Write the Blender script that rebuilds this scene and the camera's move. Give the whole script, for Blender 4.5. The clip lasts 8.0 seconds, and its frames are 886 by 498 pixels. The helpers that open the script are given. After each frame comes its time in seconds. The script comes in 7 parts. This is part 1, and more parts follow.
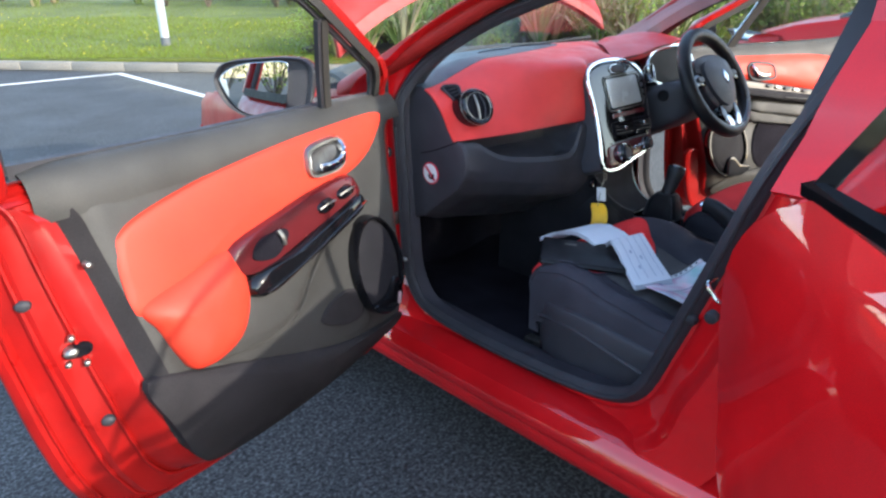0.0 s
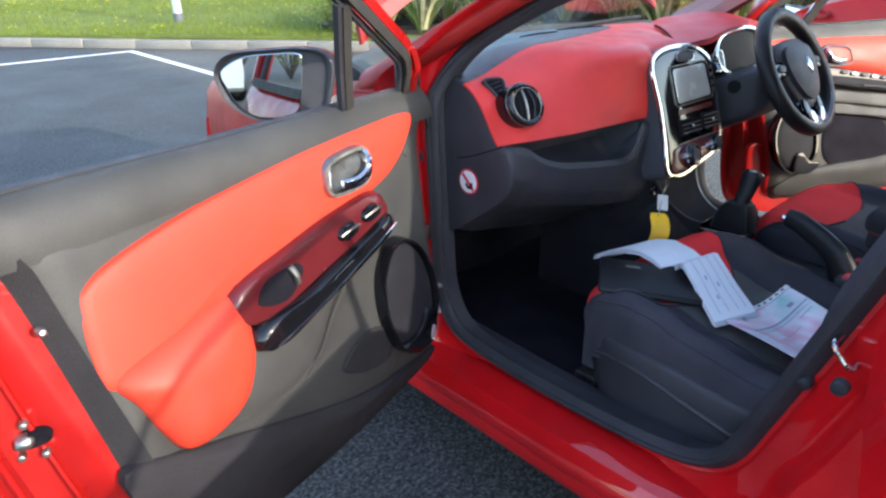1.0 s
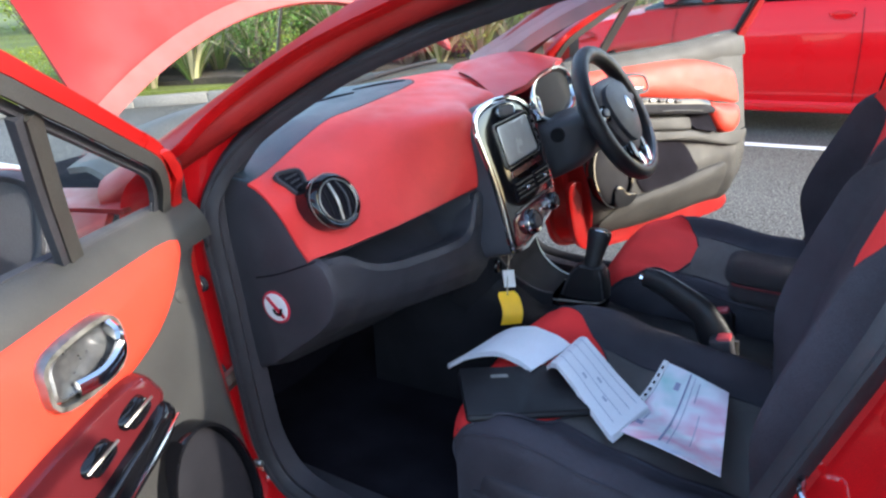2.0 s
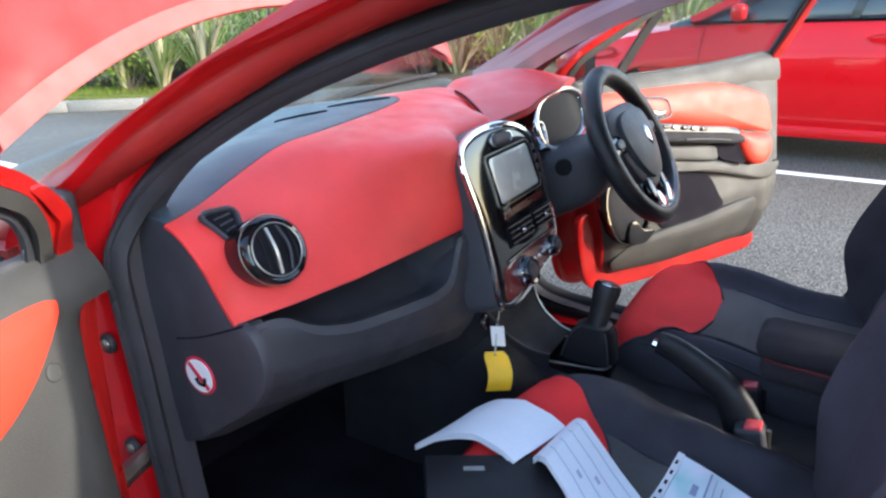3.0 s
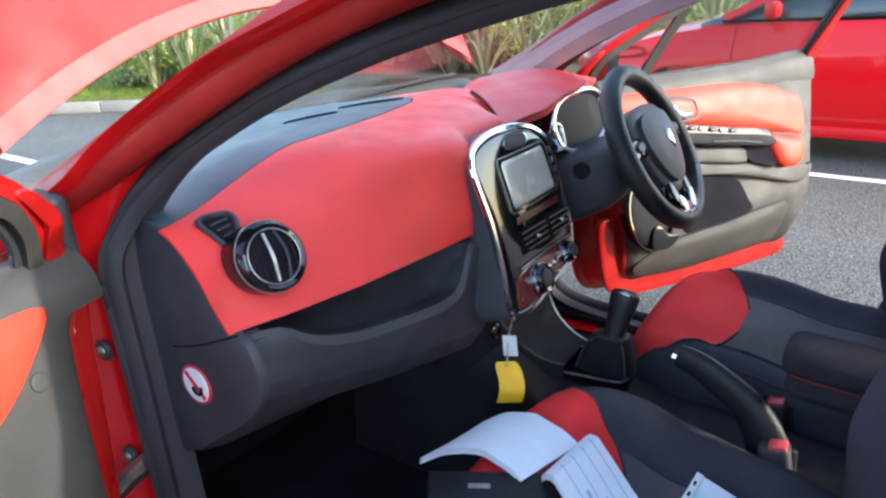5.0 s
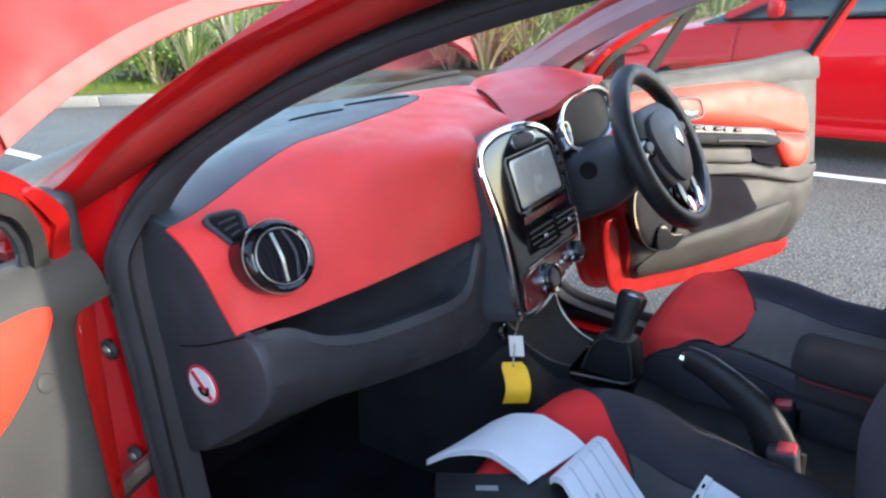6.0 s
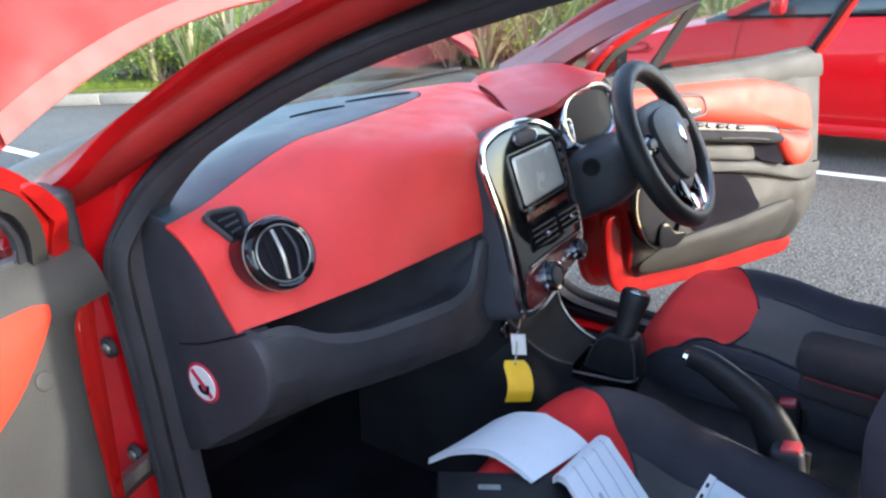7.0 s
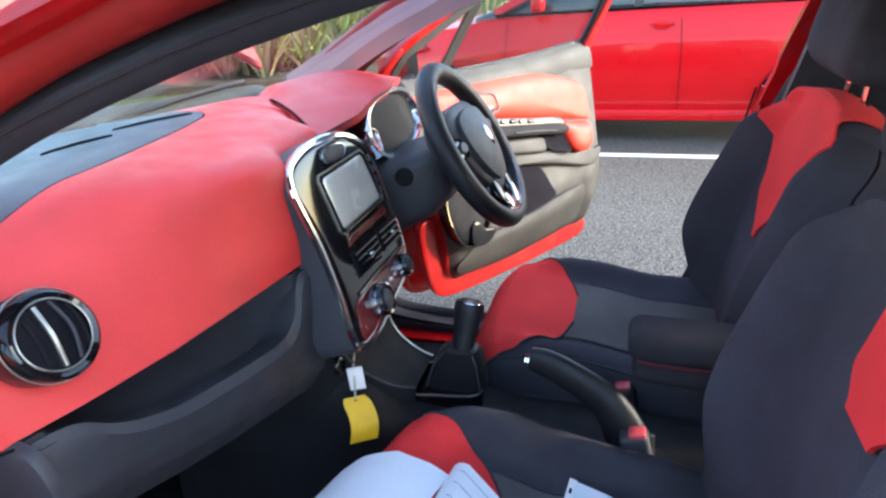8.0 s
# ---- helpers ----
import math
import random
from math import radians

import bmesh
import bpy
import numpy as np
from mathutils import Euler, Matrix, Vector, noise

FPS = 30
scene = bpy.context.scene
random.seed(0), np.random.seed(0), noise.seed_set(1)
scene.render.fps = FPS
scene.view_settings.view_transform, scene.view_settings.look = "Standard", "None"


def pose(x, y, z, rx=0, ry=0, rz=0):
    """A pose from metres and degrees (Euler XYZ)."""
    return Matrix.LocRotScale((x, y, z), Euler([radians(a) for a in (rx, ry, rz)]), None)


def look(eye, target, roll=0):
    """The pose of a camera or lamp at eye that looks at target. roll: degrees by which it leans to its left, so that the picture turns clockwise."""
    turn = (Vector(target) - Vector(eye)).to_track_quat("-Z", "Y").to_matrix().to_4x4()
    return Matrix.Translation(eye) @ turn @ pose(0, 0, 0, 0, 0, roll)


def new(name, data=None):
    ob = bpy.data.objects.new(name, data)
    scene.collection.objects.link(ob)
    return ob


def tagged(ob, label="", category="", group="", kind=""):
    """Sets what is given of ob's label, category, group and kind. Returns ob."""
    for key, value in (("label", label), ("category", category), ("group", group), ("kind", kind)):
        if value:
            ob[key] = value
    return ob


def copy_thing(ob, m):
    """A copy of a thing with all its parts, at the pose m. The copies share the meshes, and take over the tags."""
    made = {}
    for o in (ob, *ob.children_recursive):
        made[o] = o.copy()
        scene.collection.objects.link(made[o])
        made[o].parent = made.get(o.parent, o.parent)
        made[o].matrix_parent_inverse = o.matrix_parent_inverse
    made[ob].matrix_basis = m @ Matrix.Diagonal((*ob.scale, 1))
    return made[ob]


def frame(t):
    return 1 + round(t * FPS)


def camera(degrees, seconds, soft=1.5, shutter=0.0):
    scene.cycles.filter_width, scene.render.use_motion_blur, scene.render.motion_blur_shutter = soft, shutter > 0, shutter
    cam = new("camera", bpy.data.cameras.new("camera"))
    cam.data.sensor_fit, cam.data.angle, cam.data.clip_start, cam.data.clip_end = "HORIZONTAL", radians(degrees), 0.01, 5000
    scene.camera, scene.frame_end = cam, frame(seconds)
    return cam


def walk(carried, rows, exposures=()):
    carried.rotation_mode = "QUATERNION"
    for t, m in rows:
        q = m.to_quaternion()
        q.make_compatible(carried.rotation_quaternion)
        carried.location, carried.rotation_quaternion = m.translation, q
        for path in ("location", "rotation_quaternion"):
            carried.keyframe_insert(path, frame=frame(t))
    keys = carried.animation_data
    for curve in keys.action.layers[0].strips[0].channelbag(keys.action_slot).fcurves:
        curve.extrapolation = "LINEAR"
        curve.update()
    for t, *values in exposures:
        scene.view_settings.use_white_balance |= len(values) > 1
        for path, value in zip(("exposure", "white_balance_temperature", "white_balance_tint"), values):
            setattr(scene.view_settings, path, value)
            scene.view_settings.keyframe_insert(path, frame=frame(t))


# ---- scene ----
cam = camera(66.9, 8.0, 2.4)
PATH = [
    (0, (-1.946, -1.351, 1.339), (-0.664, -0.015, 0.581), -0.7),
    (0.5, (-1.924, -1.232, 1.328), (-0.733, 0.164, 0.535), -1.1),
    (1, (-1.782, -1.095, 1.339), (-0.554, 0.252, 0.517), -1.0),
    (1.5, (-1.624, -0.916, 1.358), (-0.163, 0.208, 0.581), -2.1),
    (2, (-1.477, -0.808, 1.366), (0.121, 0.122, 0.604), -3.6),
    (2.2, (-1.408, -0.763, 1.352), (0.223, 0.13, 0.614), -3.4),
    (3.3, (-1.188, -0.746, 1.343), (0.382, 0.254, 0.61), -1.3),
    (3.5, (-1.181, -0.748, 1.338), (0.387, 0.257, 0.607), -1.3),
    (4, (-1.167, -0.756, 1.34), (0.387, 0.263, 0.6), -1.7),
    (4.5, (-1.161, -0.756, 1.34), (0.38, 0.289, 0.61), -2.4),
    (6, (-1.16, -0.732, 1.343), (0.38, 0.306, 0.601), -1.8),
    (6.5, (-1.161, -0.726, 1.342), (0.376, 0.317, 0.598), -1.9),
    (7, (-1.155, -0.726, 1.338), (0.382, 0.313, 0.592), -1.8),
    (7.5, (-1.128, -0.703, 1.332), (0.45, 0.261, 0.569), -1.8),
    (8, (-1.066, -0.646, 1.333), (0.713, -0.133, 0.576), -2.8),
]
walk(cam, [(t, look(eye, target, roll)) for t, eye, target, roll in PATH], [(0.0, 2.50), (1.2, 2.54), (2.0, 2.72), (3.4, 2.82), (7.2, 2.87), (8.0, 3.0)])

# ---- light: low afternoon sun from behind the car, clear sky ----
SUN = Vector((0.46, -2.25, 0.99)).normalized()
world = bpy.data.worlds.new("sky")
scene.world = world
world.use_nodes = True
wn = world.node_tree.nodes
sky = wn.new("ShaderNodeTexSky")
sky.sky_type, sky.sun_disc = "NISHITA", False
sky.sun_elevation = math.asin(SUN.z)
sky.sun_rotation = math.atan2(SUN.x, SUN.y)
world.node_tree.links.new(sky.outputs[0], wn["Background"].inputs[0])
wn["Background"].inputs[1].default_value = 0.15
sun = new("sun", bpy.data.lights.new("sun", "SUN"))
sun.data.energy, sun.data.angle, sun.data.color = 1.12, radians(0.6), (1.0, 0.94, 0.85)
sun.matrix_world = look((0, 0, 10), Vector((0, 0, 10)) - SUN)


# ---- materials ----
def mat(name, color, rough=0.5, metal=0.0, coat=0.0, var=0.0, scale=6.0, bump=0.0, bscale=300.0, rvar=0.0, fine=0.0, sheen=0.0, spec=0.5):
    """A Principled surface with variation at two scales, roughness wear and fine relief."""
    m = bpy.data.materials.new(name)
    m.use_nodes = True
    nt, p = m.node_tree, m.node_tree.nodes["Principled BSDF"]
    p.inputs["Roughness"].default_value, p.inputs["Metallic"].default_value = rough, metal
    p.inputs["Coat Weight"].default_value, p.inputs["Coat Roughness"].default_value = coat, 0.02
    p.inputs["Sheen Weight"].default_value = sheen
    p.inputs["Specular IOR Level"].default_value = spec
    p.inputs["Base Color"].default_value = (*color, 1)
    co = nt.nodes.new("ShaderNodeTexCoord")
    if var or fine:
        n1, n2 = nt.nodes.new("ShaderNodeTexNoise"), nt.nodes.new("ShaderNodeTexNoise")
        n1.inputs["Scale"].default_value, n2.inputs["Scale"].default_value = scale, bscale
        n1.inputs["Detail"].default_value = 5
        r1, r2, mix = nt.nodes.new("ShaderNodeMapRange"), nt.nodes.new("ShaderNodeMapRange"), nt.nodes.new("ShaderNodeMath")
        mix.operation = "MULTIPLY"
        for n, r, v in ((n1, r1, var), (n2, r2, fine)):
            nt.links.new(co.outputs["Object"], n.inputs["Vector"])
            nt.links.new(n.outputs["Fac"], r.inputs["Value"])
            r.inputs["From Min"].default_value, r.inputs["From Max"].default_value = 0.3, 0.7
            r.inputs["To Min"].default_value, r.inputs["To Max"].default_value = 1 - v, 1 + v
        nt.links.new(r1.outputs[0], mix.inputs[0])
        nt.links.new(r2.outputs[0], mix.inputs[1])
        vm = nt.nodes.new("ShaderNodeVectorMath")
        vm.operation = "SCALE"
        vm.inputs[0].default_value = color
        nt.links.new(mix.outputs[0], vm.inputs["Scale"])
        nt.links.new(vm.outputs[0], p.inputs["Base Color"])
    if rvar:
        n = nt.nodes.new("ShaderNodeTexNoise")
        n.inputs["Scale"].default_value, n.inputs["Detail"].default_value = scale * 2.7, 6
        r = nt.nodes.new("ShaderNodeMapRange")
        r.inputs["From Min"].default_value, r.inputs["From Max"].default_value = 0.3, 0.7
        r.inputs["To Min"].default_value, r.inputs["To Max"].default_value = max(0.02, rough - rvar), rough + rvar
        nt.links.new(co.outputs["Object"], n.inputs["Vector"])
        nt.links.new(n.outputs["Fac"], r.inputs["Value"])
        nt.links.new(r.outputs[0], p.inputs["Roughness"])
    if bump:
        n, b = nt.nodes.new("ShaderNodeTexNoise"), nt.nodes.new("ShaderNodeBump")
        n.inputs["Scale"].default_value, n.inputs["Detail"].default_value = bscale, 3
        b.inputs["Strength"].default_value, b.inputs["Distance"].default_value = bump, 0.002
        nt.links.new(co.outputs["Object"], n.inputs["Vector"])
        nt.links.new(n.outputs["Fac"], b.inputs["Height"])
        nt.links.new(b.outputs[0], p.inputs["Normal"])
    return m


def glass(name, tint, rough=0.0, ior=1.28):
    m = bpy.data.materials.new(name)
    m.use_nodes = True
    p = m.node_tree.nodes["Principled BSDF"]
    p.inputs["Base Color"].default_value = (*tint, 1)
    p.inputs["Transmission Weight"].default_value = 1.0
    p.inputs["Roughness"].default_value, p.inputs["IOR"].default_value = rough, ior
    return m


PAINT = mat("red_metallic_paint", (0.55, 0.006, 0.009), 0.42, 0.0, 0.85, 0.16, 4, 0, 900, 0.06, 0.16, 0, 0.06)
PAINT.node_tree.nodes["Principled BSDF"].inputs["Coat IOR"].default_value = 1.7
PAINT_DUSTY_DARK = mat("dusty_darkened_red_paint", (0.27, 0.014, 0.012), 0.55, 0.0, 0.06, 0.24, 5, 0, 900, 0.12, 0.10, 0, 0.25)
# Same body red as PAINT, darkened in colour against the sun on the doors.
PAINT_IN = mat("red_body_paint_darkened", (0.28, 0.006, 0.005), 0.38, 0.05, 0.35, 0.24, 7, 0, 900, 0.12, 0.10, 0, 0.25)
PAINT_FAR = mat("neighbour_red_paint", (0.66, 0.004, 0.008), 0.3, 0.0, 0.45, 0.05, 2, 0, 900, 0.04, 0.03, 0, 0.2)
DASH_RED = mat("red_dash_plastic", (0.72, 0.040, 0.036), 0.46, 0, 0, 0.13, 7, 0.25, 800, 0.09, 0.10, 0, 0.45)
# Dash red made darker: the hood's shade sits in its base colour.
HOOD_RED = mat("red_hood_plastic_shaded", (0.46, 0.022, 0.028), 0.5, 0, 0, 0.08, 5, 0.18, 900, 0.06, 0.04, 0, 0.4)
DOOR_RED = mat("red_door_insert", (0.60, 0.042, 0.02), 0.50, 0, 0.0, 0.12, 6, 0.2, 900, 0.09, 0.06, 0, 0.3)
CHARCOAL = mat("charcoal_plastic", (0.041, 0.040, 0.047), 0.52, 0, 0, 0.16, 8, 0.35, 700, 0.08, 0.14, 0, 0.4)
TUNNEL = mat("black_tunnel_trim", (0.014, 0.0135, 0.016), 0.7, 0, 0, 0.25, 8, 0.4, 700, 0.08, 0.2, 0, 0.15)
DASH_TOP = mat("slate_dash_top", (0.044, 0.068, 0.086), 0.5, 0, 0, 0.12, 6, 0.35, 700, 0.06, 0.12, 0, 0.4)
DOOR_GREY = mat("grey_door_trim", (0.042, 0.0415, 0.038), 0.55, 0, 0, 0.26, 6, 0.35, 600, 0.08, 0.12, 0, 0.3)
# Dark trim grey that also carries the shade on the near door.
DOOR_SHADE = mat("dark_grey_trim_with_shade", (0.024, 0.0222, 0.0232), 0.65, 0, 0, 0.25, 5, 0.35, 600, 0.08, 0.2, 0, 0.06)
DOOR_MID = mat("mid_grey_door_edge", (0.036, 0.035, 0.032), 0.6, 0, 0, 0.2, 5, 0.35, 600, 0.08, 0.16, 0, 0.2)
GLOSS = mat("piano_black", (0.005, 0.005, 0.006), 0.06, 0, 0.0, 0.1, 9, 0, 300, 0.025, 0, 0, 0.5)
CHROME = mat("chrome", (0.54, 0.55, 0.57), 0.12, 1.0, 0, 0.04, 12, 0, 300, 0.05)
STEEL = mat("zinc_steel", (0.32, 0.31, 0.28), 0.42, 1.0, 0, 0.25, 30, 0, 300, 0.12)
RUBBER = mat("black_rubber", (0.026, 0.027, 0.032), 0.6, 0, 0, 0.2, 14, 0.25, 400, 0.1, 0.12, 0, 0.4)
FABRIC = mat("black_seat_fabric", (0.060, 0.057, 0.068), 0.92, 0, 0, 0.26, 5, 0.6, 1400, 0, 0.40, 0.0, 0.1)
FABRIC_MID = mat("charcoal_striped_fabric", (0.1148, 0.108, 0.1053), 0.92, 0, 0, 0.2, 5, 0.6, 1400, 0, 0.4, 0.0, 0.1)
ARM_CLOTH = mat("grey_black_armrest_cloth", (0.042, 0.040, 0.045), 0.9, 0, 0, 0.2, 8, 0.6, 1400, 0, 0.35, 0.0, 0.1)
FABRIC_RED = mat("red_seat_fabric", (0.82, 0.045, 0.045), 0.85, 0, 0, 0.10, 6, 0.55, 1400, 0, 0.16, 0.0, 0.15)
# Carpet black, also laid as sheets for the shade inside hollows and slots.
CARPET_SHADE = mat("black_carpet_and_shade", (0.014, 0.013, 0.017), 0.95, 0, 0, 0.3, 9, 0.8, 900, 0, 0.4, 0, 0.05)
SCREEN = mat("grey_screen", (0.40, 0.41, 0.39), 0.24, 0, 0.4, 0.2, 9, 0, 300, 0.06)
LEATHER = mat("black_leather", (0.014, 0.014, 0.016), 0.42, 0, 0, 0.15, 12, 0.3, 500, 0.06, 0.1, 0, 0.3)
HEADLINER = mat("pale_grey_headliner", (0.42, 0.40, 0.38), 0.9, 0, 0, 0.06, 5, 0.3, 900, 0, 0.1)
PILLAR_TRIM = mat("mauve_grey_pillar_trim", (0.30, 0.20, 0.21), 0.6, 0, 0, 0.08, 6, 0.3, 900, 0.05, 0.1)
PAPER = mat("white_paper", (0.8, 0.82, 0.86), 0.7, 0, 0, 0.03, 12, 0.1, 200, 0, 0.02)
YELLOW = mat("yellow_card", (0.80, 0.47, 0.0), 0.5, 0, 0, 0.06, 30, 0.1, 300, 0.05)
WHITE = mat("white_plastic", (0.8, 0.8, 0.8), 0.4, 0, 0, 0.04, 20)
DARKRED = mat("smoked_red_gloss", (0.085, 0.010, 0.012), 0.22, 0, 0.12, 0.14, 9, 0, 300, 0.06, 0, 0, 0.35)
CLEAR = glass("clear_glass", (0.93, 0.95, 0.94))
SMOKE = glass("rain_spotted_side_glass", (0.66, 0.68, 0.67), 0.03, 1.25)
SCREEN_GLASS = glass("windscreen_glass", (0.95, 0.97, 0.96), 0.0, 1.08)
MIRROR = mat("mirror_silver", (0.64, 0.68, 0.68), 0.015, 1.0)


# ---- mesh helpers ----
def spline(pts, n=6, closed=True):
    """Points on a Catmull-Rom curve, n to each span."""
    pts = [Vector(p) for p in pts]
    k, out = len(pts), []
    for i in range(k if closed else k - 1):
        if closed:
            a, b, c, d = pts[i - 1], pts[i], pts[(i + 1) % k], pts[(i + 2) % k]
        else:
            a, b, c, d = pts[max(i - 1, 0)], pts[i], pts[i + 1], pts[min(i + 2, k - 1)]
        for j in range(n):
            t = j / n
            out.append(0.5 * (2 * b + (c - a) * t + (2 * a - 5 * b + 4 * c - d) * t * t + (3 * b - a - 3 * c + d) * t ** 3))
    if not closed:
        out.append(pts[-1])
    return out


def lerp(x, table):
    """Piecewise-linear value from a table of (x, value), x rising."""
    if x <= table[0][0]:
        return table[0][1]
    for (a, va), (b, vb) in zip(table, table[1:]):
        if x <= b:
            return va + (vb - va) * (x - a) / (b - a)
    return table[-1][1]


def smooth(x, table):
    """Like lerp, eased between the entries."""
    if x <= table[0][0]:
        return table[0][1]
    for (a, va), (b, vb) in zip(table, table[1:]):
        if x <= b:
            t = (x - a) / (b - a)
            return va + (vb - va) * t * t * (3 - 2 * t)
    return table[-1][1]


def part(name, bm, material, parent=None, label="", sharp=38, second=None):
    """Link a bmesh as one mesh object, under a thing or a part where a parent is given."""
    bmesh.ops.recalc_face_normals(bm, faces=bm.faces)
    for e in bm.edges:
        if len(e.link_faces) == 2 and e.calc_face_angle(0) > radians(sharp):
            e.smooth = False
    for f in bm.faces:
        f.smooth = True
    me = bpy.data.meshes.new(name)
    bm.to_mesh(me)
    bm.free()
    me.materials.append(material)
    if second:
        me.materials.append(second)
    ob = new(name, me)
    if parent:
        ob.parent = parent
        top = parent
        while top.parent:
            top = top.parent
        ob.matrix_parent_inverse = top.matrix_basis.inverted() if parent == top else Matrix.Identity(4)
    if label:
        tagged(ob, label)
    return ob


def thing(name, base, label, category, group="", kind=""):
    ob = new(name)
    ob.empty_display_size = 0.1
    ob.matrix_basis = Matrix.Translation(base)
    return tagged(ob, label, category, group, kind)


def loft(rings, closed=True, cap=True, bm=None):
    bm = bm or bmesh.new()
    rows = [[bm.verts.new(p) for p in r] for r in rings]
    n = len(rows[0])
    for a, b in zip(rows, rows[1:]):
        for i in range(n if closed else n - 1):
            j = (i + 1) % n
            bm.faces.new((a[i], a[j], b[j], b[i]))
    if cap and closed:
        bm.faces.new(rows[0][::-1])
        bm.faces.new(rows[-1])
    return bm


def grid(fn, nu, nv, thick=0.0, bm=None):
    """A sheet fn(u, v), u and v from 0 to 1, given thickness along its normals."""
    bm = bm or bmesh.new()
    loft([[Vector(fn(i / nu, j / nv)) for i in range(nu + 1)] for j in range(nv + 1)], False, False, bm)
    if thick:
        bmesh.ops.recalc_face_normals(bm, faces=bm.faces)
        bm.normal_update()
        faces, rim = bm.faces[:], [e for e in bm.edges if len(e.link_faces) == 1]
        low = {v: bm.verts.new(v.co - v.normal * thick) for v in bm.verts[:]}
        for f in faces:
            bm.faces.new([low[v] for v in reversed(f.verts)])
        for e in rim:
            a, b2 = e.verts
            bm.faces.new((a, b2, low[b2], low[a]))
    return bm


def tube(pts, r, n=10, closed=False, steps=5, flat=1.0, up=(0, 0, 1), bm=None, taper=None):
    """A round bar along a smooth curve; flat squeezes it along the up direction."""
    path = spline(pts, steps, closed)
    k, rings = len(path), []
    for i, p in enumerate(path):
        t = (path[(i + 1) % k] - path[i - 1]) if closed else (path[min(i + 1, k - 1)] - path[max(i - 1, 0)])
        t.normalize()
        s = t.cross(Vector(up))
        s = s.normalized() if s.length > 1e-4 else t.orthogonal().normalized()
        w = s.cross(t).normalized()
        q = r * (taper(i / max(k - 1, 1)) if taper else 1)
        rings.append([p + q * (math.cos(a) * s + flat * math.sin(a) * w) for a in (2 * math.pi * j / n for j in range(n))])
    if closed:
        rings.append(rings[0])
        bm = loft(rings, True, False, bm)
        bmesh.ops.remove_doubles(bm, verts=bm.verts, dist=1e-6)
        return bm
    return loft(rings, True, True, bm)


def sweep(pts, profile, closed=False, steps=5, up=(0, 0, 1), bm=None):
    """A closed profile of (side, up) points along a smooth curve."""
    path = spline(pts, steps, closed)
    k, rings = len(path), []
    for i, p in enumerate(path):
        t = (path[(i + 1) % k] - path[i - 1]) if closed else (path[min(i + 1, k - 1)] - path[max(i - 1, 0)])
        s = t.cross(Vector(up)).normalized()
        w = s.cross(t).normalized()
        rings.append([p + a * s + b * w for a, b in profile])
    if closed:
        rings.append(rings[0])
    bm = loft(rings, True, not closed, bm)
    if closed:
        bmesh.ops.remove_doubles(bm, verts=bm.verts, dist=1e-6)
    return bm


def rbox(m, sx, sy, sz, bevel=0.01, seg=3, bm=None):
    """A box of that size round the origin of m, with rounded edges."""
    b2 = bmesh.new()
    bmesh.ops.create_cube(b2, size=1, matrix=Matrix.Diagonal((sx, sy, sz, 1)))
    if bevel:
        bmesh.ops.bevel(b2, geom=b2.edges[:], offset=bevel, segments=seg, profile=0.5, affect="EDGES")
    b2.transform(m)
    if bm is None:
        return b2
    me = bpy.data.meshes.new("tmp")
    b2.to_mesh(me)
    bm.from_mesh(me)
    bpy.data.meshes.remove(me)
    b2.free()
    return bm


def patch(outline, at, h=0.006, crown=0.0, back=0.0, n=5, edge=0.06, bm=None):
    """A raised pad: an outline in (a, b), laid on at(a, b, height), with rounded rim and crowned face; back is how far its rim goes below."""
    ring = [p.to_2d() for p in spline([(a, b, 0) for a, b in outline], n)]
    c = sum(ring, Vector((0, 0))) / len(ring)
    rings = []
    for s, q in ((1, -back), (1, h * 0.45), (1 - edge * 0.35, h * 0.85), (1 - edge, h), (0.8, h + crown * 0.4), (0.6, h + crown * 0.7), (0.35, h + crown * 0.92), (0.12, h + crown)):
        rings.append([at(*(c + (p - c) * s), q) for p in ring])
    bm = loft(rings, True, False, bm)
    bm.faces.ensure_lookup_table()
    bm.verts.ensure_lookup_table()
    last = bm.verts[-len(ring):]
    bm.faces.new(last)
    return bm


def ringpad(outline, at, w, h, n=5, bm=None, back=0.0):
    """A raised rim of width w round an outline."""
    ring = [p.to_2d() for p in spline([(a, b, 0) for a, b in outline], n)]
    c = sum(ring, Vector((0, 0))) / len(ring)
    k = len(ring)
    nor = []
    for i in range(k):
        t = (ring[(i + 1) % k] - ring[i - 1]).normalized()
        v = Vector((t.y, -t.x))
        nor.append(v if v.dot(ring[i] - c) > 0 else -v)
    rings = [[at(*(p + v * o), q) for p, v in zip(ring, nor)] for o, q in ((0, -back), (0, h * 0.6), (w * 0.25, h), (w * 0.75, h), (w, h * 0.6), (w, -back))]
    return loft(rings, True, False, bm)


def oval(ca, cb, ra, rb, n=10, turn=0.0, square=1.0):
    out = []
    for i in range(n):
        a = 2 * math.pi * i / n
        c, s = math.cos(a), math.sin(a)
        x, y = ra * math.copysign(abs(c) ** square, c), rb * math.copysign(abs(s) ** square, s)
        out.append((ca + x * math.cos(turn) - y * math.sin(turn), cb + x * math.sin(turn) + y * math.cos(turn)))
    return out


def pad(pts, at, high, n=5):
    """A smoothly swollen pad over a closed outline."""
    ring = spline([(*p, 0) for p in pts], n)
    c = sum(ring, Vector()) / len(ring)
    rows = [[at((c + (p - c) * k).x, (c + (p - c) * k).y, q) for p in ring] for k, q in [(1.0, -0.004)] + [(k, high * math.sqrt(1 - k ** 3) * 0.96 + 0.002) for k in (1.0, 0.985, 0.95, 0.88, 0.76, 0.58, 0.36, 0.12, 0.01)]]
    return loft(rows, True, True)


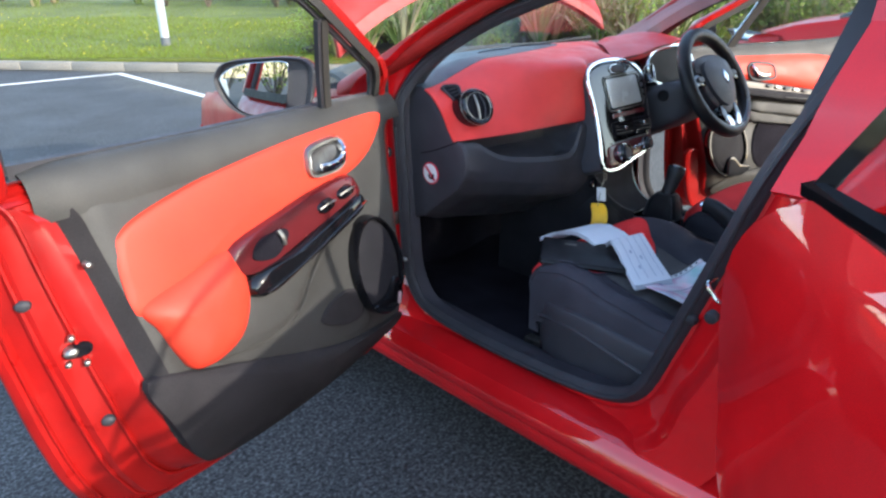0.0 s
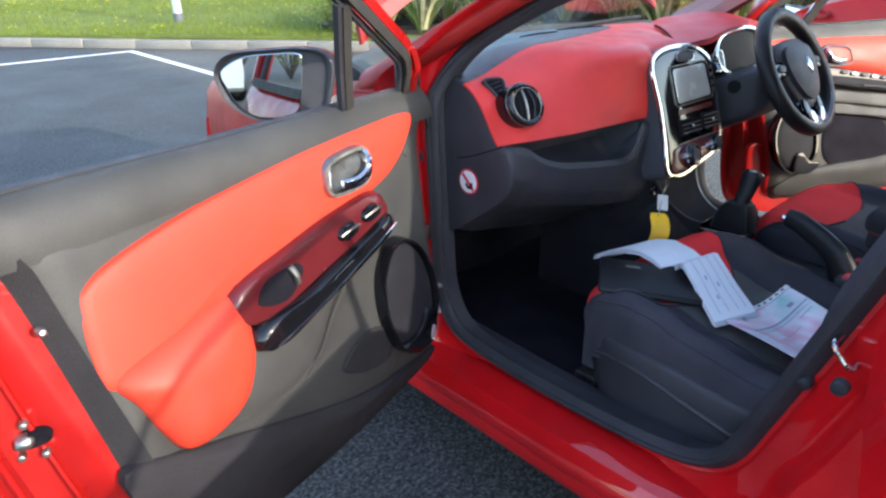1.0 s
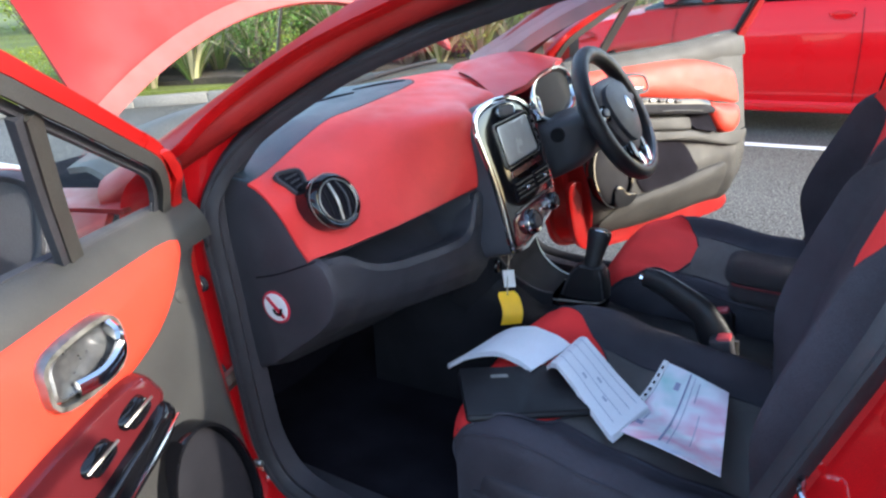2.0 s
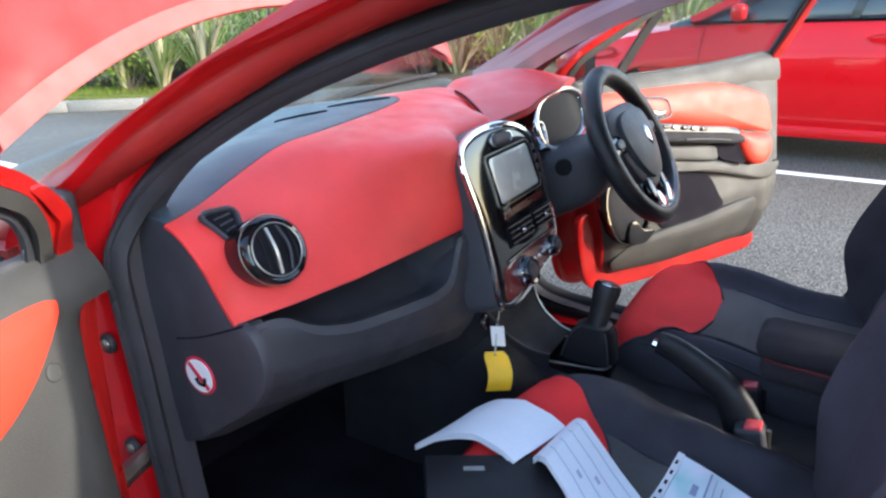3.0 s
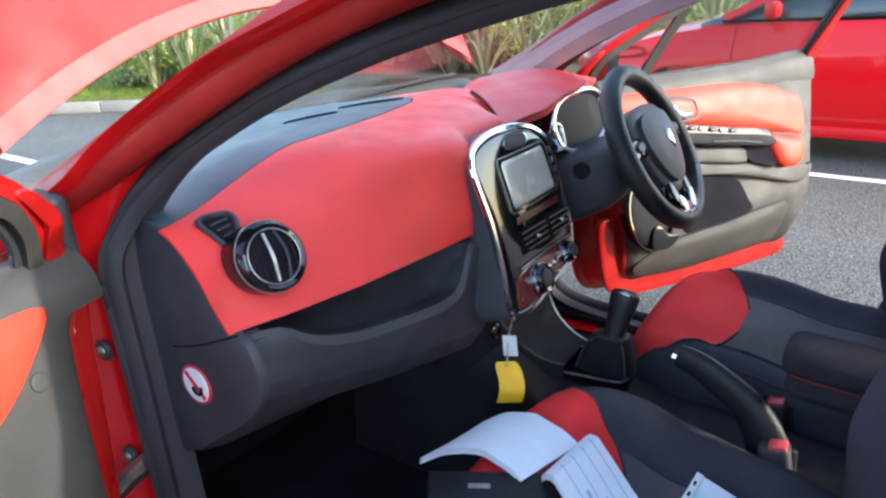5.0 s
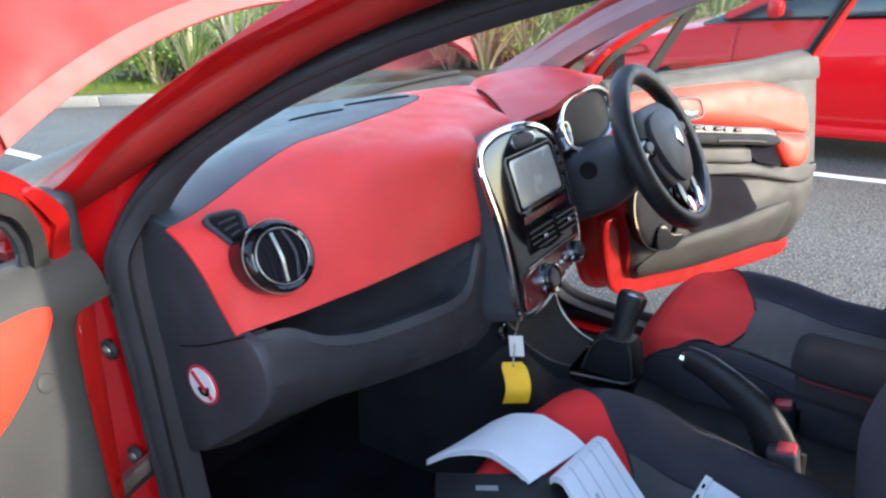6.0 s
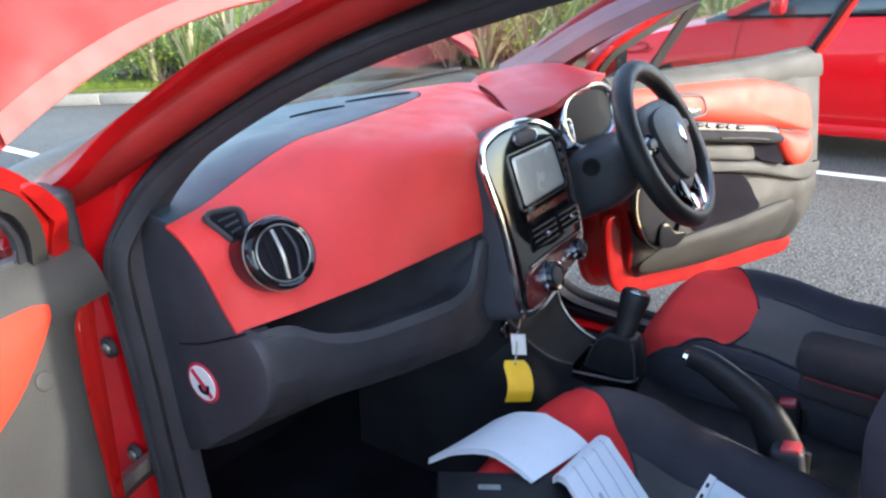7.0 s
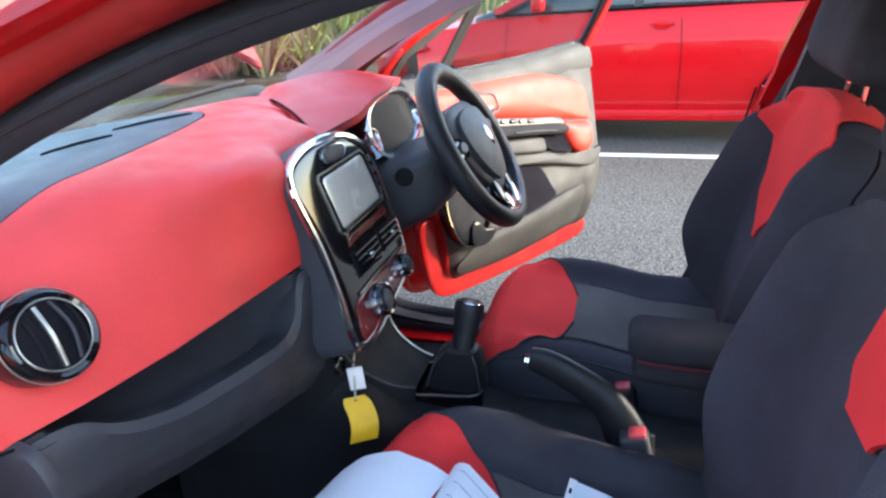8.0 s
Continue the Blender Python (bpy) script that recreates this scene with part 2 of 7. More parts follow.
def plane_at(o, a, b):
    """at() for a flat face: origin, the two directions in it; height along their normal."""
    o, a, b = Vector(o), Vector(a).normalized(), Vector(b).normalized()
    nrm = a.cross(b).normalized()
    return lambda x, y, q: o + a * x + b * y + nrm * q


# ---- the car: body ----
car = thing("hatchback_car", (0, -0.6, 0), "small red hatchback with front doors and bonnet standing open", "car")


def side_x(z):
    """Half width of the outer skin at a height."""
    return smooth(z, ((0.18, 0.79), (0.34, 0.83), (0.55, 0.865), (0.85, 0.870), (0.98, 0.856), (1.03, 0.825), (1.08, 0.785), (1.43, 0.60)))


LEAD = ((0.34, 0.10), (0.50, 0.07), (0.60, 0.044), (0.675, 0.010), (0.77, -0.022), (0.857, -0.031), (0.916, -0.022), (0.953, 0.012), (0.995, 0.06), (1.04, 0.135))
RA = radians(50)


def rear_swing(x, y, z):
    """A point of the near rear door, given as it lies when shut, with the door swung open."""
    run, out = -1.0 - y, x - 0.80
    return Vector((-0.815 - math.sin(RA) * run - math.cos(RA) * out, -0.972 - math.cos(RA) * run + math.sin(RA) * out, z))


OPENING = ((0.135, 0.97), (0.128, 0.80), (0.122, 0.60), (0.105, 0.47), (0.04, 0.385), (-0.10, 0.357), (-0.30, 0.350), (-0.50, 0.355), (-0.64, 0.375), (-0.722, 0.43), (-0.772, 0.55), (-0.825, 0.70), (-0.884, 0.87), (-0.950, 1.06), (-1.04, 1.27), (-1.03, 1.365), (-0.92, 1.392), (-0.70, 1.382), (-0.50, 1.358), (-0.325, 1.314), (-0.235, 1.285), (-0.115, 1.237), (0.012, 1.165), (0.085, 1.105), (0.122, 1.045))


def door_frame(s):
    """The painted aperture round a front door with its flange, and the rubber seal on it."""
    ring = [p for p in spline([(y, z, 0) for y, z in OPENING], 4)]
    k, rings, seal, inner = len(ring), [[] for _ in range(10)], [], []
    for i, p in enumerate(ring):
        t = (ring[(i + 1) % k] - ring[i - 1]).normalized()
        n = Vector((t.y, -t.x, 0))
        if n.dot(p - Vector((-0.4, 0.8, 0))) < 0:
            n = -n
        if s > 0:
            p = p - Vector((0.075 * smooth(-p.x, ((0.5, 0), (0.75, 1))), 0, 0))
        y, z = p.x, p.y
        lean = max(0, z - 1.0) * 0.46
        front = smooth(y, ((0.0, 0), (0.1, 1))) * smooth(-z, ((-1.1, 0), (-1.0, 1)))
        low = smooth(-z, ((-0.55, 0), (-0.4, 1)))
        rear = smooth(-y, ((0.68, 0), (0.8, 1)))
        wide = 0.062 - 0.028 * smooth(z, ((1.02, 0), (1.12, 1))) * (y > -0.9) + 0.05 * front + 0.035 * low + 0.04 * rear
        for j, (x, o) in enumerate(((0.655, -0.012), (0.69, -0.010), (0.700, 0.0), (0.702, 0.016), (0.712, 0.024), (0.722, 0.5), (0.742, 0.75), (0.765, 0.86), (0.785, 1.0))):
            off = o if abs(o) < 0.03 else wide * o
            q = p + n * off
            rings[j].append(Vector((s * (x - lean), q.x, q.y)))
        y2, z2 = q.x + (-1.01 - q.x) * rear, q.y + (0.30 - q.y) * low * smooth(-y, ((-0.12, 0), (0.0, 1)))
        rings[9].append(Vector((s * (0.788 - lean), y2 + 0.002 * n.x, z2 + 0.002 * n.y)))
        seal.append(Vector((s * (0.700 - lean), p.x, p.y)) + Vector((0, n.x, n.y)) * -0.012)
    part("door_frame", loft(rings[2:], True, False), PAINT, car, "red painted door aperture")
    part("aperture_trim", loft([[p + Vector((-s * 0.015, 0, 0)) for p in rings[0]], *rings[:3]], True, False), CHARCOAL, car, "dark inner edge of the door aperture")
    lobe = [(0.018 * math.cos(a) + 0.003 * math.cos(3 * a), 0.0165 * math.sin(a)) for a in (2 * math.pi * i / 12 for i in range(12))]
    part("door_seal", sweep(seal[::2], lobe, True, 2, (s, 0, 0)), RUBBER, car, "thick black rubber door seal")
    part("seal_lip", tube([q + Vector((s * 0.016, 0, 0)) for q in seal[::2]], 0.006, 6, True, 2), RUBBER, car)


for s in (-1, 1):
    door_frame(s)
    # sill under the doors
    prof = ((0.79, 0.330), (0.80, 0.315), (0.812, 0.295), (0.815, 0.275), (0.808, 0.262), (0.812, 0.245), (0.80, 0.215), (0.77, 0.19), (0.70, 0.18), (0.60, 0.20), (0.60, 0.33), (0.70, 0.345))
    part("sill", loft([[Vector((s * x, y, z)) for x, z in prof] for y in np.linspace(0.30, -1.75, 24)]), PAINT, car, "glossy red sill")
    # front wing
    part("front_wing", grid(lambda u, v: (s * (side_x(0.42 + 0.6 * v) - 0.012 - 0.10 * max(0, u - 0.55) ** 1.6 * 2.4), 0.235 + 1.0 * u, 0.42 + 0.6 * v - 0.10 * u * v), 22, 14, 0.012), PAINT_DUSTY_DARK, car)
    part("wing_top", grid(lambda u, v: (s * (0.80 - 0.012 - 0.10 * max(0, u - 0.55) ** 1.6 * 2.4 - 0.09 * v), 0.235 + 1.0 * u, 1.018 - 0.10 * u + 0.012 * v), 20, 4, 0.01), PAINT_DUSTY_DARK, car)
    # rear door with its window: half open on the near side, closed on the far side
    rp = rear_swing if s < 0 else (lambda x, y, z: Vector((x, y, z)))
    lead = (lambda z: -1.0 - smooth(z, LEAD)) if s < 0 else (lambda z: -0.912 - 0.09 * ((z - 0.34) / 0.70 - 0.45))
    rd = part("rear_door", grid(lambda u, v: rp(side_x(0.34 + 0.70 * v) - 0.004 - 0.03 * max(0, 1 - u / 0.04), lead(0.34 + 0.70 * v) + (-1.88 - lead(0.34 + 0.70 * v)) * u, 0.34 + 0.70 * v), 24, 20, 0.02), PAINT, car, "half-open glossy red rear door" if s < 0 else "closed glossy red rear door")
    if s > 0:
        part("door_gap", tube([(side_x(z) - 0.006, lead(z) + 0.006, z) for z in np.linspace(0.34, 1.03, 9)], 0.003, 6, False, 3), CARPET_SHADE, rd, "dark shut line")
    else:
        part("inner_trim", grid(lambda u, v: rp(side_x(0.40 + 0.60 * v) - 0.085 - 0.03 * math.sin(math.pi * v), -1.10 - 0.70 * u, 0.40 + 0.60 * v), 12, 12, 0.03), DOOR_GREY, rd, "grey plastic door trim")
    part("belt_strip", sweep([rp(0.806, -1.125 if s < 0 else -1.07, 1.047), rp(0.80, -1.4, 1.058), rp(0.79, -1.83, 1.080)], [(-0.014, -0.010), (0.012, -0.012), (0.014, 0.006), (-0.010, 0.012)]), GLOSS, rd, "black window strip")
    part("window_pane", grid(lambda u, v: rp(0.785 - 0.17 * v, -1.15 - 0.66 * u - 0.08 * v + 0.16 * u * v, 1.05 + 0.03 * u + (0.33 - 0.09 * u) * v), 6, 6, 0.004), SMOKE, rd).visible_shadow = False
    part("window_frame", sweep([rp(0.795, -1.14, 1.05), rp(0.70, -1.205, 1.25), rp(0.622, -1.25, 1.39), rp(0.615, -1.42, 1.395), rp(0.63, -1.7, 1.36), rp(0.70, -1.80, 1.22), rp(0.79, -1.83, 1.08)], [(-0.012, -0.006), (0.012, -0.006), (0.013, 0.006), (-0.013, 0.006)], False, 5, (s, 0, 0.3)), GLOSS, rd, "gloss black window surround")
    # skin of the centre pillar and of the rear quarter
    part("centre_pillar", grid(lambda u, v: (s * (side_x(1.0 + 0.42 * v) - 0.03), -0.960 - 0.19 * u - 0.085 * v, 1.0 + 0.42 * v), 6, 10, 0.02), PAINT, car)
    part("rear_quarter", grid(lambda u, v: (s * (side_x(0.34 + 1.05 * v) - 0.13 * u * u), -1.80 - 0.62 * u + 0.20 * u * max(0, v - 0.6), 0.34 + 1.05 * v), 12, 18, 0.02), PAINT, car)
    # roof rail and windscreen pillar
    rail = [(s * 0.735, 0.34, 1.030), (s * 0.703, 0.21, 1.098), (s * 0.662, 0.07, 1.180), (s * 0.622, -0.06, 1.256), (s * 0.585, -0.22, 1.332), (s * 0.588, -0.50, 1.405), (s * 0.575, -0.85, 1.432), (s * 0.575, -1.3, 1.43), (s * 0.59, -1.8, 1.385), (s * 0.60, -2.15, 1.31)]
    # Dusty paint, its darker red also standing for the shade on the pillar.
    part("roof_pillar", sweep(rail, [(0.048 * math.cos(a), 0.031 * math.sin(a) - 0.013) for a in (2 * math.pi * i / 16 for i in range(16))], False, 6, (s * 0.55, 0.35, 0.75)), PAINT_DUSTY_DARK, car, "dusty windscreen pillar and roof rail, shade in the dark red")
    if s > 0:
        trim = [(0.690, 0.25, 1.035), (0.643, 0.085, 1.120), (0.612, -0.02, 1.180), (0.580, -0.14, 1.240), (0.545, -0.33, 1.315), (0.525, -0.55, 1.362), (0.52, -0.85, 1.388)]
        part("pillar_trim", sweep([(x - 0.018, y + 0.022, z + 0.012) for x, y, z in trim], ((-0.066, -0.010), (-0.05, 0.018), (0.03, 0.022), (0.060, 0.0), (0.03, -0.026), (-0.04, -0.026)), False, 6, (-0.55, 0.25, 0.3)), PILLAR_TRIM, car, "mauve-grey inner pillar trim")
    # hinge pillar filler between the frame and the wing
    part("hinge_pillar", loft([[Vector((s * x, y, z)) for x, y in ((0.70, 0.17), (0.725, 0.20), (0.735, 0.26), (0.70, 0.30), (0.64, 0.25))] for z in np.linspace(0.36, 1.06, 12)]), PAINT, car)

part("roof", grid(lambda u, v: ((-0.59 + 1.18 * u), -0.45 - 1.75 * v, 1.405 + 0.05 * math.sin(math.pi * u) + 0.035 * math.sin(math.pi * min(1, v * 1.1)) - 0.10 * v * v), 16, 20, 0.02), PAINT, car)
part("headliner", grid(lambda u, v: ((-0.55 + 1.10 * u), -0.47 - 1.68 * v, 1.375 + 0.045 * math.sin(math.pi * u) + 0.03 * math.sin(math.pi * min(1, v * 1.1)) - 0.10 * v * v), 14, 14, 0.01), HEADLINER, car, "pale grey headliner")
part("tailgate", grid(lambda u, v: ((-0.70 + 1.40 * u) * (1 - 0.12 * v), -2.48 + 0.06 * math.sin(math.pi * u) * -1 + 0.13 * v, 0.35 + 0.70 * v), 12, 10, 0.02), PAINT, car)
part("rear_window", grid(lambda u, v: ((-0.62 + 1.24 * u) * (1 - 0.1 * v), -2.35 - 0.04 * math.sin(math.pi * u) + 0.22 * v, 1.05 + 0.28 * v), 10, 6, 0.004), CLEAR, car).visible_shadow=False


def screen_pt(u, v):
    """The windscreen, u across, v from its foot to its top."""
    x = (u * 2 - 1)
    hw = 0.735 - 0.17 * v
    return (x * hw, 0.34 + 0.30 * (1 - x * x) - (0.84 + 0.20 * (1 - x * x)) * v, 1.03 + 0.375 * v + 0.03 * (1 - x * x) * v - 0.015 * (1 - x * x) * (1 - v))


windscreen = part("windscreen", grid(screen_pt, 20, 12, 0.005), SCREEN_GLASS, car, "clear laminated windscreen")
windscreen.visible_shadow = False
part("screen_header", grid(lambda u, v: Vector(screen_pt(u, 0.95 + 0.08 * v)) - Vector((0, 0, 0.012)), 20, 3, 0.01), GLOSS, windscreen)

# scuttle panel with wipers, engine bay, nose
scuttle = part("scuttle", grid(lambda u, v: ((u * 2 - 1) * 0.72, 0.31 + 0.30 * (1 - (u * 2 - 1) ** 2) + 0.17 * v, 1.012 + 0.050 * math.sin(math.pi / 2 * min(1, v / 0.65)) - 0.03 * max(0, v - 0.65)), 24, 10, 0.012), mat("weathered_scuttle", (0.085, 0.09, 0.082), 0.7, 0, 0, 0.2, 9, 0.4, 200, 0, 0.2), car, "weathered grey plastic scuttle panel")
for x0 in (-0.45, 0.15):
    part("wiper", tube([(x0, 0.66, 1.005), (x0 + 0.15, 0.60, 1.03), (x0 + 0.36, 0.52, 1.06), (x0 + 0.55, 0.44, 1.075)], 0.008, 6), RUBBER, scuttle)
part("engine_bay", rbox(pose(0, 0.93, 0.66), 1.30, 0.80, 0.44, 0.03), CARPET_SHADE, car)
part("nose", grid(lambda u, v: ((u * 2 - 1) * 0.80, 1.22 + 0.20 * (1 - (u * 2 - 1) ** 2) + 0.05 * math.sin(math.pi * v), 0.22 + 0.58 * v), 18, 10, 0.02), PAINT, car)
for s in (-1, 1):
    part("headlight", patch(oval(0, 0, 0.17, 0.065, 10, -0.25), plane_at((s * 0.70, 1.17, 0.77), (s * -0.45, 0.85, 0) if s < 0 else (0.45, -0.85, 0), (0, -0.2, 1)), 0.02, 0.02, 0.05), CLEAR, car, "clear headlight").visible_shadow=False

DUST = mat("wiped_dust", (0.36, 0.075, 0.065), 0.7, 0, 0, 0.2, 20)
# bonnet, standing open, hinged at its rear
CB, SB = math.cos(radians(54.8)), math.sin(radians(54.8))


def bonnet_pt(u, v):
    x = u * 2 - 1
    hw = 0.709 - 0.06 * v ** 2
    rear = 0.196 * (1 - x * x)
    along = rear + (0.98 - rear - 0.08 * x * x) * v
    crown = 0.063 * (1 - x * x) + 0.055 * math.sin(math.pi * v) - 0.05 * smooth(abs(x), ((0.86, 0), (1, 1))) * min(1, v * 3) - 0.02 * max(0, 1 - v / 0.10) ** 2
    return (x * hw, 0.364 + CB * along - SB * crown, 1.122 + SB * along + CB * crown)


bonnet = part("bonnet", grid(bonnet_pt, 40, 30, 0.014), PAINT_DUSTY_DARK, car, "glossy red bonnet, standing open")
# Rear edge strip: sunlight on the flange put in as a paler red.
part("bonnet_lip", grid(lambda u, v: Vector(bonnet_pt(0.012 + 0.976 * u, 0.004 + 0.042 * v)) + Vector((0, -0.004 * SB - 0.010 * (1 - v), 0.004 * CB)), 40, 4), mat("sunlit_bonnet_edge", (0.31, 0.055, 0.043), 0.6, 0, 0, 0.15, 8, 0, 900, 0.1, 0.08), bonnet, "bonnet edge with sunlight painted paler")
for k, (x0, v0) in enumerate(((-0.52, 0.30), (-0.40, 0.42), (-0.60, 0.20), (0.1, 0.35), (-0.30, 0.25))):
    part("dust_smear", grid(lambda u, v: Vector(bonnet_pt((x0 + 0.16 * u) * 0.5 + 0.5, v0 + (0.012 + 0.01 * (k % 2)) * (v - 0.5) * math.sin(math.pi * u) + 0.05 * u * u)) + Vector((0, -0.0016 * SB, 0.0016 * CB)), 14, 2), DUST, bonnet, "pale wiped dust smear")
part("bonnet_stay", tube([(0.55, 1.15, 0.82), (0.52, 1.0, 1.2), (0.5, 0.86, 1.62)], 0.006, 6), STEEL, bonnet)


# ---- the front doors ----
INNER = ((-0.03, 1.000), (0.30, 1.000), (0.65, 1.003), (0.962, 1.008), (0.972, 1.000), (0.952, 0.975), (0.938, 0.90), (0.920, 0.79), (0.90, 0.683), (0.872, 0.55), (0.835, 0.462), (0.77, 0.42), (0.60, 0.396), (0.40, 0.394), (0.22, 0.412), (0.13, 0.428), (0.105, 0.52), (0.066, 0.75), (0.014, 0.95))
OUTER = ((-0.045, 0.990), (0.30, 1.026), (0.65, 1.034), (1.02, 1.045), (1.06, 1.035), (1.075, 0.98), (1.078, 0.90), (1.070, 0.80), (1.055, 0.69), (1.036, 0.57), (1.0, 0.44), (0.92, 0.33), (0.60, 0.285), (0.40, 0.28), (0.20, 0.285), (0.06, 0.295), (0.0, 0.45), (-0.03, 0.72), (-0.05, 0.95))


INNER_FAR = ((-0.03, 1.000), (0.30, 1.000), (0.65, 1.006), (0.99, 1.022), (1.020, 1.015), (1.028, 0.998), (1.022, 0.94), (1.010, 0.85), (0.996, 0.76), (0.978, 0.64), (0.950, 0.53), (0.912, 0.45), (0.855, 0.412), (0.60, 0.396), (0.40, 0.394), (0.22, 0.412), (0.13, 0.428), (0.105, 0.52), (0.066, 0.75), (0.014, 0.95))
OUTER_FAR = ((-0.045, 0.990), (0.30, 1.026), (0.65, 1.036), (1.02, 1.055), (1.052, 1.045), (1.058, 1.02), (1.050, 0.94), (1.038, 0.85), (1.022, 0.76), (1.004, 0.64), (0.975, 0.53), (0.945, 0.42), (0.905, 0.345), (0.60, 0.330), (0.40, 0.325), (0.20, 0.335), (0.06, 0.355), (0.0, 0.48), (-0.03, 0.75), (-0.05, 0.95))


def trim_o(z):
    """How far outboard the trim's face lies at a height."""
    return lerp(z, ((0.39, -0.112), (0.45, -0.13), (0.52, -0.142), (0.60, -0.137), (0.985, -0.036), (1.05, 0.004)))

DOOR_CUP = mat("dull_grey_metal", (0.16, 0.16, 0.155), 0.38, 0.8, 0, 0.25, 40, 0, 300, 0.12)


def door(s, hinge, opened):
    a = radians(opened)
    hx, hy = hinge
    du, do = Vector((s * math.sin(a), -math.cos(a), 0)), Vector((s * math.cos(a), math.sin(a), 0))

    def w(u, o, z):
        return Vector((hx, hy, 0)) + du * u + do * o + Vector((0, 0, z))

    def on(u, z, q):
        return w(u, trim_o(z) - q, z)

    # painted shell: end faces with a step, curved outer skin
    inn, out = [p.to_2d() for p in spline([(*p, 0) for p in (INNER if s < 0 else INNER_FAR)], 5)], [p.to_2d() for p in spline([(*p, 0) for p in (OUTER if s < 0 else OUTER_FAR)], 5)]
    cen = Vector((0.5, 0.74))
    rings = []
    for f, g, extra in ((-0.06, 0, 0.0), (0.0, 0.0, 0.004), (0.08, 0.08, 0.0), (0.22, 0.36, 0.0), (0.34, 0.44, 0.006), (0.56, 0.52, 0.0), (0.68, 0.80, 0.0), (0.78, 0.86, 0.006), (0.94, 0.92, 0.0), (0.985, 1.0, 0.0)):
        rings.append([w(*(lambda q, oo: (q.x, oo, q.y))(p.lerp(r, max(f, 0)) + ((cen - p) * 0.08 if f < 0 else Vector((0, 0))), (trim_o(p.y) + 0.014) * (1 - g) + 0.012 * g + extra)) for p, r in zip(inn, out)])
    for sc, oo in ((1.0, 0.016), (1.0, 0.024), (0.985, 0.035), (0.9, 0.062), (0.7, 0.08), (0.4, 0.088), (0.1, 0.09)):
        rings.append([w(c.x, oo - 0.018 * smooth(c.y, ((0.85, 0), (1.06, 1))), c.y) for c in (cen + (r - cen) * sc for r in out)])
    bm = loft(rings, True, False)
    bm.verts.ensure_lookup_table()
    bm.faces.new(bm.verts[-len(out):])
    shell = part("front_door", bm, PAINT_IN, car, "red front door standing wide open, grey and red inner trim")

    # pressed ridges on the painted rim
    for f, rr in ((0.30, 0.0042), (0.62, 0.0050), (0.86, 0.0036)):
        g = lerp(f, ((0.22, 0.36), (0.34, 0.44), (0.56, 0.52), (0.68, 0.80), (0.94, 0.92)))
        ridge = [w(p.x + (r.x - p.x) * f, (trim_o(p.y) + 0.014) * (1 - g) + 0.012 * g - 0.001, p.y + (r.y - p.y) * f) for p, r in zip(inn, out)]
        part("pressed_ridge", tube(ridge[18:78:3], rr, 6, False, 3), PAINT_IN, shell)

    # inner trim
    def edge(z, side):
        best = [p.x + (q.x - p.x) * (z - p.y) / (q.y - p.y) for p, q in zip(inn, inn[1:] + inn[:1]) if (p.y - z) * (q.y - z) <= 0 and abs(p.y - q.y) > 1e-5]
        return (max(best) if side else min(best)) if best else 0.5

    def trim_pt(u, v):
        z = 0.398 + 0.630 * v
        zz = min(max(z, 0.425), 0.992)
        lo, hi = edge(zz, 0), edge(zz, 1)
        x = lo + (hi - lo) * u
        rim = 0.02 * (max(0, 1 - u / 0.03) + max(0, 1 - v / 0.04)) + (0.034 if s < 0 else 0.012) * max(0, 1 - (hi - x) / 0.062) ** 1.3
        relief = 0.012 * math.exp(-((x - 0.87) / 0.035) ** 2) * smooth(z, ((0.7, 1), (1.0, 0.4)))
        dip = 0.03 * math.exp(-((x - 0.50) / 0.13) ** 2 - ((z - 0.70) / 0.07) ** 2)
        return w(x, trim_o(z) + rim - relief + dip, z)

    trim = part("door_trim", grid(trim_pt, 40, 40, 0.006), DOOR_GREY, shell, "grey grained plastic door trim")
    if s < 0:
        # Edge band painted dark where the trim rounds away into shade.
        part("trim_edge_shade", grid(lambda u, v: trim_pt(0.948 + 0.051 * u, 0.03 + 0.955 * v) - do * 0.004, 6, 40), DOOR_SHADE, shell, "rounded rear edge of the trim, shade painted dark")
    def shoulder(u, v):
        """The soft shoulder under the window, rolling from the trim's face to the glass."""
        x = -0.035 + ((1.0 if s < 0 else 1.062) - 0.005) * u
        a = math.pi / 2 * v
        top = lerp(x, ((0, 1.046), (0.5, 1.050), (0.95, 1.062))) + (0.016 * smooth(x, ((0.6, 0), (0.98, 1))) if s > 0 else 0)
        end = smooth(x, ((0.90, 0), (0.965, 1))) if s < 0 else 0
        return w(x, -0.040 + 0.056 * (1 - math.cos(a)) + 0.03 * end * (1 - v), 0.978 + (top - 0.978) * math.sin(a) - 0.01 * end)

    part("window_sill_trim", grid(shoulder, 30, 12, 0.004), DOOR_GREY, shell, "soft grey shoulder under the window")
    part("window_seal", sweep([w(-0.03, 0.024, 1.034), w(0.3, 0.024, 1.040), w(0.65, 0.024, 1.046), w(0.97, 0.024, 1.058)], ((-0.008, -0.014), (-0.008, 0.010), (0.006, 0.012), (0.008, -0.014))), RUBBER, shell, "black rubber window seal")
    if s > 0:
        flange = ((0.02, 0.62), (0.035, 0.48), (0.07, 0.385), (0.14, 0.350), (0.35, 0.338), (0.62, 0.332), (0.86, 0.338), (0.912, 0.352), (0.922, 0.385), (0.86, 0.42), (0.55, 0.43), (0.30, 0.44), (0.16, 0.46), (0.11, 0.52), (0.09, 0.62))
        part("lower_flange", patch(flange, lambda u, z, q: w(u, -0.092 - q, z), 0.006, 0.0, 0.02, 5, 0.04), PAINT_IN, shell, "red painted lower edge of the door")
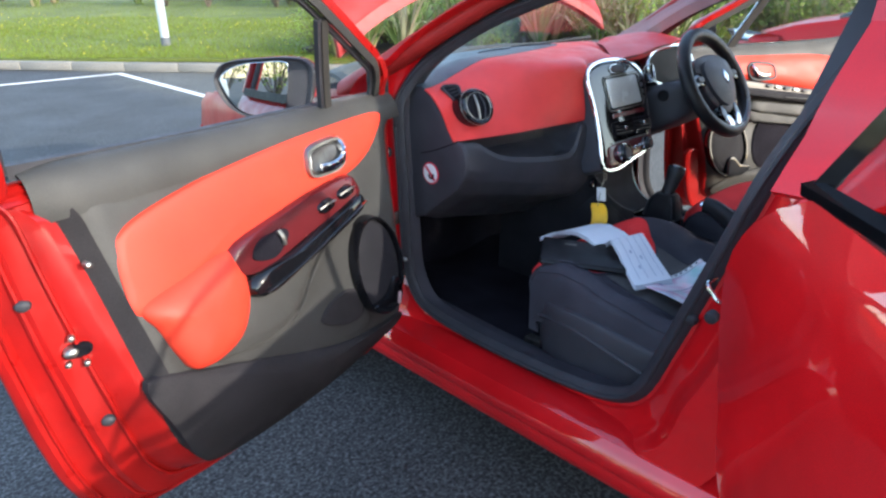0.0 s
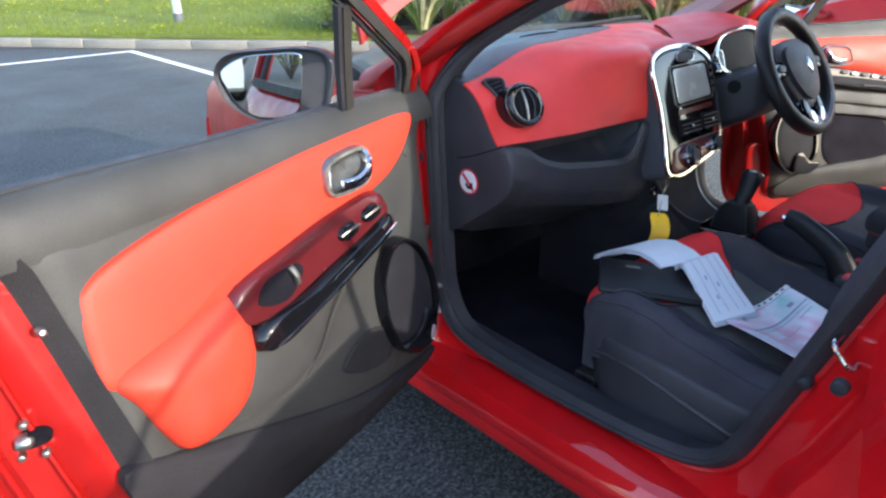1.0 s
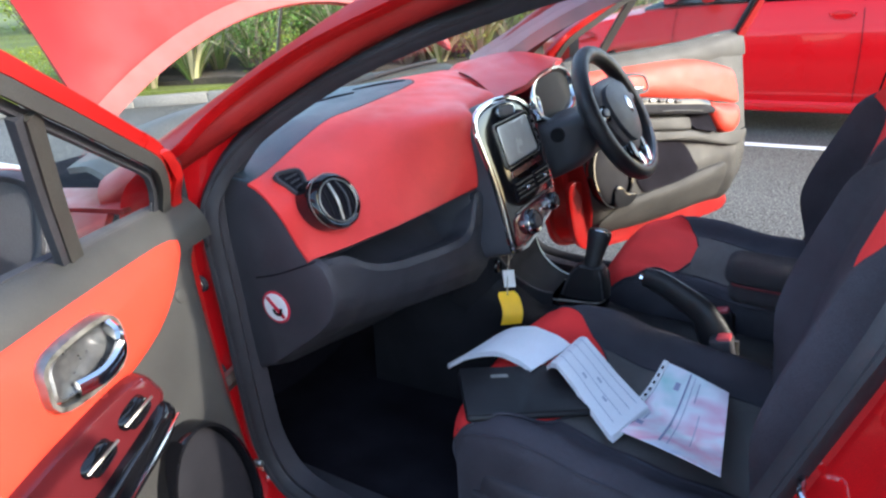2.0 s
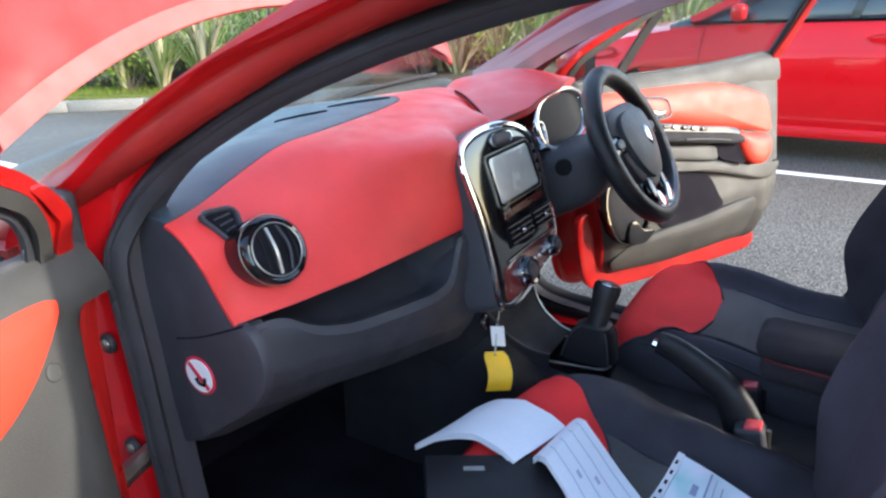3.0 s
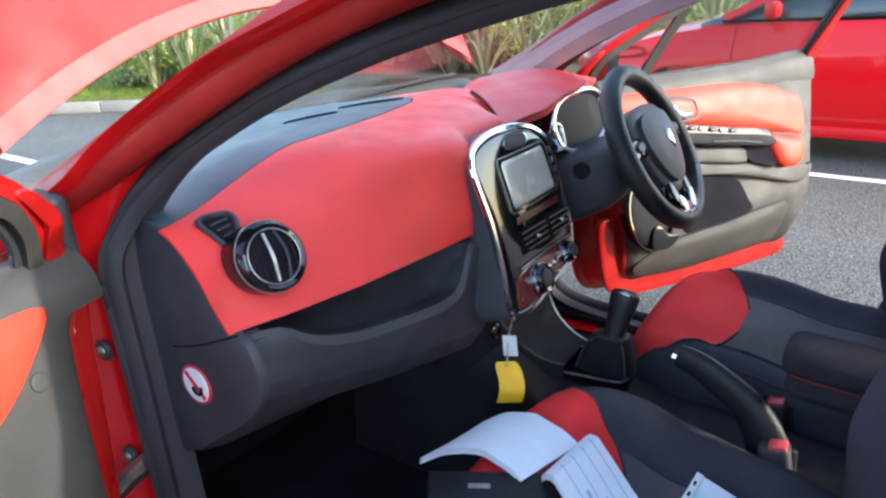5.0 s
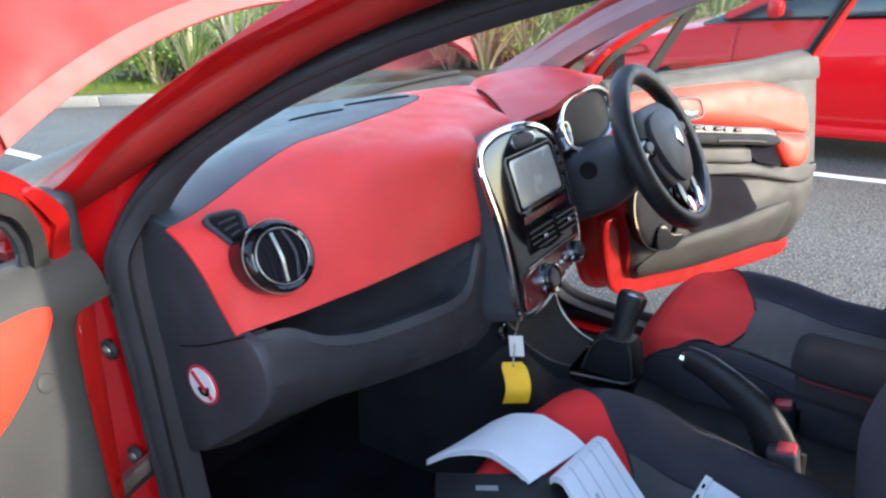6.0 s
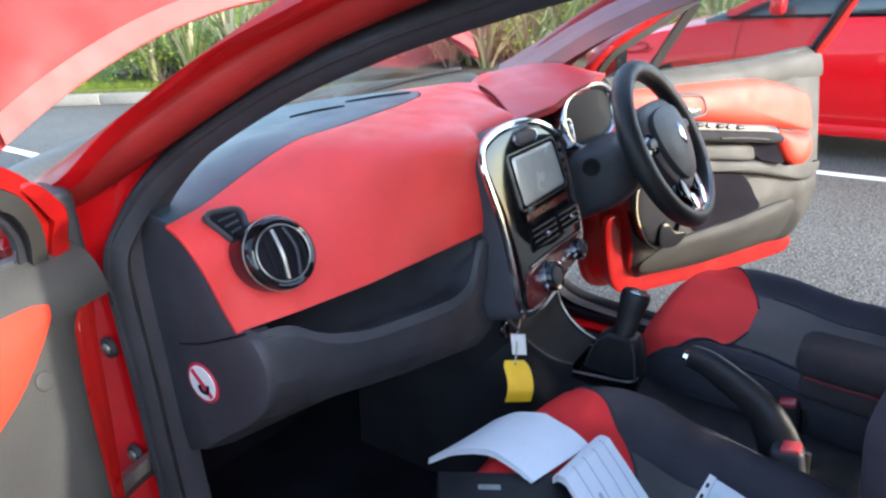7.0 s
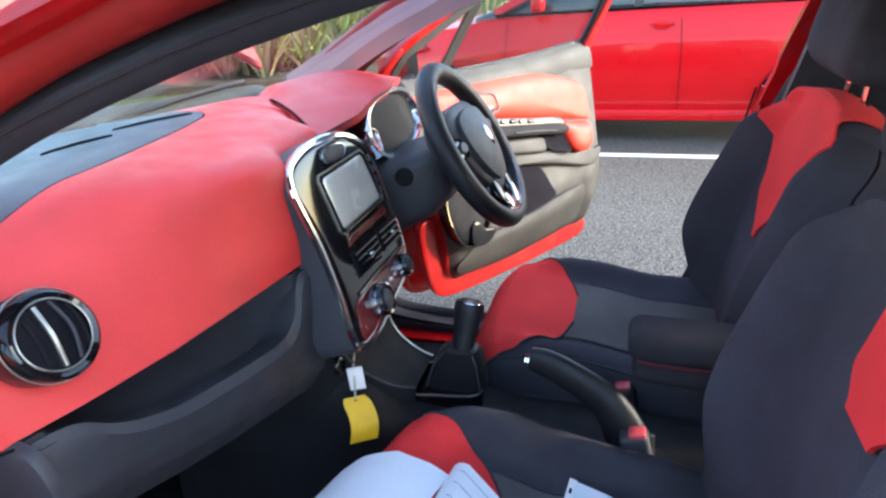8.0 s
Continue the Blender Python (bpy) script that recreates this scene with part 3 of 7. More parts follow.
    # darker lower panel with the pocket; near side darkened further in colour for its shade
    lower = ((0.898, 0.672), (0.870, 0.56), (0.834, 0.472), (0.775, 0.426), (0.60, 0.402), (0.40, 0.400), (0.22, 0.425), (0.14, 0.442), (0.130, 0.470), (0.20, 0.476), (0.31, 0.488), (0.42, 0.515), (0.53, 0.552), (0.63, 0.590), (0.75, 0.630))
    if s > 0:
        lower = ((0.825, 0.572), (0.828, 0.52), (0.808, 0.455), (0.77, 0.424), (0.58, 0.412), (0.40, 0.405), (0.22, 0.418), (0.15, 0.432), (0.135, 0.47), (0.22, 0.515), (0.30, 0.535), (0.40, 0.545), (0.535, 0.552), (0.70, 0.572))
    part("lower_panel", patch(lower, on, 0.012, 0.012, 0.01, 5, 0.12), DOOR_SHADE if s < 0 else DOOR_MID, shell, "dark lower door panel")
    if s < 0:
        # Pocket side and pocket: shade put in as darker greys.
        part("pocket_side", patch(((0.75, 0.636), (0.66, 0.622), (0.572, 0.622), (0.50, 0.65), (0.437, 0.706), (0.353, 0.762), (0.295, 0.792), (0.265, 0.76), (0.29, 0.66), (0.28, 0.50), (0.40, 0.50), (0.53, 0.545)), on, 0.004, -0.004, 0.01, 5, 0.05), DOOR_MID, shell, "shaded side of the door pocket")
        part("door_pocket", patch(((0.455, 0.590), (0.41, 0.622), (0.34, 0.628), (0.305, 0.60), (0.305, 0.545), (0.38, 0.548)), on, 0.006, -0.003, 0.01, 5, 0.1), DOOR_SHADE, shell, "small pocket with shade painted in")
        part("armrest_ledge", patch(((0.645, 0.765), (0.50, 0.800), (0.31, 0.838), (0.285, 0.812), (0.355, 0.778), (0.44, 0.724), (0.50, 0.668), (0.575, 0.634), (0.66, 0.632), (0.74, 0.642), (0.80, 0.652), (0.79, 0.70), (0.74, 0.74)), on, 0.016, 0.010, 0.006, 5, 0.12), DOOR_GREY, shell, "grey ledge under the armrest")
    else:
        # Flat black face stands in for the shade deep in the pocket.
        part("door_pocket", patch(((0.35, 0.735), (0.44, 0.722), (0.555, 0.704), (0.605, 0.672), (0.635, 0.615), (0.655, 0.570), (0.55, 0.545), (0.43, 0.538), (0.35, 0.545), (0.31, 0.62)), on, 0.005, -0.003, 0.01, 5, 0.06), CARPET_SHADE, shell, "deep pocket, its shade painted black")
        part("armrest_ledge", patch(((0.28, 0.792), (0.39, 0.772), (0.52, 0.752), (0.62, 0.738), (0.70, 0.712), (0.77, 0.692), (0.84, 0.676), (0.91, 0.672), (0.965, 0.690), (0.955, 0.660), (0.89, 0.634), (0.76, 0.660), (0.63, 0.692), (0.50, 0.716), (0.40, 0.730), (0.29, 0.748)), on, 0.020, 0.006, 0.006, 5, 0.10), DOOR_GREY, shell, "pale grey ledge under the armrest")
        part("pull_block", patch(((0.30, 0.828), (0.45, 0.812), (0.60, 0.793), (0.622, 0.768), (0.606, 0.742), (0.45, 0.764), (0.30, 0.786)), on, 0.032, 0.004, 0.006, 5, 0.12), DOOR_GREY, shell, "grey block of the door pull")
        part("pull_recess", patch(((0.618, 0.790), (0.735, 0.784), (0.762, 0.745), (0.775, 0.706), (0.70, 0.722), (0.640, 0.742)), on, 0.018, -0.004, 0.006, 4, 0.08), CARPET_SHADE, shell, "hollow of the door pull, shade painted black")
    # red insert, pull cup, armrest pod, glossy strip; the driver's switch panel is longer
    insert = ((0.868, 0.905), (0.848, 0.932), (0.783, 0.953), (0.66, 0.975), (0.49, 0.993), (0.324, 1.006), (0.104, 1.017), (0.045, 1.012), (0.055, 0.985), (0.13, 0.925), (0.225, 0.89), (0.40, 0.862), (0.53, 0.84), (0.646, 0.823), (0.783, 0.80), (0.868, 0.785), (0.878, 0.84))
    pod = ((0.862, 0.80), (0.75, 0.825), (0.655, 0.838), (0.632, 0.80), (0.632, 0.74), (0.672, 0.675), (0.734, 0.648), (0.80, 0.650), (0.826, 0.69), (0.845, 0.745))
    panel = ((0.655, 0.835), (0.50, 0.868), (0.35, 0.888), (0.26, 0.89), (0.235, 0.868), (0.245, 0.835), (0.40, 0.81), (0.625, 0.772))
    strip = ((0.632, 0.772), (0.50, 0.79), (0.32, 0.83), (0.245, 0.845), (0.24, 0.818), (0.31, 0.795), (0.50, 0.752), (0.630, 0.728))
    if s > 0:
        insert = ((0.943, 0.880), (0.935, 0.915), (0.900, 0.938), (0.775, 0.975), (0.65, 0.998), (0.52, 1.006), (0.27, 1.010), (0.10, 1.012), (0.06, 1.0), (0.075, 0.955), (0.13, 0.935), (0.41, 0.890), (0.60, 0.858), (0.78, 0.826), (0.90, 0.802), (0.938, 0.802), (0.945, 0.83))
        pod = ((0.738, 0.822), (0.82, 0.808), (0.915, 0.792), (0.925, 0.755), (0.912, 0.718), (0.865, 0.690), (0.805, 0.696), (0.765, 0.738))
        panel = ((0.735, 0.838), (0.55, 0.868), (0.35, 0.900), (0.15, 0.928), (0.13, 0.91), (0.15, 0.875), (0.36, 0.848), (0.55, 0.820), (0.745, 0.795))
        strip = ((0.735, 0.818), (0.55, 0.846), (0.35, 0.874), (0.20, 0.892), (0.19, 0.872), (0.36, 0.838), (0.55, 0.810), (0.748, 0.786))
    part("insert_panel", patch(insert, on, 0.012, 0.006 if s < 0 else 0.014, 0.004, 5, 0.05), DOOR_RED, shell, "smooth orange-red insert")
    part("armrest_pod", pad(pod, on, 0.046 if s < 0 else 0.040), DOOR_RED, shell, "red padded armrest end")
    part("switch_panel", patch(panel, on, 0.034, 0.002, 0.004, 5, 0.08), GLOSS if s > 0 else DARKRED, shell, "smoked dark gloss switch panel")
    part("gloss_strip", patch(strip, on, 0.05, 0.004, 0.004, 5, 0.12), TUNNEL if s > 0 else GLOSS, shell, "dark armrest strip")
    if s > 0:
        part("strip_edge", tube([on(0.44, 0.838, 0.056), on(0.55, 0.826, 0.057), on(0.66, 0.808, 0.055)], 0.0030, 6), DOOR_GREY, shell, "pale grip line")
    if s < 0:
        part("strip_edge", tube([on(0.62, 0.742, 0.056), on(0.50, 0.765, 0.058), on(0.33, 0.808, 0.058), on(0.25, 0.828, 0.055)], 0.0022, 6), CHROME, shell, "fine chrome line")
        part("grip_recess", patch(((0.618, 0.805), (0.595, 0.835), (0.545, 0.842), (0.508, 0.838), (0.508, 0.818), (0.56, 0.79)), on, 0.0375, -0.001, 0.0, 5, 0.05), CARPET_SHADE, shell, "pull grip hollow, shade painted black")
        part("grip_post", tube([on(0.535, 0.842, 0.04), on(0.53, 0.825, 0.044), on(0.528, 0.81, 0.04)], 0.006, 8), STEEL, shell)
    for u in ((0.30, 0.375) if s < 0 else ()):
        part("window_switch", patch(oval(u, 0.862 - (u - 0.3) * 0.16, 0.03, 0.013, 8, -0.2, 0.7), on, 0.046, 0.004, 0.0, 4, 0.3), GLOSS, shell, "glossy window switch")
        part("switch_edge", tube([on(u + 0.028, 0.862 - (u - 0.3) * 0.16, 0.048), on(u, 0.87 - (u - 0.3) * 0.16, 0.054), on(u - 0.028, 0.868 - (u - 0.3) * 0.16, 0.048)], 0.0022, 6), STEEL, shell)
    # inside door handle
    if s > 0:
        for k in range(5):
            part("window_switch", patch(oval(0.37 + 0.045 * k, 0.886 - 0.0072 * k, 0.017, 0.007, 8, -0.16, 0.7), on, 0.042, 0.003, 0.0, 4, 0.3), STEEL if k % 2 else GLOSS, shell, "small window switch")
    hu = 0.0 if s < 0 else 0.036
    ring = ((0.382, 0.945), (0.362, 0.972), (0.265, 0.980), (0.240, 0.962), (0.266, 0.914), (0.376, 0.912))
    part("handle_surround", ringpad([(hu + 0.312 + (u - 0.312) * 0.84, 0.945 + (z - 0.945) * 0.8) for u, z in ring], on, 0.012, 0.028, 5, None, 0.0), STEEL if s < 0 else CHARCOAL, shell, "satin metal handle surround" if s < 0 else "dark handle surround")
    part("handle_cup", patch([(hu + 0.312 + (u - 0.312) * 0.86, 0.945 + (z - 0.945) * 0.84) for u, z in ring], on, 0.0225, -0.003, 0.0, 5, 0.15), DOOR_CUP if s < 0 else TUNNEL, shell, "dull handle cup")
    part("door_handle", tube([on(hu + 0.262, 0.968, 0.024), on(hu + 0.263, 0.955, 0.036), on(hu + 0.275, 0.938, 0.040), on(hu + 0.31, 0.926, 0.038), on(hu + 0.345, 0.925, 0.028)], 0.0075, 8, False, 5, 1.5), CHROME, shell, "chrome inside door handle")
    # loudspeaker
    sp = oval(0.228 if s < 0 else 0.178, 0.650, 0.084, 0.116, 12, 0.12)
    part("speaker_grille", patch(sp, on, 0.02, 0.008, 0.02, 4, 0.08), TUNNEL, shell, "fine black speaker grille")
    part("speaker_ring", ringpad(sp, on, 0.010, 0.030, 4, None, 0.01), GLOSS, shell, "gloss black speaker ring")
    part("speaker_badge", patch(((0.245, 0.522), (0.175, 0.53), (0.165, 0.59), (0.195, 0.612), (0.235, 0.575), (0.29, 0.56)), on, 0.034, 0.002, 0.0, 4, 0.1), GLOSS, shell, "gloss badge")
    if s < 0:
        part("badge_mark", patch(((0.19, 0.568), (0.178, 0.562), (0.186, 0.532), (0.198, 0.538)), on, 0.0375, 0, 0, 2, 0.1), PILLAR_TRIM, shell, "unreadable pale mark")
    part("trim_plug", patch(oval(0.092, 0.925, 0.012, 0.012, 8), on, 0.0025, 0.0005, 0.002, 3, 0.15), DOOR_GREY, shell)
    for u, z in (((0.935, 0.90), (0.115, 0.62)) if s < 0 else ()):
        part("trim_screw", patch(oval(u - 0.012, z, 0.006, 0.006, 8), on, 0.012, 0.002, 0.0, 2, 0.3), STEEL, shell)
    # latch, bolts and bungs on the rear end face
    e1, e2 = w(0.917, trim_o(0.78) + 0.012, 0.78), w(1.08, 0.02, 0.78)
    ex = (e2 - e1).normalized()
    face = plane_at(w(0.962, -0.045, 0.752), ex, (0, 0, 1)) if s > 0 else plane_at(w(0.962, -0.045, 0.752), -ex, (0, 0, 1))
    if s < 0:
        part("latch_recess", patch(oval(0, 0, 0.024, 0.011, 10, 0.1, 0.8), face, 0.012, -0.004, 0.01, 4, 0.15), CARPET_SHADE, shell, "latch recess, shade painted black")
        part("latch", patch(oval(0.010 * s, 0.001, 0.013, 0.010, 8, 0.2), face, 0.014, 0.006, 0.0, 4, 0.25), STEEL, shell, "worn steel door latch")
        for x, z in ((-0.005, 0.026), (-0.018, -0.022), (0.010, -0.026)):
            part("latch_bolt", patch(oval(x, z, 0.006, 0.006, 6), face, 0.011, 0.002, 0.0, 2, 0.3), STEEL, shell)
    for x, z in (((-0.06, 0.10), (0.02, -0.15)) if s < 0 else ()):
        part("rubber_bung", patch(oval(-x * s, z, 0.013, 0.010, 8), face, 0.010, 0.004, 0.0, 3, 0.3), RUBBER, shell)

    # window frame: painted outside, grey inside, black rubber channel
    loop = ((-0.010, 1.015), (-0.008, 1.045), (-0.003, 1.080), (0.014, 1.117), (0.048, 1.155), (0.119, 1.196), (0.209, 1.247), (0.289, 1.291), (0.344, 1.321), (0.42, 1.356), (0.56, 1.396), (0.70, 1.411), (0.85, 1.414), (0.99, 1.404), (1.068, 1.380), (1.082, 1.30), (1.062, 1.20), (1.030, 1.05))

    def wf(u, o, z):
        return w(u, o - 0.42 * max(0, z - 1.05), z)

    c0 = Vector((0.5, 1.12))

    def inset(d):
        out, k = [], len(loop)
        for i, p in enumerate(loop):
            t = (Vector(loop[min(i + 1, k - 1)]) - Vector(loop[max(i - 1, 0)])).normalized()
            nn = Vector((t.y, -t.x))
            out.append(Vector(p) + (nn if nn.dot(c0 - Vector(p)) > 0 else -nn) * d)
        return out

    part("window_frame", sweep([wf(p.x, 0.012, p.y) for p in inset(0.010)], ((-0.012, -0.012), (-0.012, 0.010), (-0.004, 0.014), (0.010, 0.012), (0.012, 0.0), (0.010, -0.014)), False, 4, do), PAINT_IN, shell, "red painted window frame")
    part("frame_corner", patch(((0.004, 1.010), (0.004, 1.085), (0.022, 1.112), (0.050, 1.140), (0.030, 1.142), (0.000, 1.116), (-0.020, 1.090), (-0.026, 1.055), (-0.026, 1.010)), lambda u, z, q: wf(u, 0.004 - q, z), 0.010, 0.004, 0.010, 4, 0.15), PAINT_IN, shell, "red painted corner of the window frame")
    part("frame_trim", sweep([wf(p.x, -0.004, p.y) for p in inset(0.032)], ((-0.011, -0.006), (-0.011, 0.006), (0.007, 0.007), (0.010, -0.006)), False, 4, do), DOOR_MID, shell, "grey inner frame trim")
    part("glass_channel", sweep([wf(p.x, 0.004, p.y) for p in inset(0.045)], ((-0.006, -0.004), (-0.006, 0.006), (0.006, 0.006), (0.006, -0.004)), False, 4, do), RUBBER, shell)
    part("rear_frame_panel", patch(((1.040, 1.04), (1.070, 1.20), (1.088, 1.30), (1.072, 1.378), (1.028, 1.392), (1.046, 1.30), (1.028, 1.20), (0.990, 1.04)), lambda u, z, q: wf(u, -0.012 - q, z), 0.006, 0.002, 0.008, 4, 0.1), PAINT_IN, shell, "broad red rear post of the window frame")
    part("quarter_post", sweep([wf(0.218, 0.0, 1.035), wf(0.260, 0.0, 1.14), wf(0.307, 0.0, 1.252)], ((-0.012, -0.007), (-0.012, 0.006), (0.012, 0.006), (0.012, -0.007)), False, 4, do), DOOR_MID, shell)
    part("post_seal", sweep([wf(0.236, 0.0, 1.035), wf(0.278, 0.0, 1.14), wf(0.325, 0.0, 1.252)], ((-0.007, -0.006), (-0.007, 0.006), (0.007, 0.006), (0.007, -0.006)), False, 4, do), RUBBER, shell)
    if s > 0:
        pane = part("window_pane", grid(lambda u, v: wf(0.255 + 0.77 * u + (0.09 * (1 - u)) * v, 0.012, 1.04 + (lerp(u, ((0, 0.25), (0.15, 0.29), (0.4, 0.345), (0.7, 0.365), (1, 0.34)))) * v), 12, 8, 0.003), SMOKE, shell)
        pane.visible_shadow = False
    part("quarter_pane", grid(lambda u, v: wf(0.045 + 0.165 * u + 0.075 * u * v, 0.006, 1.045 + lerp(u, ((0, 0.05), (0.3, 0.10), (1, 0.20))) * v), 6, 6, 0.003), CLEAR, shell).visible_shadow = False

    # mirror
    def mp(a, b, q):
        """The mirror's own axes: a across its glass, b up, q out of the glass."""
        return w(0.200 + 0.511 * a - 0.057 * b + 0.857 * q, 0.080 + 0.859 * a + 0.034 * b - 0.511 * q, 1.06 + 0.998 * b + 0.066 * q)

    rim = [p.to_2d() for p in spline([(*p, 0) for p in ((0.228, 0.050), (0.196, 0.083), (0.112, 0.092), (0.04, 0.094), (-0.006, 0.086), (-0.026, 0.060), (-0.018, 0.0), (-0.002, -0.042), (0.036, -0.060), (0.13, -0.060), (0.192, -0.032), (0.221, 0.008))], 5)]
    lens = [p.to_2d() for p in spline([(*p, 0) for p in ((0.210, 0.048), (0.162, 0.076), (0.095, 0.083), (0.048, 0.083), (0.038, 0.068), (0.046, 0.0), (0.058, -0.036), (0.098, -0.048), (0.147, -0.045), (0.181, -0.022), (0.203, 0.015))], 5)]
    mc = Vector((0.10, 0.018))

    def shell_ring(q, k):
        return [mp(*(mc + (p - mc) * k), q) for p in rim]

    part("mirror_housing", loft([shell_ring(-0.004, 0.88), shell_ring(0.004, 0.93), shell_ring(0.006, 0.975), shell_ring(-0.002, 1.0), shell_ring(-0.040, 1.0), shell_ring(-0.075, 0.80), shell_ring(-0.092, 0.50), shell_ring(-0.098, 0.15)], True, True), RUBBER, shell, "black mirror housing with red painted cap")
    part("mirror_cap", loft([shell_ring(-0.030, 1.012), shell_ring(-0.042, 1.012), shell_ring(-0.078, 0.82), shell_ring(-0.096, 0.52), shell_ring(-0.103, 0.15)], True, True), PAINT_IN, shell)
    c2 = sum(lens, Vector((0, 0))) / len(lens)
    glass = part("mirror_glass", loft([[mp(*(c2 + (p - c2) * k), q) for p in lens] for q, k in ((-0.004, 1.0), (0.0045, 1.0), (0.0050, 0.98), (0.0050, 0.5), (0.0050, 0.02))], True, True), MIRROR, shell, "mirror glass")
    for f in glass.data.polygons:
        f.use_smooth = False
    part("mirror_foot", tube([mp(-0.012, -0.020, -0.030), mp(-0.03, -0.035, -0.02), w(0.19, 0.02, 1.02)], 0.026, 10, False, 4, 0.8), CHARCOAL, shell)
    return shell


door(-1, (-0.79, 0.10), 74.8)
door(1, (0.785, 0.04), 60.6)

# hinges, check strap and bolts on the near pillar; striker on the centre pillar
near = plane_at((-0.722, 0.155, 0.858), (0, -1, 0), (0, 0, 1))
for z in (0.858, 0.669):
    part("pillar_bolt", patch(oval(0, z - 0.858, 0.010, 0.010, 8), near, 0.006, 0.003, 0.004, 3, 0.3), STEEL, car, "hinge bolt")
    part("bolt_washer", patch(oval(0, z - 0.858, 0.016, 0.016, 10), near, 0.004, 0.0, 0.004, 3, 0.15), RUBBER, car)
part("hinge_cover", rbox(pose(-0.752, 0.150, 1.045), 0.030, 0.075, 0.13, 0.012, 3), RUBBER, car, "black plastic filler over the door hinge")
part("check_strap", tube([(-0.70, 0.13, 0.66), (-0.75, 0.125, 0.655), (-0.80, 0.11, 0.65)], 0.012, 6, False, 4, 1.6), STEEL, car, "steel door check strap")
for s in (-1, 1):
    part("striker", tube([(s * 0.70, -0.850, 0.770), (s * 0.742, -0.850, 0.768), (s * 0.746, -0.865, 0.752), (s * 0.742, -0.880, 0.737), (s * 0.70, -0.880, 0.735)], 0.0048, 8), CHROME, car, "bright steel door striker")
for y, z, r in ((-0.853, 0.437, 0.017), (-0.878, 0.715, 0.013)):
    part("rubber_plug", patch(oval(0, 0, r, r, 10), plane_at((-0.772, y, z), (0, -1, 0), (-0.1, 0, 1)), 0.006, 0.002, 0.012, 3, 0.3), RUBBER, car, "black rubber plug")
part("rubber_stop", patch(oval(0, 0, 0.013, 0.013, 8), plane_at((-0.705, -0.815, 0.665), (0, -1, 0), (-0.2, 0, 1)), 0.014, 0.004, 0.0, 3, 0.3), RUBBER, car)


# ---- inside: floor, dashboard, console ----
part("cabin_floor", grid(lambda u, v: (-0.69 + 1.38 * u, 0.42 - 2.6 * v, 0.30 + 0.03 * math.sin(9 * u) ** 2), 10, 10, 0.03), CARPET_SHADE, car, "black carpeted floor")
part("bulkhead", grid(lambda u, v: (-0.70 + 1.40 * u, 0.33 + 0.10 * (1 - v), 0.30 + 0.70 * v), 6, 6, 0.03), CARPET_SHADE, car)
for s in (-1, 1):
    part("kick_trim", grid(lambda u, v: (s * (0.665 - 0.01 * v), 0.13 + 0.24 * u, 0.33 + 0.45 * v), 4, 6, 0.02), CHARCOAL, car)
    part("sill_trim", sweep([(s * 0.665, 0.32, 0.372), (s * 0.665, 0.10, 0.365), (s * 0.668, -0.3, 0.352), (s * 0.668, -0.66, 0.375)], ((-0.085, -0.03), (-0.075, -0.006), (-0.03, 0.008), (0.02, 0.010), (0.03, 0.0), (0.03, -0.02), (0.0, -0.03))), CHARCOAL, car, "grey plastic sill trim")
    part("pillar_inner_trim", grid(lambda u, v: (s * (0.665 - 0.46 * max(0, 0.36 + 0.98 * v - 1.0)), -0.80 - 0.075 * (s > 0) - 0.30 * u - 0.16 * v, 0.36 + 0.98 * v), 4, 14, 0.02), CHARCOAL, car)
    part("rear_inner_trim", grid(lambda u, v: (s * 0.68, -1.05 - 1.3 * u, 0.33 + 0.70 * v), 6, 6, 0.02), CHARCOAL, car)


def crest(x):
    """Height of the dashboard's ridge."""
    return smooth(abs(x), ((0.0, 1.108), (0.35, 1.10), (0.65, 1.045)))


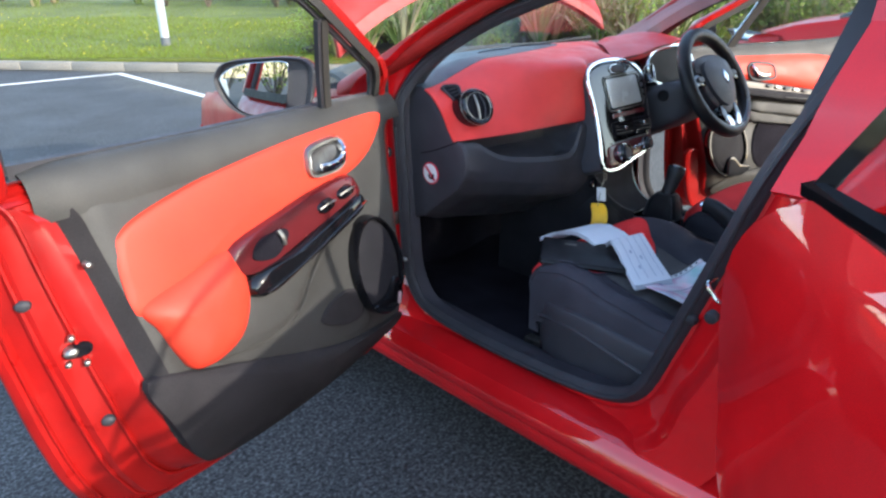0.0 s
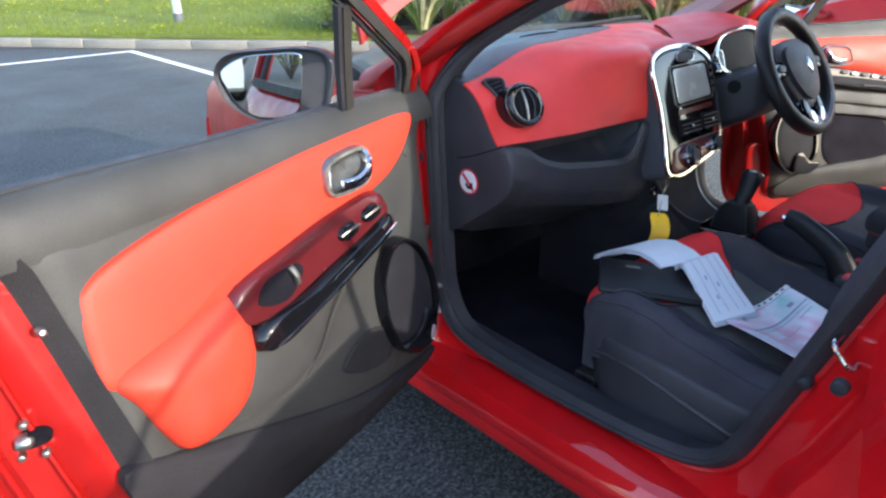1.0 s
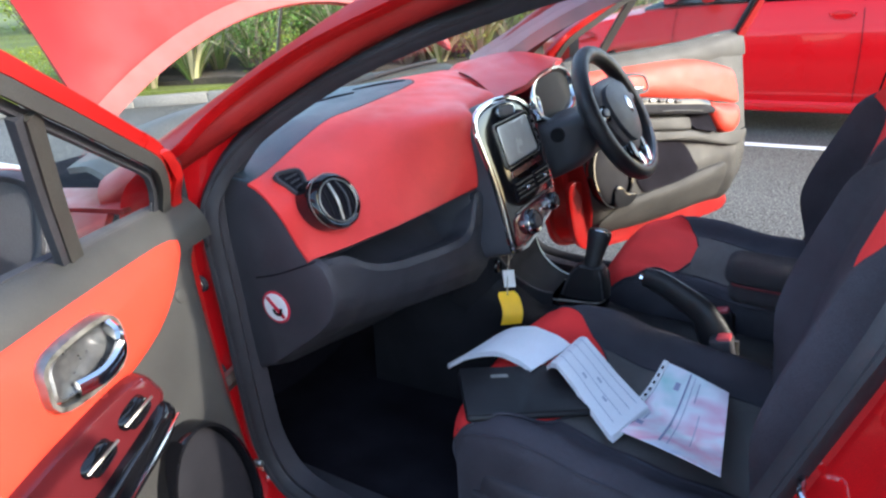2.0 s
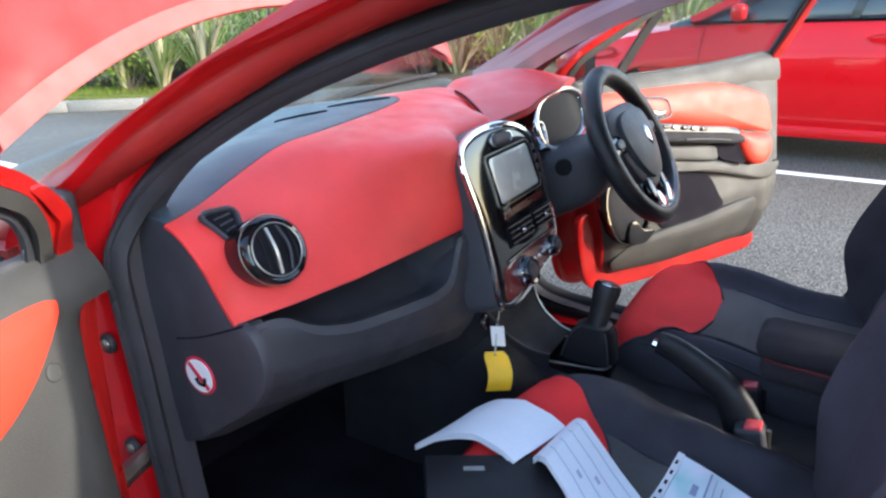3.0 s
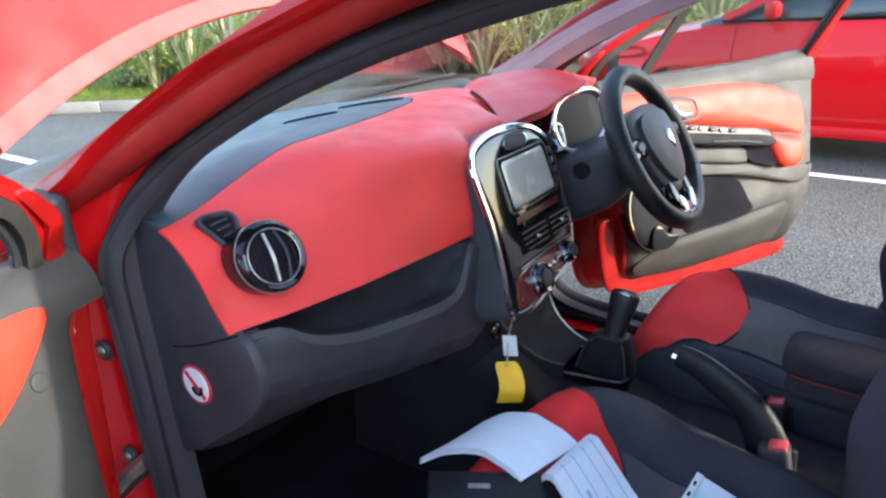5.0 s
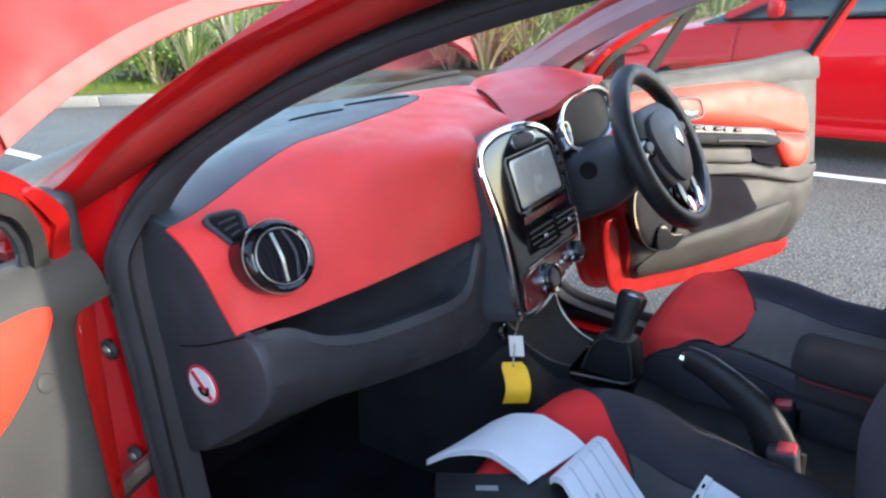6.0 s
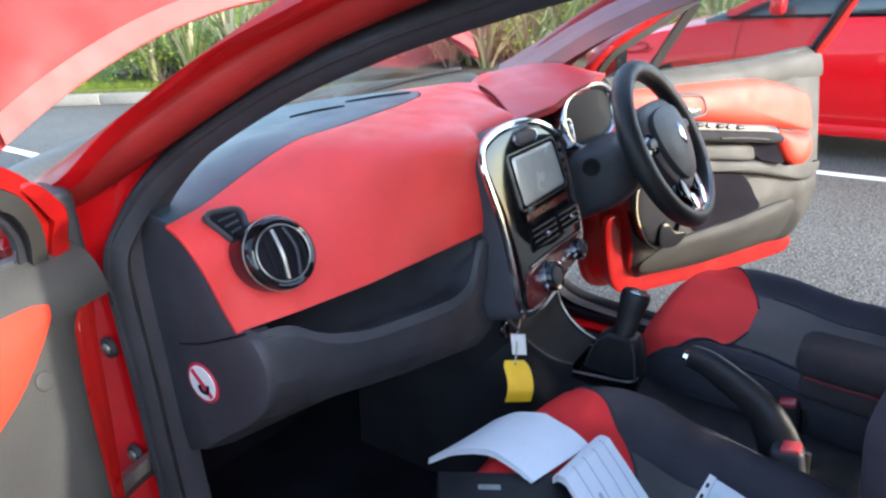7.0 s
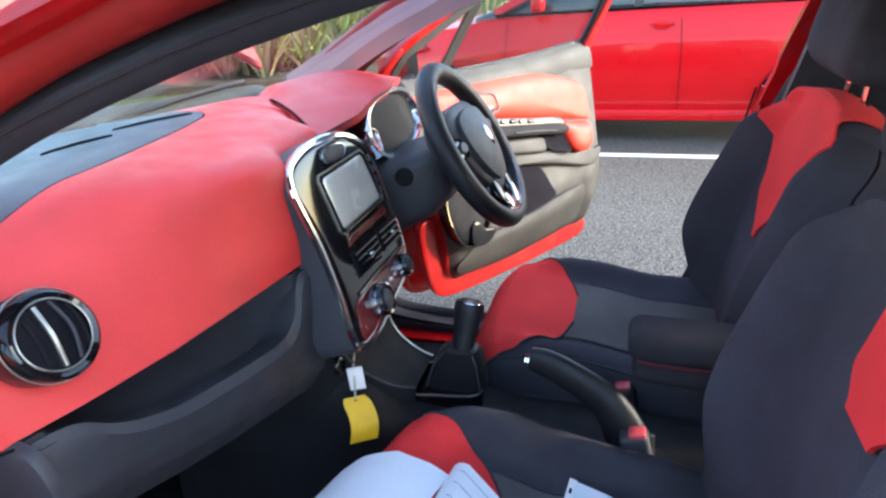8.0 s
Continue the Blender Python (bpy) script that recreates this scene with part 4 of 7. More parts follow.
def dash_pt(x, v):
    """Dashboard section at x, from the windscreen (v = 0) over the top and down to the lower edge of the coloured face (v = 1)."""
    c, m = crest(x), smooth(abs(x), ((0.0, 1), (0.66, 0)))
    foot = lerp(x, ((-0.65, -0.060), (-0.57, -0.085), (-0.45, -0.113), (-0.35, -0.127), (-0.27, -0.138), (-0.157, -0.153), (0.0, -0.15)))
    sec = [(0.30 + 0.30 * m, 1.035 + 0.02 * m), (0.24 + 0.14 * m, 1.050 + 0.032 * m), (0.150 + 0.11 * m, c + 0.004 - 0.010 * m), (0.088 + 0.047 * m, c + 0.005 * (1 - m)), (0.042 - 0.027 * m, c - 0.003 - 0.009 * m), (0.010 - 0.068 * m, c - 0.030 - 0.012 * m), (-0.018 - 0.087 * m, c - 0.063 - 0.017 * m), (foot + 0.026 - 0.022 * m, 0.948 + 0.007 * m), (foot, 0.912)]
    near = 0.09 * smooth(x, ((-0.46, 0), (-0.20, 1))) * smooth(-x, ((-0.17, 0), (0.02, 1)))
    sec = [(y - near * f, z) for (y, z), f in zip(sec, (0, 0, 0.2, 0.8, 1.6, 1.08, 0.6, 0.12, 0))]
    if x > -0.17:
        back = smooth(x, ((-0.17, 0), (-0.10, 1)))
        sec = [(y + back * (max(y, -0.112 + 0.326 * (z - 1.04)) - y), z) for y, z in sec]
    sec = [(y, z - 0.062 * smooth(x - 0.045 - 1.128 * (y + 0.105), ((0, 0), (0.10, 1)))) for y, z in sec]
    k = len(sec) - 1
    i = min(int(v * k), k - 1)
    t = v * k - i
    sec = [Vector(p) for p in sec]
    sec = [2 * sec[0] - sec[1]] + sec + [2 * sec[-1] - sec[-2]]
    P = sec[i:i + 4]
    q = (P[0] * (1 - t) ** 3 + P[1] * (3 * t ** 3 - 6 * t * t + 4) + P[2] * (3 * t + 3 * t * t - 3 * t ** 3 + 1) + P[3] * t ** 3) / 6
    return Vector((x, q.x, q.y))


def border(x):
    """Where the slate top gives way to the red face: the section's parameter at that depth."""
    y = sum(lerp(x + k * 0.012, ((-0.70, 0.048), (-0.655, 0.058), (-0.52, 0.076), (-0.393, 0.085), (-0.226, 0.097), (-0.06, 0.110), (0.05, 0.135), (0.115, 0.19), (0.135, 0.26), (0.16, 0.40))) for k in (-2, -1, 0, 1, 2)) / 5
    lo, hi = 0.0, 0.62
    for _ in range(16):
        mid = (lo + hi) / 2
        lo, hi = (mid, hi) if dash_pt(x, mid).y > y else (lo, mid)
    return lo


dash = part("dashboard", grid(lambda u, v: dash_pt(-0.655 + 1.31 * u, v) + (lambda k: Vector((0, 0.006 + 0.016 * k, -0.010 * (1 - k))))(smooth(v, ((0.35, 0), (0.6, 1)))), 60, 36, 0.02), CHARCOAL, car, "dashboard with slate top, red face and black lower part")
part("dash_top", grid(lambda u, v: dash_pt(-0.655 + 0.86 * u, border(-0.655 + 0.86 * u) * v), 60, 20, 0.004), DASH_TOP, dash, "slate-grey grained dashboard top")
part("red_fascia", grid(lambda u, v: (lambda x: dash_pt(x, border(x) + 0.004 + (1 - border(x) - 0.004) * v))((-0.660 + 0.538 * u)), 48, 36, 0.004), DASH_RED, dash, "soft red passenger-side fascia")
part("red_fascia_top", grid(lambda u, v: (lambda x: dash_pt(x, border(x) + 0.004 + (smooth(x, ((-0.13, 1.0), (0.14, 0.95), (0.20, 0.52), (0.65, 0.50))) - border(x) - 0.004) * v))(-0.121 + 0.77 * u), 48, 20, 0.004), DASH_RED, dash)
# demister slots
for p, q in (((-0.195, 0.290), (-0.100, 0.222)), ((-0.050, 0.262), (0.075, 0.182))):
    run = []
    for k in range(7):
        x, y = p[0] + (q[0] - p[0]) * k / 6, p[1] + (q[1] - p[1]) * k / 6
        run.append(min((dash_pt(x, i / 200) for i in range(90)), key=lambda c: abs(c.y - y)) + Vector((0, 0, 0.001)))
    part("demister_slot", tube(run, 0.0062, 8, False, 3, 0.55, (0, 0, 1), None, lambda t: 0.35 + 0.65 * math.sin(math.pi * min(1, max(0, t * 1.0))) ** 0.4), CARPET_SHADE, dash, "narrow dark demister slot")


def fascia_frame(x, z):
    """A plane on the red face near (x, z): its point and directions."""
    best = min((dash_pt(x, i / 200) for i in range(85, 200)), key=lambda p: abs(p.z - z))
    dn = min((dash_pt(x, i / 200) for i in range(85, 200)), key=lambda p: abs(p.z - z + 0.03))
    rt = min((dash_pt(x + 0.03, i / 200) for i in range(85, 200)), key=lambda p: abs(p.z - z))
    return best, rt - best, best - dn


def round_vent(o, facing, r):
    """A vent drum standing proud of the sloping fascia, its mouth turned to the cabin."""
    nrm = Vector(facing).normalized()
    a = Vector((0, 0, 1)).cross(nrm).normalized()
    at = plane_at(o, a, nrm.cross(a))

    def ring(q, k, da=0.0, db=0.0):
        return [at(da + k * math.cos(t), db + k * math.sin(t), q) for t in (2 * math.pi * i / 40 for i in range(40))]

    vent = part("round_vent", loft([ring(-0.085, r * 1.06, -0.002, 0.006), ring(-0.030, r * 1.12, -0.002, 0.004), ring(-0.010, r * 1.11, -0.001, 0.002), ring(-0.002, r * 1.06), ring(0.001, r * 0.98), ring(-0.001, r * 0.87), ring(-0.008, r * 0.80)], True, False), GLOSS, dash, "round air vent with gloss black bezel")
    part("vent_ring", tube(ring(0.0, r * 0.84)[::2], 0.0012, 8, True, 2, 1, nrm), STEEL, vent, "thin chrome ring")
    part("bezel_edge", tube(ring(-0.010, r * 1.115, -0.001, 0.002)[::2], 0.0009, 6, True, 2, 1, nrm), STEEL, vent)
    part("vent_well", loft([ring(-0.006, r * 0.83), ring(-0.022, r * 0.78), ring(-0.024, r * 0.05)], True, True), CARPET_SHADE, vent)
    for dx in (-0.72, -0.40, 0.34, 0.66):
        hh = r * 0.76 * math.sqrt(1 - dx * dx)
        part("vent_blade", loft([[at(dx * r * 0.78 + e + 0.006 * (1 - (y / r) ** 2), y, q) for e, q in ((-0.004, -0.022), (0.000, -0.022), (0.005, -0.004), (0.001, -0.003))] for y in np.linspace(-hh, hh, 7)]), TUNNEL, vent)
    for x0, bow, w in ((-0.004, 0.0, 0.0032), (0.014, 0.005, 0.0022)):
        part("vent_bar", tube([at(x0, -r * 0.74, -0.004), at(x0 + bow, 0, 0.002), at(x0, r * 0.74, -0.004)], w, 8), STEEL if bow == 0 else CHARCOAL, vent, "bright centre bar" if bow == 0 else "dark curved bar")
    return vent


round_vent((-0.576, -0.074, 1.000), (-0.16, -0.88, 0.44), 0.047)
o, a, b = fascia_frame(-0.587, 1.024)
at = plane_at(o, a, b)
tri = ((-0.026, 0.026), (0.0, 0.029), (0.025, 0.025), (0.019, 0.0), (0.006, -0.034), (-0.007, -0.033), (-0.019, 0.0))
part("tweeter_grille", ringpad([(p * 0.82, q * 0.82) for p, q in tri], at, 0.008, 0.008, 4, None, 0.01), CHARCOAL, dash, "small triangular side vent")
part("tweeter_well", patch([(p * 0.86, q * 0.86) for p, q in tri], at, 0.003, -0.001, 0.01, 4, 0.1), CARPET_SHADE, dash)
for y in (-0.010, 0.001, 0.012):
    part("tweeter_slat", tube([at(-0.010 - 0.3 * y, y, 0.006), at(0.012 + 0.2 * y, y + 0.005, 0.006)], 0.0018, 5), CHARCOAL, dash)

# lower dash: side cheek, open shelf, glovebox
def low_pt(x, v):
    g = smooth(x, ((-0.62, 0), (-0.57, 1))) * smooth(-x, ((0.200, 0), (0.222, 1)))
    lip = sum(lerp(x + d, ((-0.65, 0.905), (-0.600, 0.903), (-0.583, 0.897), (-0.563, 0.879), (-0.53, 0.861), (-0.48, 0.845), (-0.364, 0.828), (-0.28, 0.819), (-0.238, 0.825), (-0.215, 0.853), (-0.205, 0.905))) for d in (-0.012, -0.006, 0, 0.006, 0.012)) / 5
    e = dash_pt(x, 1).y
    zb = lerp(x, ((-0.65, 0.812), (-0.598, 0.792), (-0.476, 0.768), (-0.358, 0.742), (-0.133, 0.702)))
    ye = min(e - 0.010, -0.098)
    sec = ((e + 0.020, 0.908), (e + 0.020 + 0.035 * g, 0.905), (e + 0.014 + 0.105 * g, 0.903), (e + 0.002 + 0.110 * g, 0.906 - 0.055 * g), (e + 0.002 + 0.035 * g, min(lip, 0.906) - 0.010), (e - 0.006 - 0.004 * g, min(lip, 0.904)), (e - 0.014 - 0.004 * g, min(lip, 0.904) - 0.014), (ye, zb + 0.028), (ye + 0.010, zb), (ye + 0.040, zb - 0.045), (0.01, zb - 0.10), (0.08, zb - 0.153), (0.26, zb - 0.165))
    k = len(sec) - 1
    i = min(int(v * k), k - 1)
    t = v * k - i
    q = Vector(sec[i]).lerp(Vector(sec[i + 1]), t)
    return Vector((x, q.x, q.y))


part("glovebox", grid(lambda u, v: low_pt(-0.650 + 0.56 * u, v), 70, 72, 0.010), CHARCOAL, dash, "dark grained glovebox with an open shelf")
part("glovebox_catch", patch(oval(0, 0, 0.04, 0.004, 8), plane_at((-0.545, -0.066, 0.760), (1, -0.02, 0), (0, -0.7, 0.7)), 0.004, 0.002, 0.0, 3, 0.3), CHARCOAL, dash)
cheek = ((0.30, 1.03), (0.18, 1.048), (0.09, 1.049), (0.046, 1.036), (0.018, 1.010), (-0.009, 0.978), (-0.033, 0.944), (-0.056, 0.914), (-0.083, 0.902), (-0.100, 0.872), (-0.103, 0.840), (-0.091, 0.803), (-0.058, 0.765), (0.01, 0.712), (0.08, 0.662), (0.15, 0.640), (0.30, 0.65))
part("dash_cheek", patch(cheek, lambda y, z, q: Vector((-0.645 - q, y, z)), 0.012, 0.004, 0.004, 4, 0.06), CHARCOAL, dash, "dark end panel of the dashboard")
part("cheek_seam", tube([(-0.6605, 0.075, 0.858), (-0.6608, 0.02, 0.874), (-0.6600, -0.045, 0.901), (-0.657, -0.072, 0.913)], 0.0016, 6), CARPET_SHADE, dash, "fine dark panel joint")
side = lambda y, z, q: Vector((-0.661 - q, 0.036 - y, 0.804 + z))
stick = part("warning_sticker", patch(oval(0, 0, 0.033, 0.033, 16), side, 0.0012, 0, 0.002, 3, 0.02), mat("sticker_red", (0.55, 0.02, 0.05), 0.4, 0, 0, 0.05, 30), dash, "round red and white airbag warning sticker")
part("sticker_disc", patch(oval(0, 0, 0.0285, 0.0285, 16), side, 0.002, 0, 0.0, 3, 0.02), WHITE, stick)
part("sticker_bar", patch(((-0.022, 0.016), (-0.016, 0.022), (0.022, -0.016), (0.016, -0.022)), side, 0.003, 0, 0, 1, 0.05), stick.data.materials[0], stick)
part("sticker_pictogram", tube([side(-0.006, -0.004, 0.003), side(0.0, -0.013, 0.003), side(0.011, -0.012, 0.003), side(0.014, 0.0, 0.003)], 0.003, 5), GLOSS, stick)

# centre console: tall media panel
CO = plane_at((0, -0.139, 1.036), (1, 0, 0), (0, 0.31, 0.951))
outer = ((-0.183, 0.004), (-0.160, 0.034), (-0.085, 0.048), (0.015, 0.043), (0.088, 0.023), (0.134, -0.016), (0.143, -0.080), (0.134, -0.165), (0.119, -0.228), (0.074, -0.266), (-0.020, -0.283), (-0.110, -0.298), (-0.172, -0.293), (-0.191, -0.272), (-0.180, -0.20), (-0.174, -0.11), (-0.181, -0.04))
MC = (-0.022, -0.120)


def shrink(k):
    return [(MC[0] + (x - MC[0]) * k, MC[1] + (y - MC[1]) * (1 - (1 - k) * 0.8)) for x, y in outer]


media = part("media_console", patch(outer, lambda x, y, q: CO(x, y, q - 0.004), 0.016, 0.0, 0.055, 5, 0.05), CHARCOAL, car, "tall centre console panel with touchscreen")
part("chrome_surround", ringpad(shrink(0.925), lambda x, y, q: CO(x, y, q + 0.010), 0.013, 0.008, 5), CHROME, media, "polished chrome surround")
part("gloss_panel", patch(shrink(0.935), lambda x, y, q: CO(x, y, q + 0.010), 0.005, 0.0, 0.0, 5, 0.05), GLOSS, media, "piano black panel")
up = lambda x, y, q: CO(x, y, q + 0.015)
screen_box = ((-0.090, -0.020), (-0.085, -0.014), (0.083, -0.015), (0.089, -0.021), (0.098, -0.101), (0.093, -0.107), (-0.080, -0.107), (-0.086, -0.101))
part("touchscreen", patch(screen_box, up, 0.003, 0, 0, 1, 0.03), SCREEN, media, "switched-off grey touchscreen")
part("screen_bezel", ringpad(screen_box, up, 0.006, 0.006, 1), GLOSS, media)
part("screen_rim", ringpad([(x * 1.09, -0.061 + (y + 0.061) * 1.14) for x, y in screen_box], up, 0.0022, 0.004, 1), STEEL, media, "thin bright line round the screen")
for y in (-0.030, -0.052, -0.074, -0.095):
    part("side_button", patch(oval(0.113, y, 0.006, 0.007, 8, 0, 0.7), up, 0.004, 0.001, 0, 3, 0.2), CHARCOAL, media)
part("hazard_button", patch(oval(-0.010, 0.013, 0.042, 0.0115, 12, -0.05, 0.75), up, 0.004, 0.002, 0, 3, 0.2), CHARCOAL, media)
part("button_ring", ringpad(oval(-0.010, 0.013, 0.043, 0.0125, 12, -0.05, 0.75), up, 0.003, 0.004, 3), CHROME, media)
for x0, x1 in ((-0.090, 0.012), (0.026, 0.122)):
    part("vent_slot", patch(((x0, -0.150), (x1, -0.155), (x1, -0.200), (x0 - 0.006, -0.195)), up, 0.002, -0.001, 0, 1, 0.04), CARPET_SHADE, media)
    for j in range(4):
        y = -0.157 - 0.0112 * j
        part("vent_slat", loft([[up(x, y - (x + 0.03) * 0.03 + d, q) for d, q in ((-0.002, 0.002), (0.002, 0.003), (0.003, 0.008), (-0.001, 0.007))] for x in (x0 + 0.002, x1)]), GLOSS, media)
    part("vent_tab", rbox(Matrix.Translation(up((x0 + x1) / 2, -0.175, 0.010)), 0.012, 0.008, 0.010, 0.002, 2), CHROME, media)
part("upper_button_strip", patch(((-0.082, -0.124), (0.105, -0.126), (0.108, -0.140), (-0.085, -0.138)), up, 0.0015, 0.0, 0, 1, 0.1), DARKRED, media, "smoked gloss strip")
part("climate_panel", patch(((-0.115, -0.218), (0.110, -0.218), (0.108, -0.232), (0.068, -0.258), (-0.020, -0.274), (-0.110, -0.286), (-0.160, -0.280), (-0.150, -0.245)), up, 0.003, 0.001, 0, 4, 0.06), DARKRED, media, "smoked gloss climate panel")
part("climate_rim", tube([up(x, y, 0.004) for x, y in ((-0.118, -0.214), (0.0, -0.213), (0.114, -0.216))], 0.0014, 6), STEEL, media)
for x, y, r in ((-0.070, -0.252, 0.030), (0.066, -0.243, 0.022)):
    kn = plane_at(up(x, y, 0.0), (1, 0, 0), (0, 0.31, 0.951))
    part("climate_knob", patch(oval(0, 0, r, r, 14), kn, 0.024, -0.002, 0.0, 3, 0.12), GLOSS, media, "round climate knob with chrome ring")
    part("knob_ring", ringpad(oval(0, 0, r * 0.93, r * 0.93, 14), kn, r * 0.13, 0.016, 3), CHROME, media)
    part("knob_face", patch(oval(0, 0, r * 0.62, r * 0.62, 12), kn, 0.026, 0.001, 0, 3, 0.1), CHARCOAL, media)
for x in (-0.018, 0.006, 0.030):
    part("climate_button", patch(oval(x, -0.245, 0.008, 0.006, 8), up, 0.006, 0.001, 0, 3, 0.2), CHROME, media)

# console leg, tunnel, gear lever, handbrake
def tunnel_ring(y):
    h = smooth(-y, ((-0.25, 0.70), (0.0, 0.735), (0.15, 0.70), (0.28, 0.575), (0.5, 0.545), (1.0, 0.52), (1.3, 0.50)))
    hw = smooth(-y, ((0.0, 0.125), (0.2, 0.11), (0.45, 0.092), (1.2, 0.085)))
    return [Vector((x * hw - 0.01, y, z)) for x, z in ((-1.25, 0.30), (-1.12, h - 0.10), (-1.02, h - 0.03), (-0.85, h - 0.006), (-0.4, h), (0.4, h), (0.85, h - 0.006), (1.02, h - 0.03), (1.12, h - 0.10), (1.25, 0.30))]


tunnel = part("centre_tunnel", loft([tunnel_ring(y) for y in np.linspace(0.20, -1.30, 40)], True, True), TUNNEL, car, "black centre tunnel between the seats")
LEG = ((-0.150, 0.770), (-0.178, 0.735), (-0.190, 0.700), (-0.203, 0.668), (-0.226, 0.640), (-0.258, 0.619), (-0.285, 0.610))


def leg_pt(x, k, deep=0.0):
    """The console's foot: across x from 0 to 1, k down its swept front."""
    y, z = [v for v in spline([(a, b, 0) for a, b in LEG], 8, False)[int(k * 48)].to_2d()]
    lo, hi = lerp(k, ((0, -0.165), (0.4, -0.110), (1, -0.048))), lerp(k, ((0, 0.082), (1, 0.070)))
    return Vector((lo + (hi - lo) * x, y + 0.10 * deep * (1 - k), z - 0.17 * deep))


leg = part("console_leg", grid(lambda u, v: leg_pt(min(1, max(0, (u - 0.2) / 0.6)), v, max(0, 1 - u / 0.2) + max(0, (u - 0.8) / 0.2)), 30, 48), TUNNEL, tunnel, "black swept foot of the centre console")
for x in (0.0, 1.0):
    part("console_edge", tube([leg_pt(x, k) + Vector((0, -0.001, 0.002)) for k in np.linspace(0.12, 1, 14)], 0.0020, 6), STEEL if x else CHARCOAL, leg, "fine pale edge line")
part("ignition", patch(oval(0, 0, 0.016, 0.016, 10), plane_at((-0.145, -0.178, 0.708), (1, 0, 0), (0, 0.1, 1)), 0.008, -0.004, 0, 3, 0.2), GLOSS, tunnel)
GZ = lambda x, y, q: Vector((x, y, 0.592 + 0.10 * (y + 0.27) * -0.3 + 0.09 * x + q))
gate_box = ((-0.040, -0.266), (0.0, -0.272), (0.056, -0.278), (0.058, -0.33), (0.052, -0.395), (0.01, -0.405), (-0.030, -0.398), (-0.040, -0.33))
gate = part("gear_gate", patch(gate_box, GZ, 0.005, 0, 0.03, 5, 0.08), GLOSS, tunnel, "gloss gear lever surround")
part("gate_ring", ringpad([(0.01 + (x - 0.01) * 0.97, -0.35 + (y + 0.35) * 0.97) for x, y in gate_box], lambda x, y, q: GZ(x, y, q + 0.002), 0.003, 0.004, 5), STEEL, gate, "thin bright rim")


def boot_ring(k, hx, hy, cx, cy, z):
    return [Vector((cx + hx * math.copysign(abs(math.cos(t)) ** k, math.cos(t)), cy + hy * math.copysign(abs(math.sin(t)) ** k, math.sin(t)), z)) for t in (2 * math.pi * i / 28 for i in range(28))]


part("gear_boot", loft([boot_ring(0.5, 0.038, 0.058, 0.012, -0.352, 0.595), boot_ring(0.5, 0.037, 0.053, 0.011, -0.354, 0.620), boot_ring(0.5, 0.035, 0.046, 0.008, -0.357, 0.648), boot_ring(0.55, 0.031, 0.039, 0.004, -0.361, 0.670), boot_ring(0.7, 0.028, 0.031, 0.000, -0.366, 0.681), boot_ring(1, 0.017, 0.018, -0.003, -0.368, 0.685)]), LEATHER, gate, "black leather gear gaiter")
for sx, sy in ((-1, 1), (-1, -1), (1, 1), (1, -1)):
    part("boot_seam", tube([(0.012 + sx * 0.035, -0.352 + sy * 0.052, 0.60), (0.010 + sx * 0.033, -0.355 + sy * 0.046, 0.63), (0.006 + sx * 0.030, -0.359 + sy * 0.038, 0.66), (0.0 + sx * 0.018, -0.366 + sy * 0.020, 0.684)], 0.0022, 6), CHARCOAL, gate)
KN = (Vector((-0.006, -0.367, 0.672)), Vector((0.026, -0.380, 0.768)))
KX = (KN[1] - KN[0]).normalized()
KA = KX.cross(Vector((0, 1, 0))).normalized()
KB = KX.cross(KA)
knob = part("gear_knob", loft([[KN[0].lerp(KN[1], k) + r * (math.cos(t) * KA + 1.12 * math.sin(t) * KB) for t in (2 * math.pi * i / 20 for i in range(20))] for k, r in ((0, 0.0175), (0.12, 0.0185), (0.35, 0.0195), (0.6, 0.0225), (0.8, 0.0255), (0.92, 0.0255), (0.98, 0.0225), (1.0, 0.015))]), LEATHER, tunnel, "black gear knob with chrome cap")
part("knob_cap", patch(oval(0, 0, 0.0185, 0.0185, 14), plane_at(KN[1] - KX * 0.003, KA, -KB), 0.003, 0.002, 0.004, 3, 0.2), STEEL, knob, "grey metal cap")
part("knob_ring", tube([KN[0].lerp(KN[1], 0.965) + 0.0222 * (math.cos(t) * KA + 1.12 * math.sin(t) * KB) for t in (2 * math.pi * i / 14 for i in range(14))], 0.0018, 6, True, 2), CHROME, knob)
brake = part("handbrake", tube([(-0.008, -0.497, 0.675), (-0.013, -0.54, 0.667), (-0.030, -0.62, 0.630), (-0.040, -0.652, 0.600), (-0.046, -0.680, 0.545), (-0.047, -0.684, 0.480)], 0.020, 14, False, 5, 1.6, (0, 0, 1), None, lambda t: 0.75 + 0.55 * min(1, t * 1.3)), LEATHER, tunnel, "black handbrake lever")
part("brake_button", tube([(-0.008, -0.487, 0.674), (-0.008, -0.503, 0.671)], 0.010, 8), CHROME, brake)
part("brake_edge", tube([(-0.008, -0.52, 0.692), (-0.022, -0.60, 0.664), (-0.040, -0.67, 0.624)], 0.003, 6), STEEL, brake)

# instrument hood and dials
DIAL = mat("dial_face_grey", (0.007, 0.007, 0.007), 0.55, 0, 0.0, 0.3, 20, 0, 300, 0, 0, 0, 0.15)


def dash_z(x, y):
    """Height of the dashboard's top at a point of the plan."""
    lo, hi = 0.0, 0.62
    for _ in range(16):
        mid = (lo + hi) / 2
        lo, hi = (mid, hi) if dash_pt(x, mid).y > y else (lo, mid)
    return dash_pt(x, lo).z


SEAM = np.polyfit([v / 16 for v in range(17)], [dash_z(0.47 - 0.44 * v / 16, 0.285 - 0.39 * v / 16) for v in range(17)], 2)


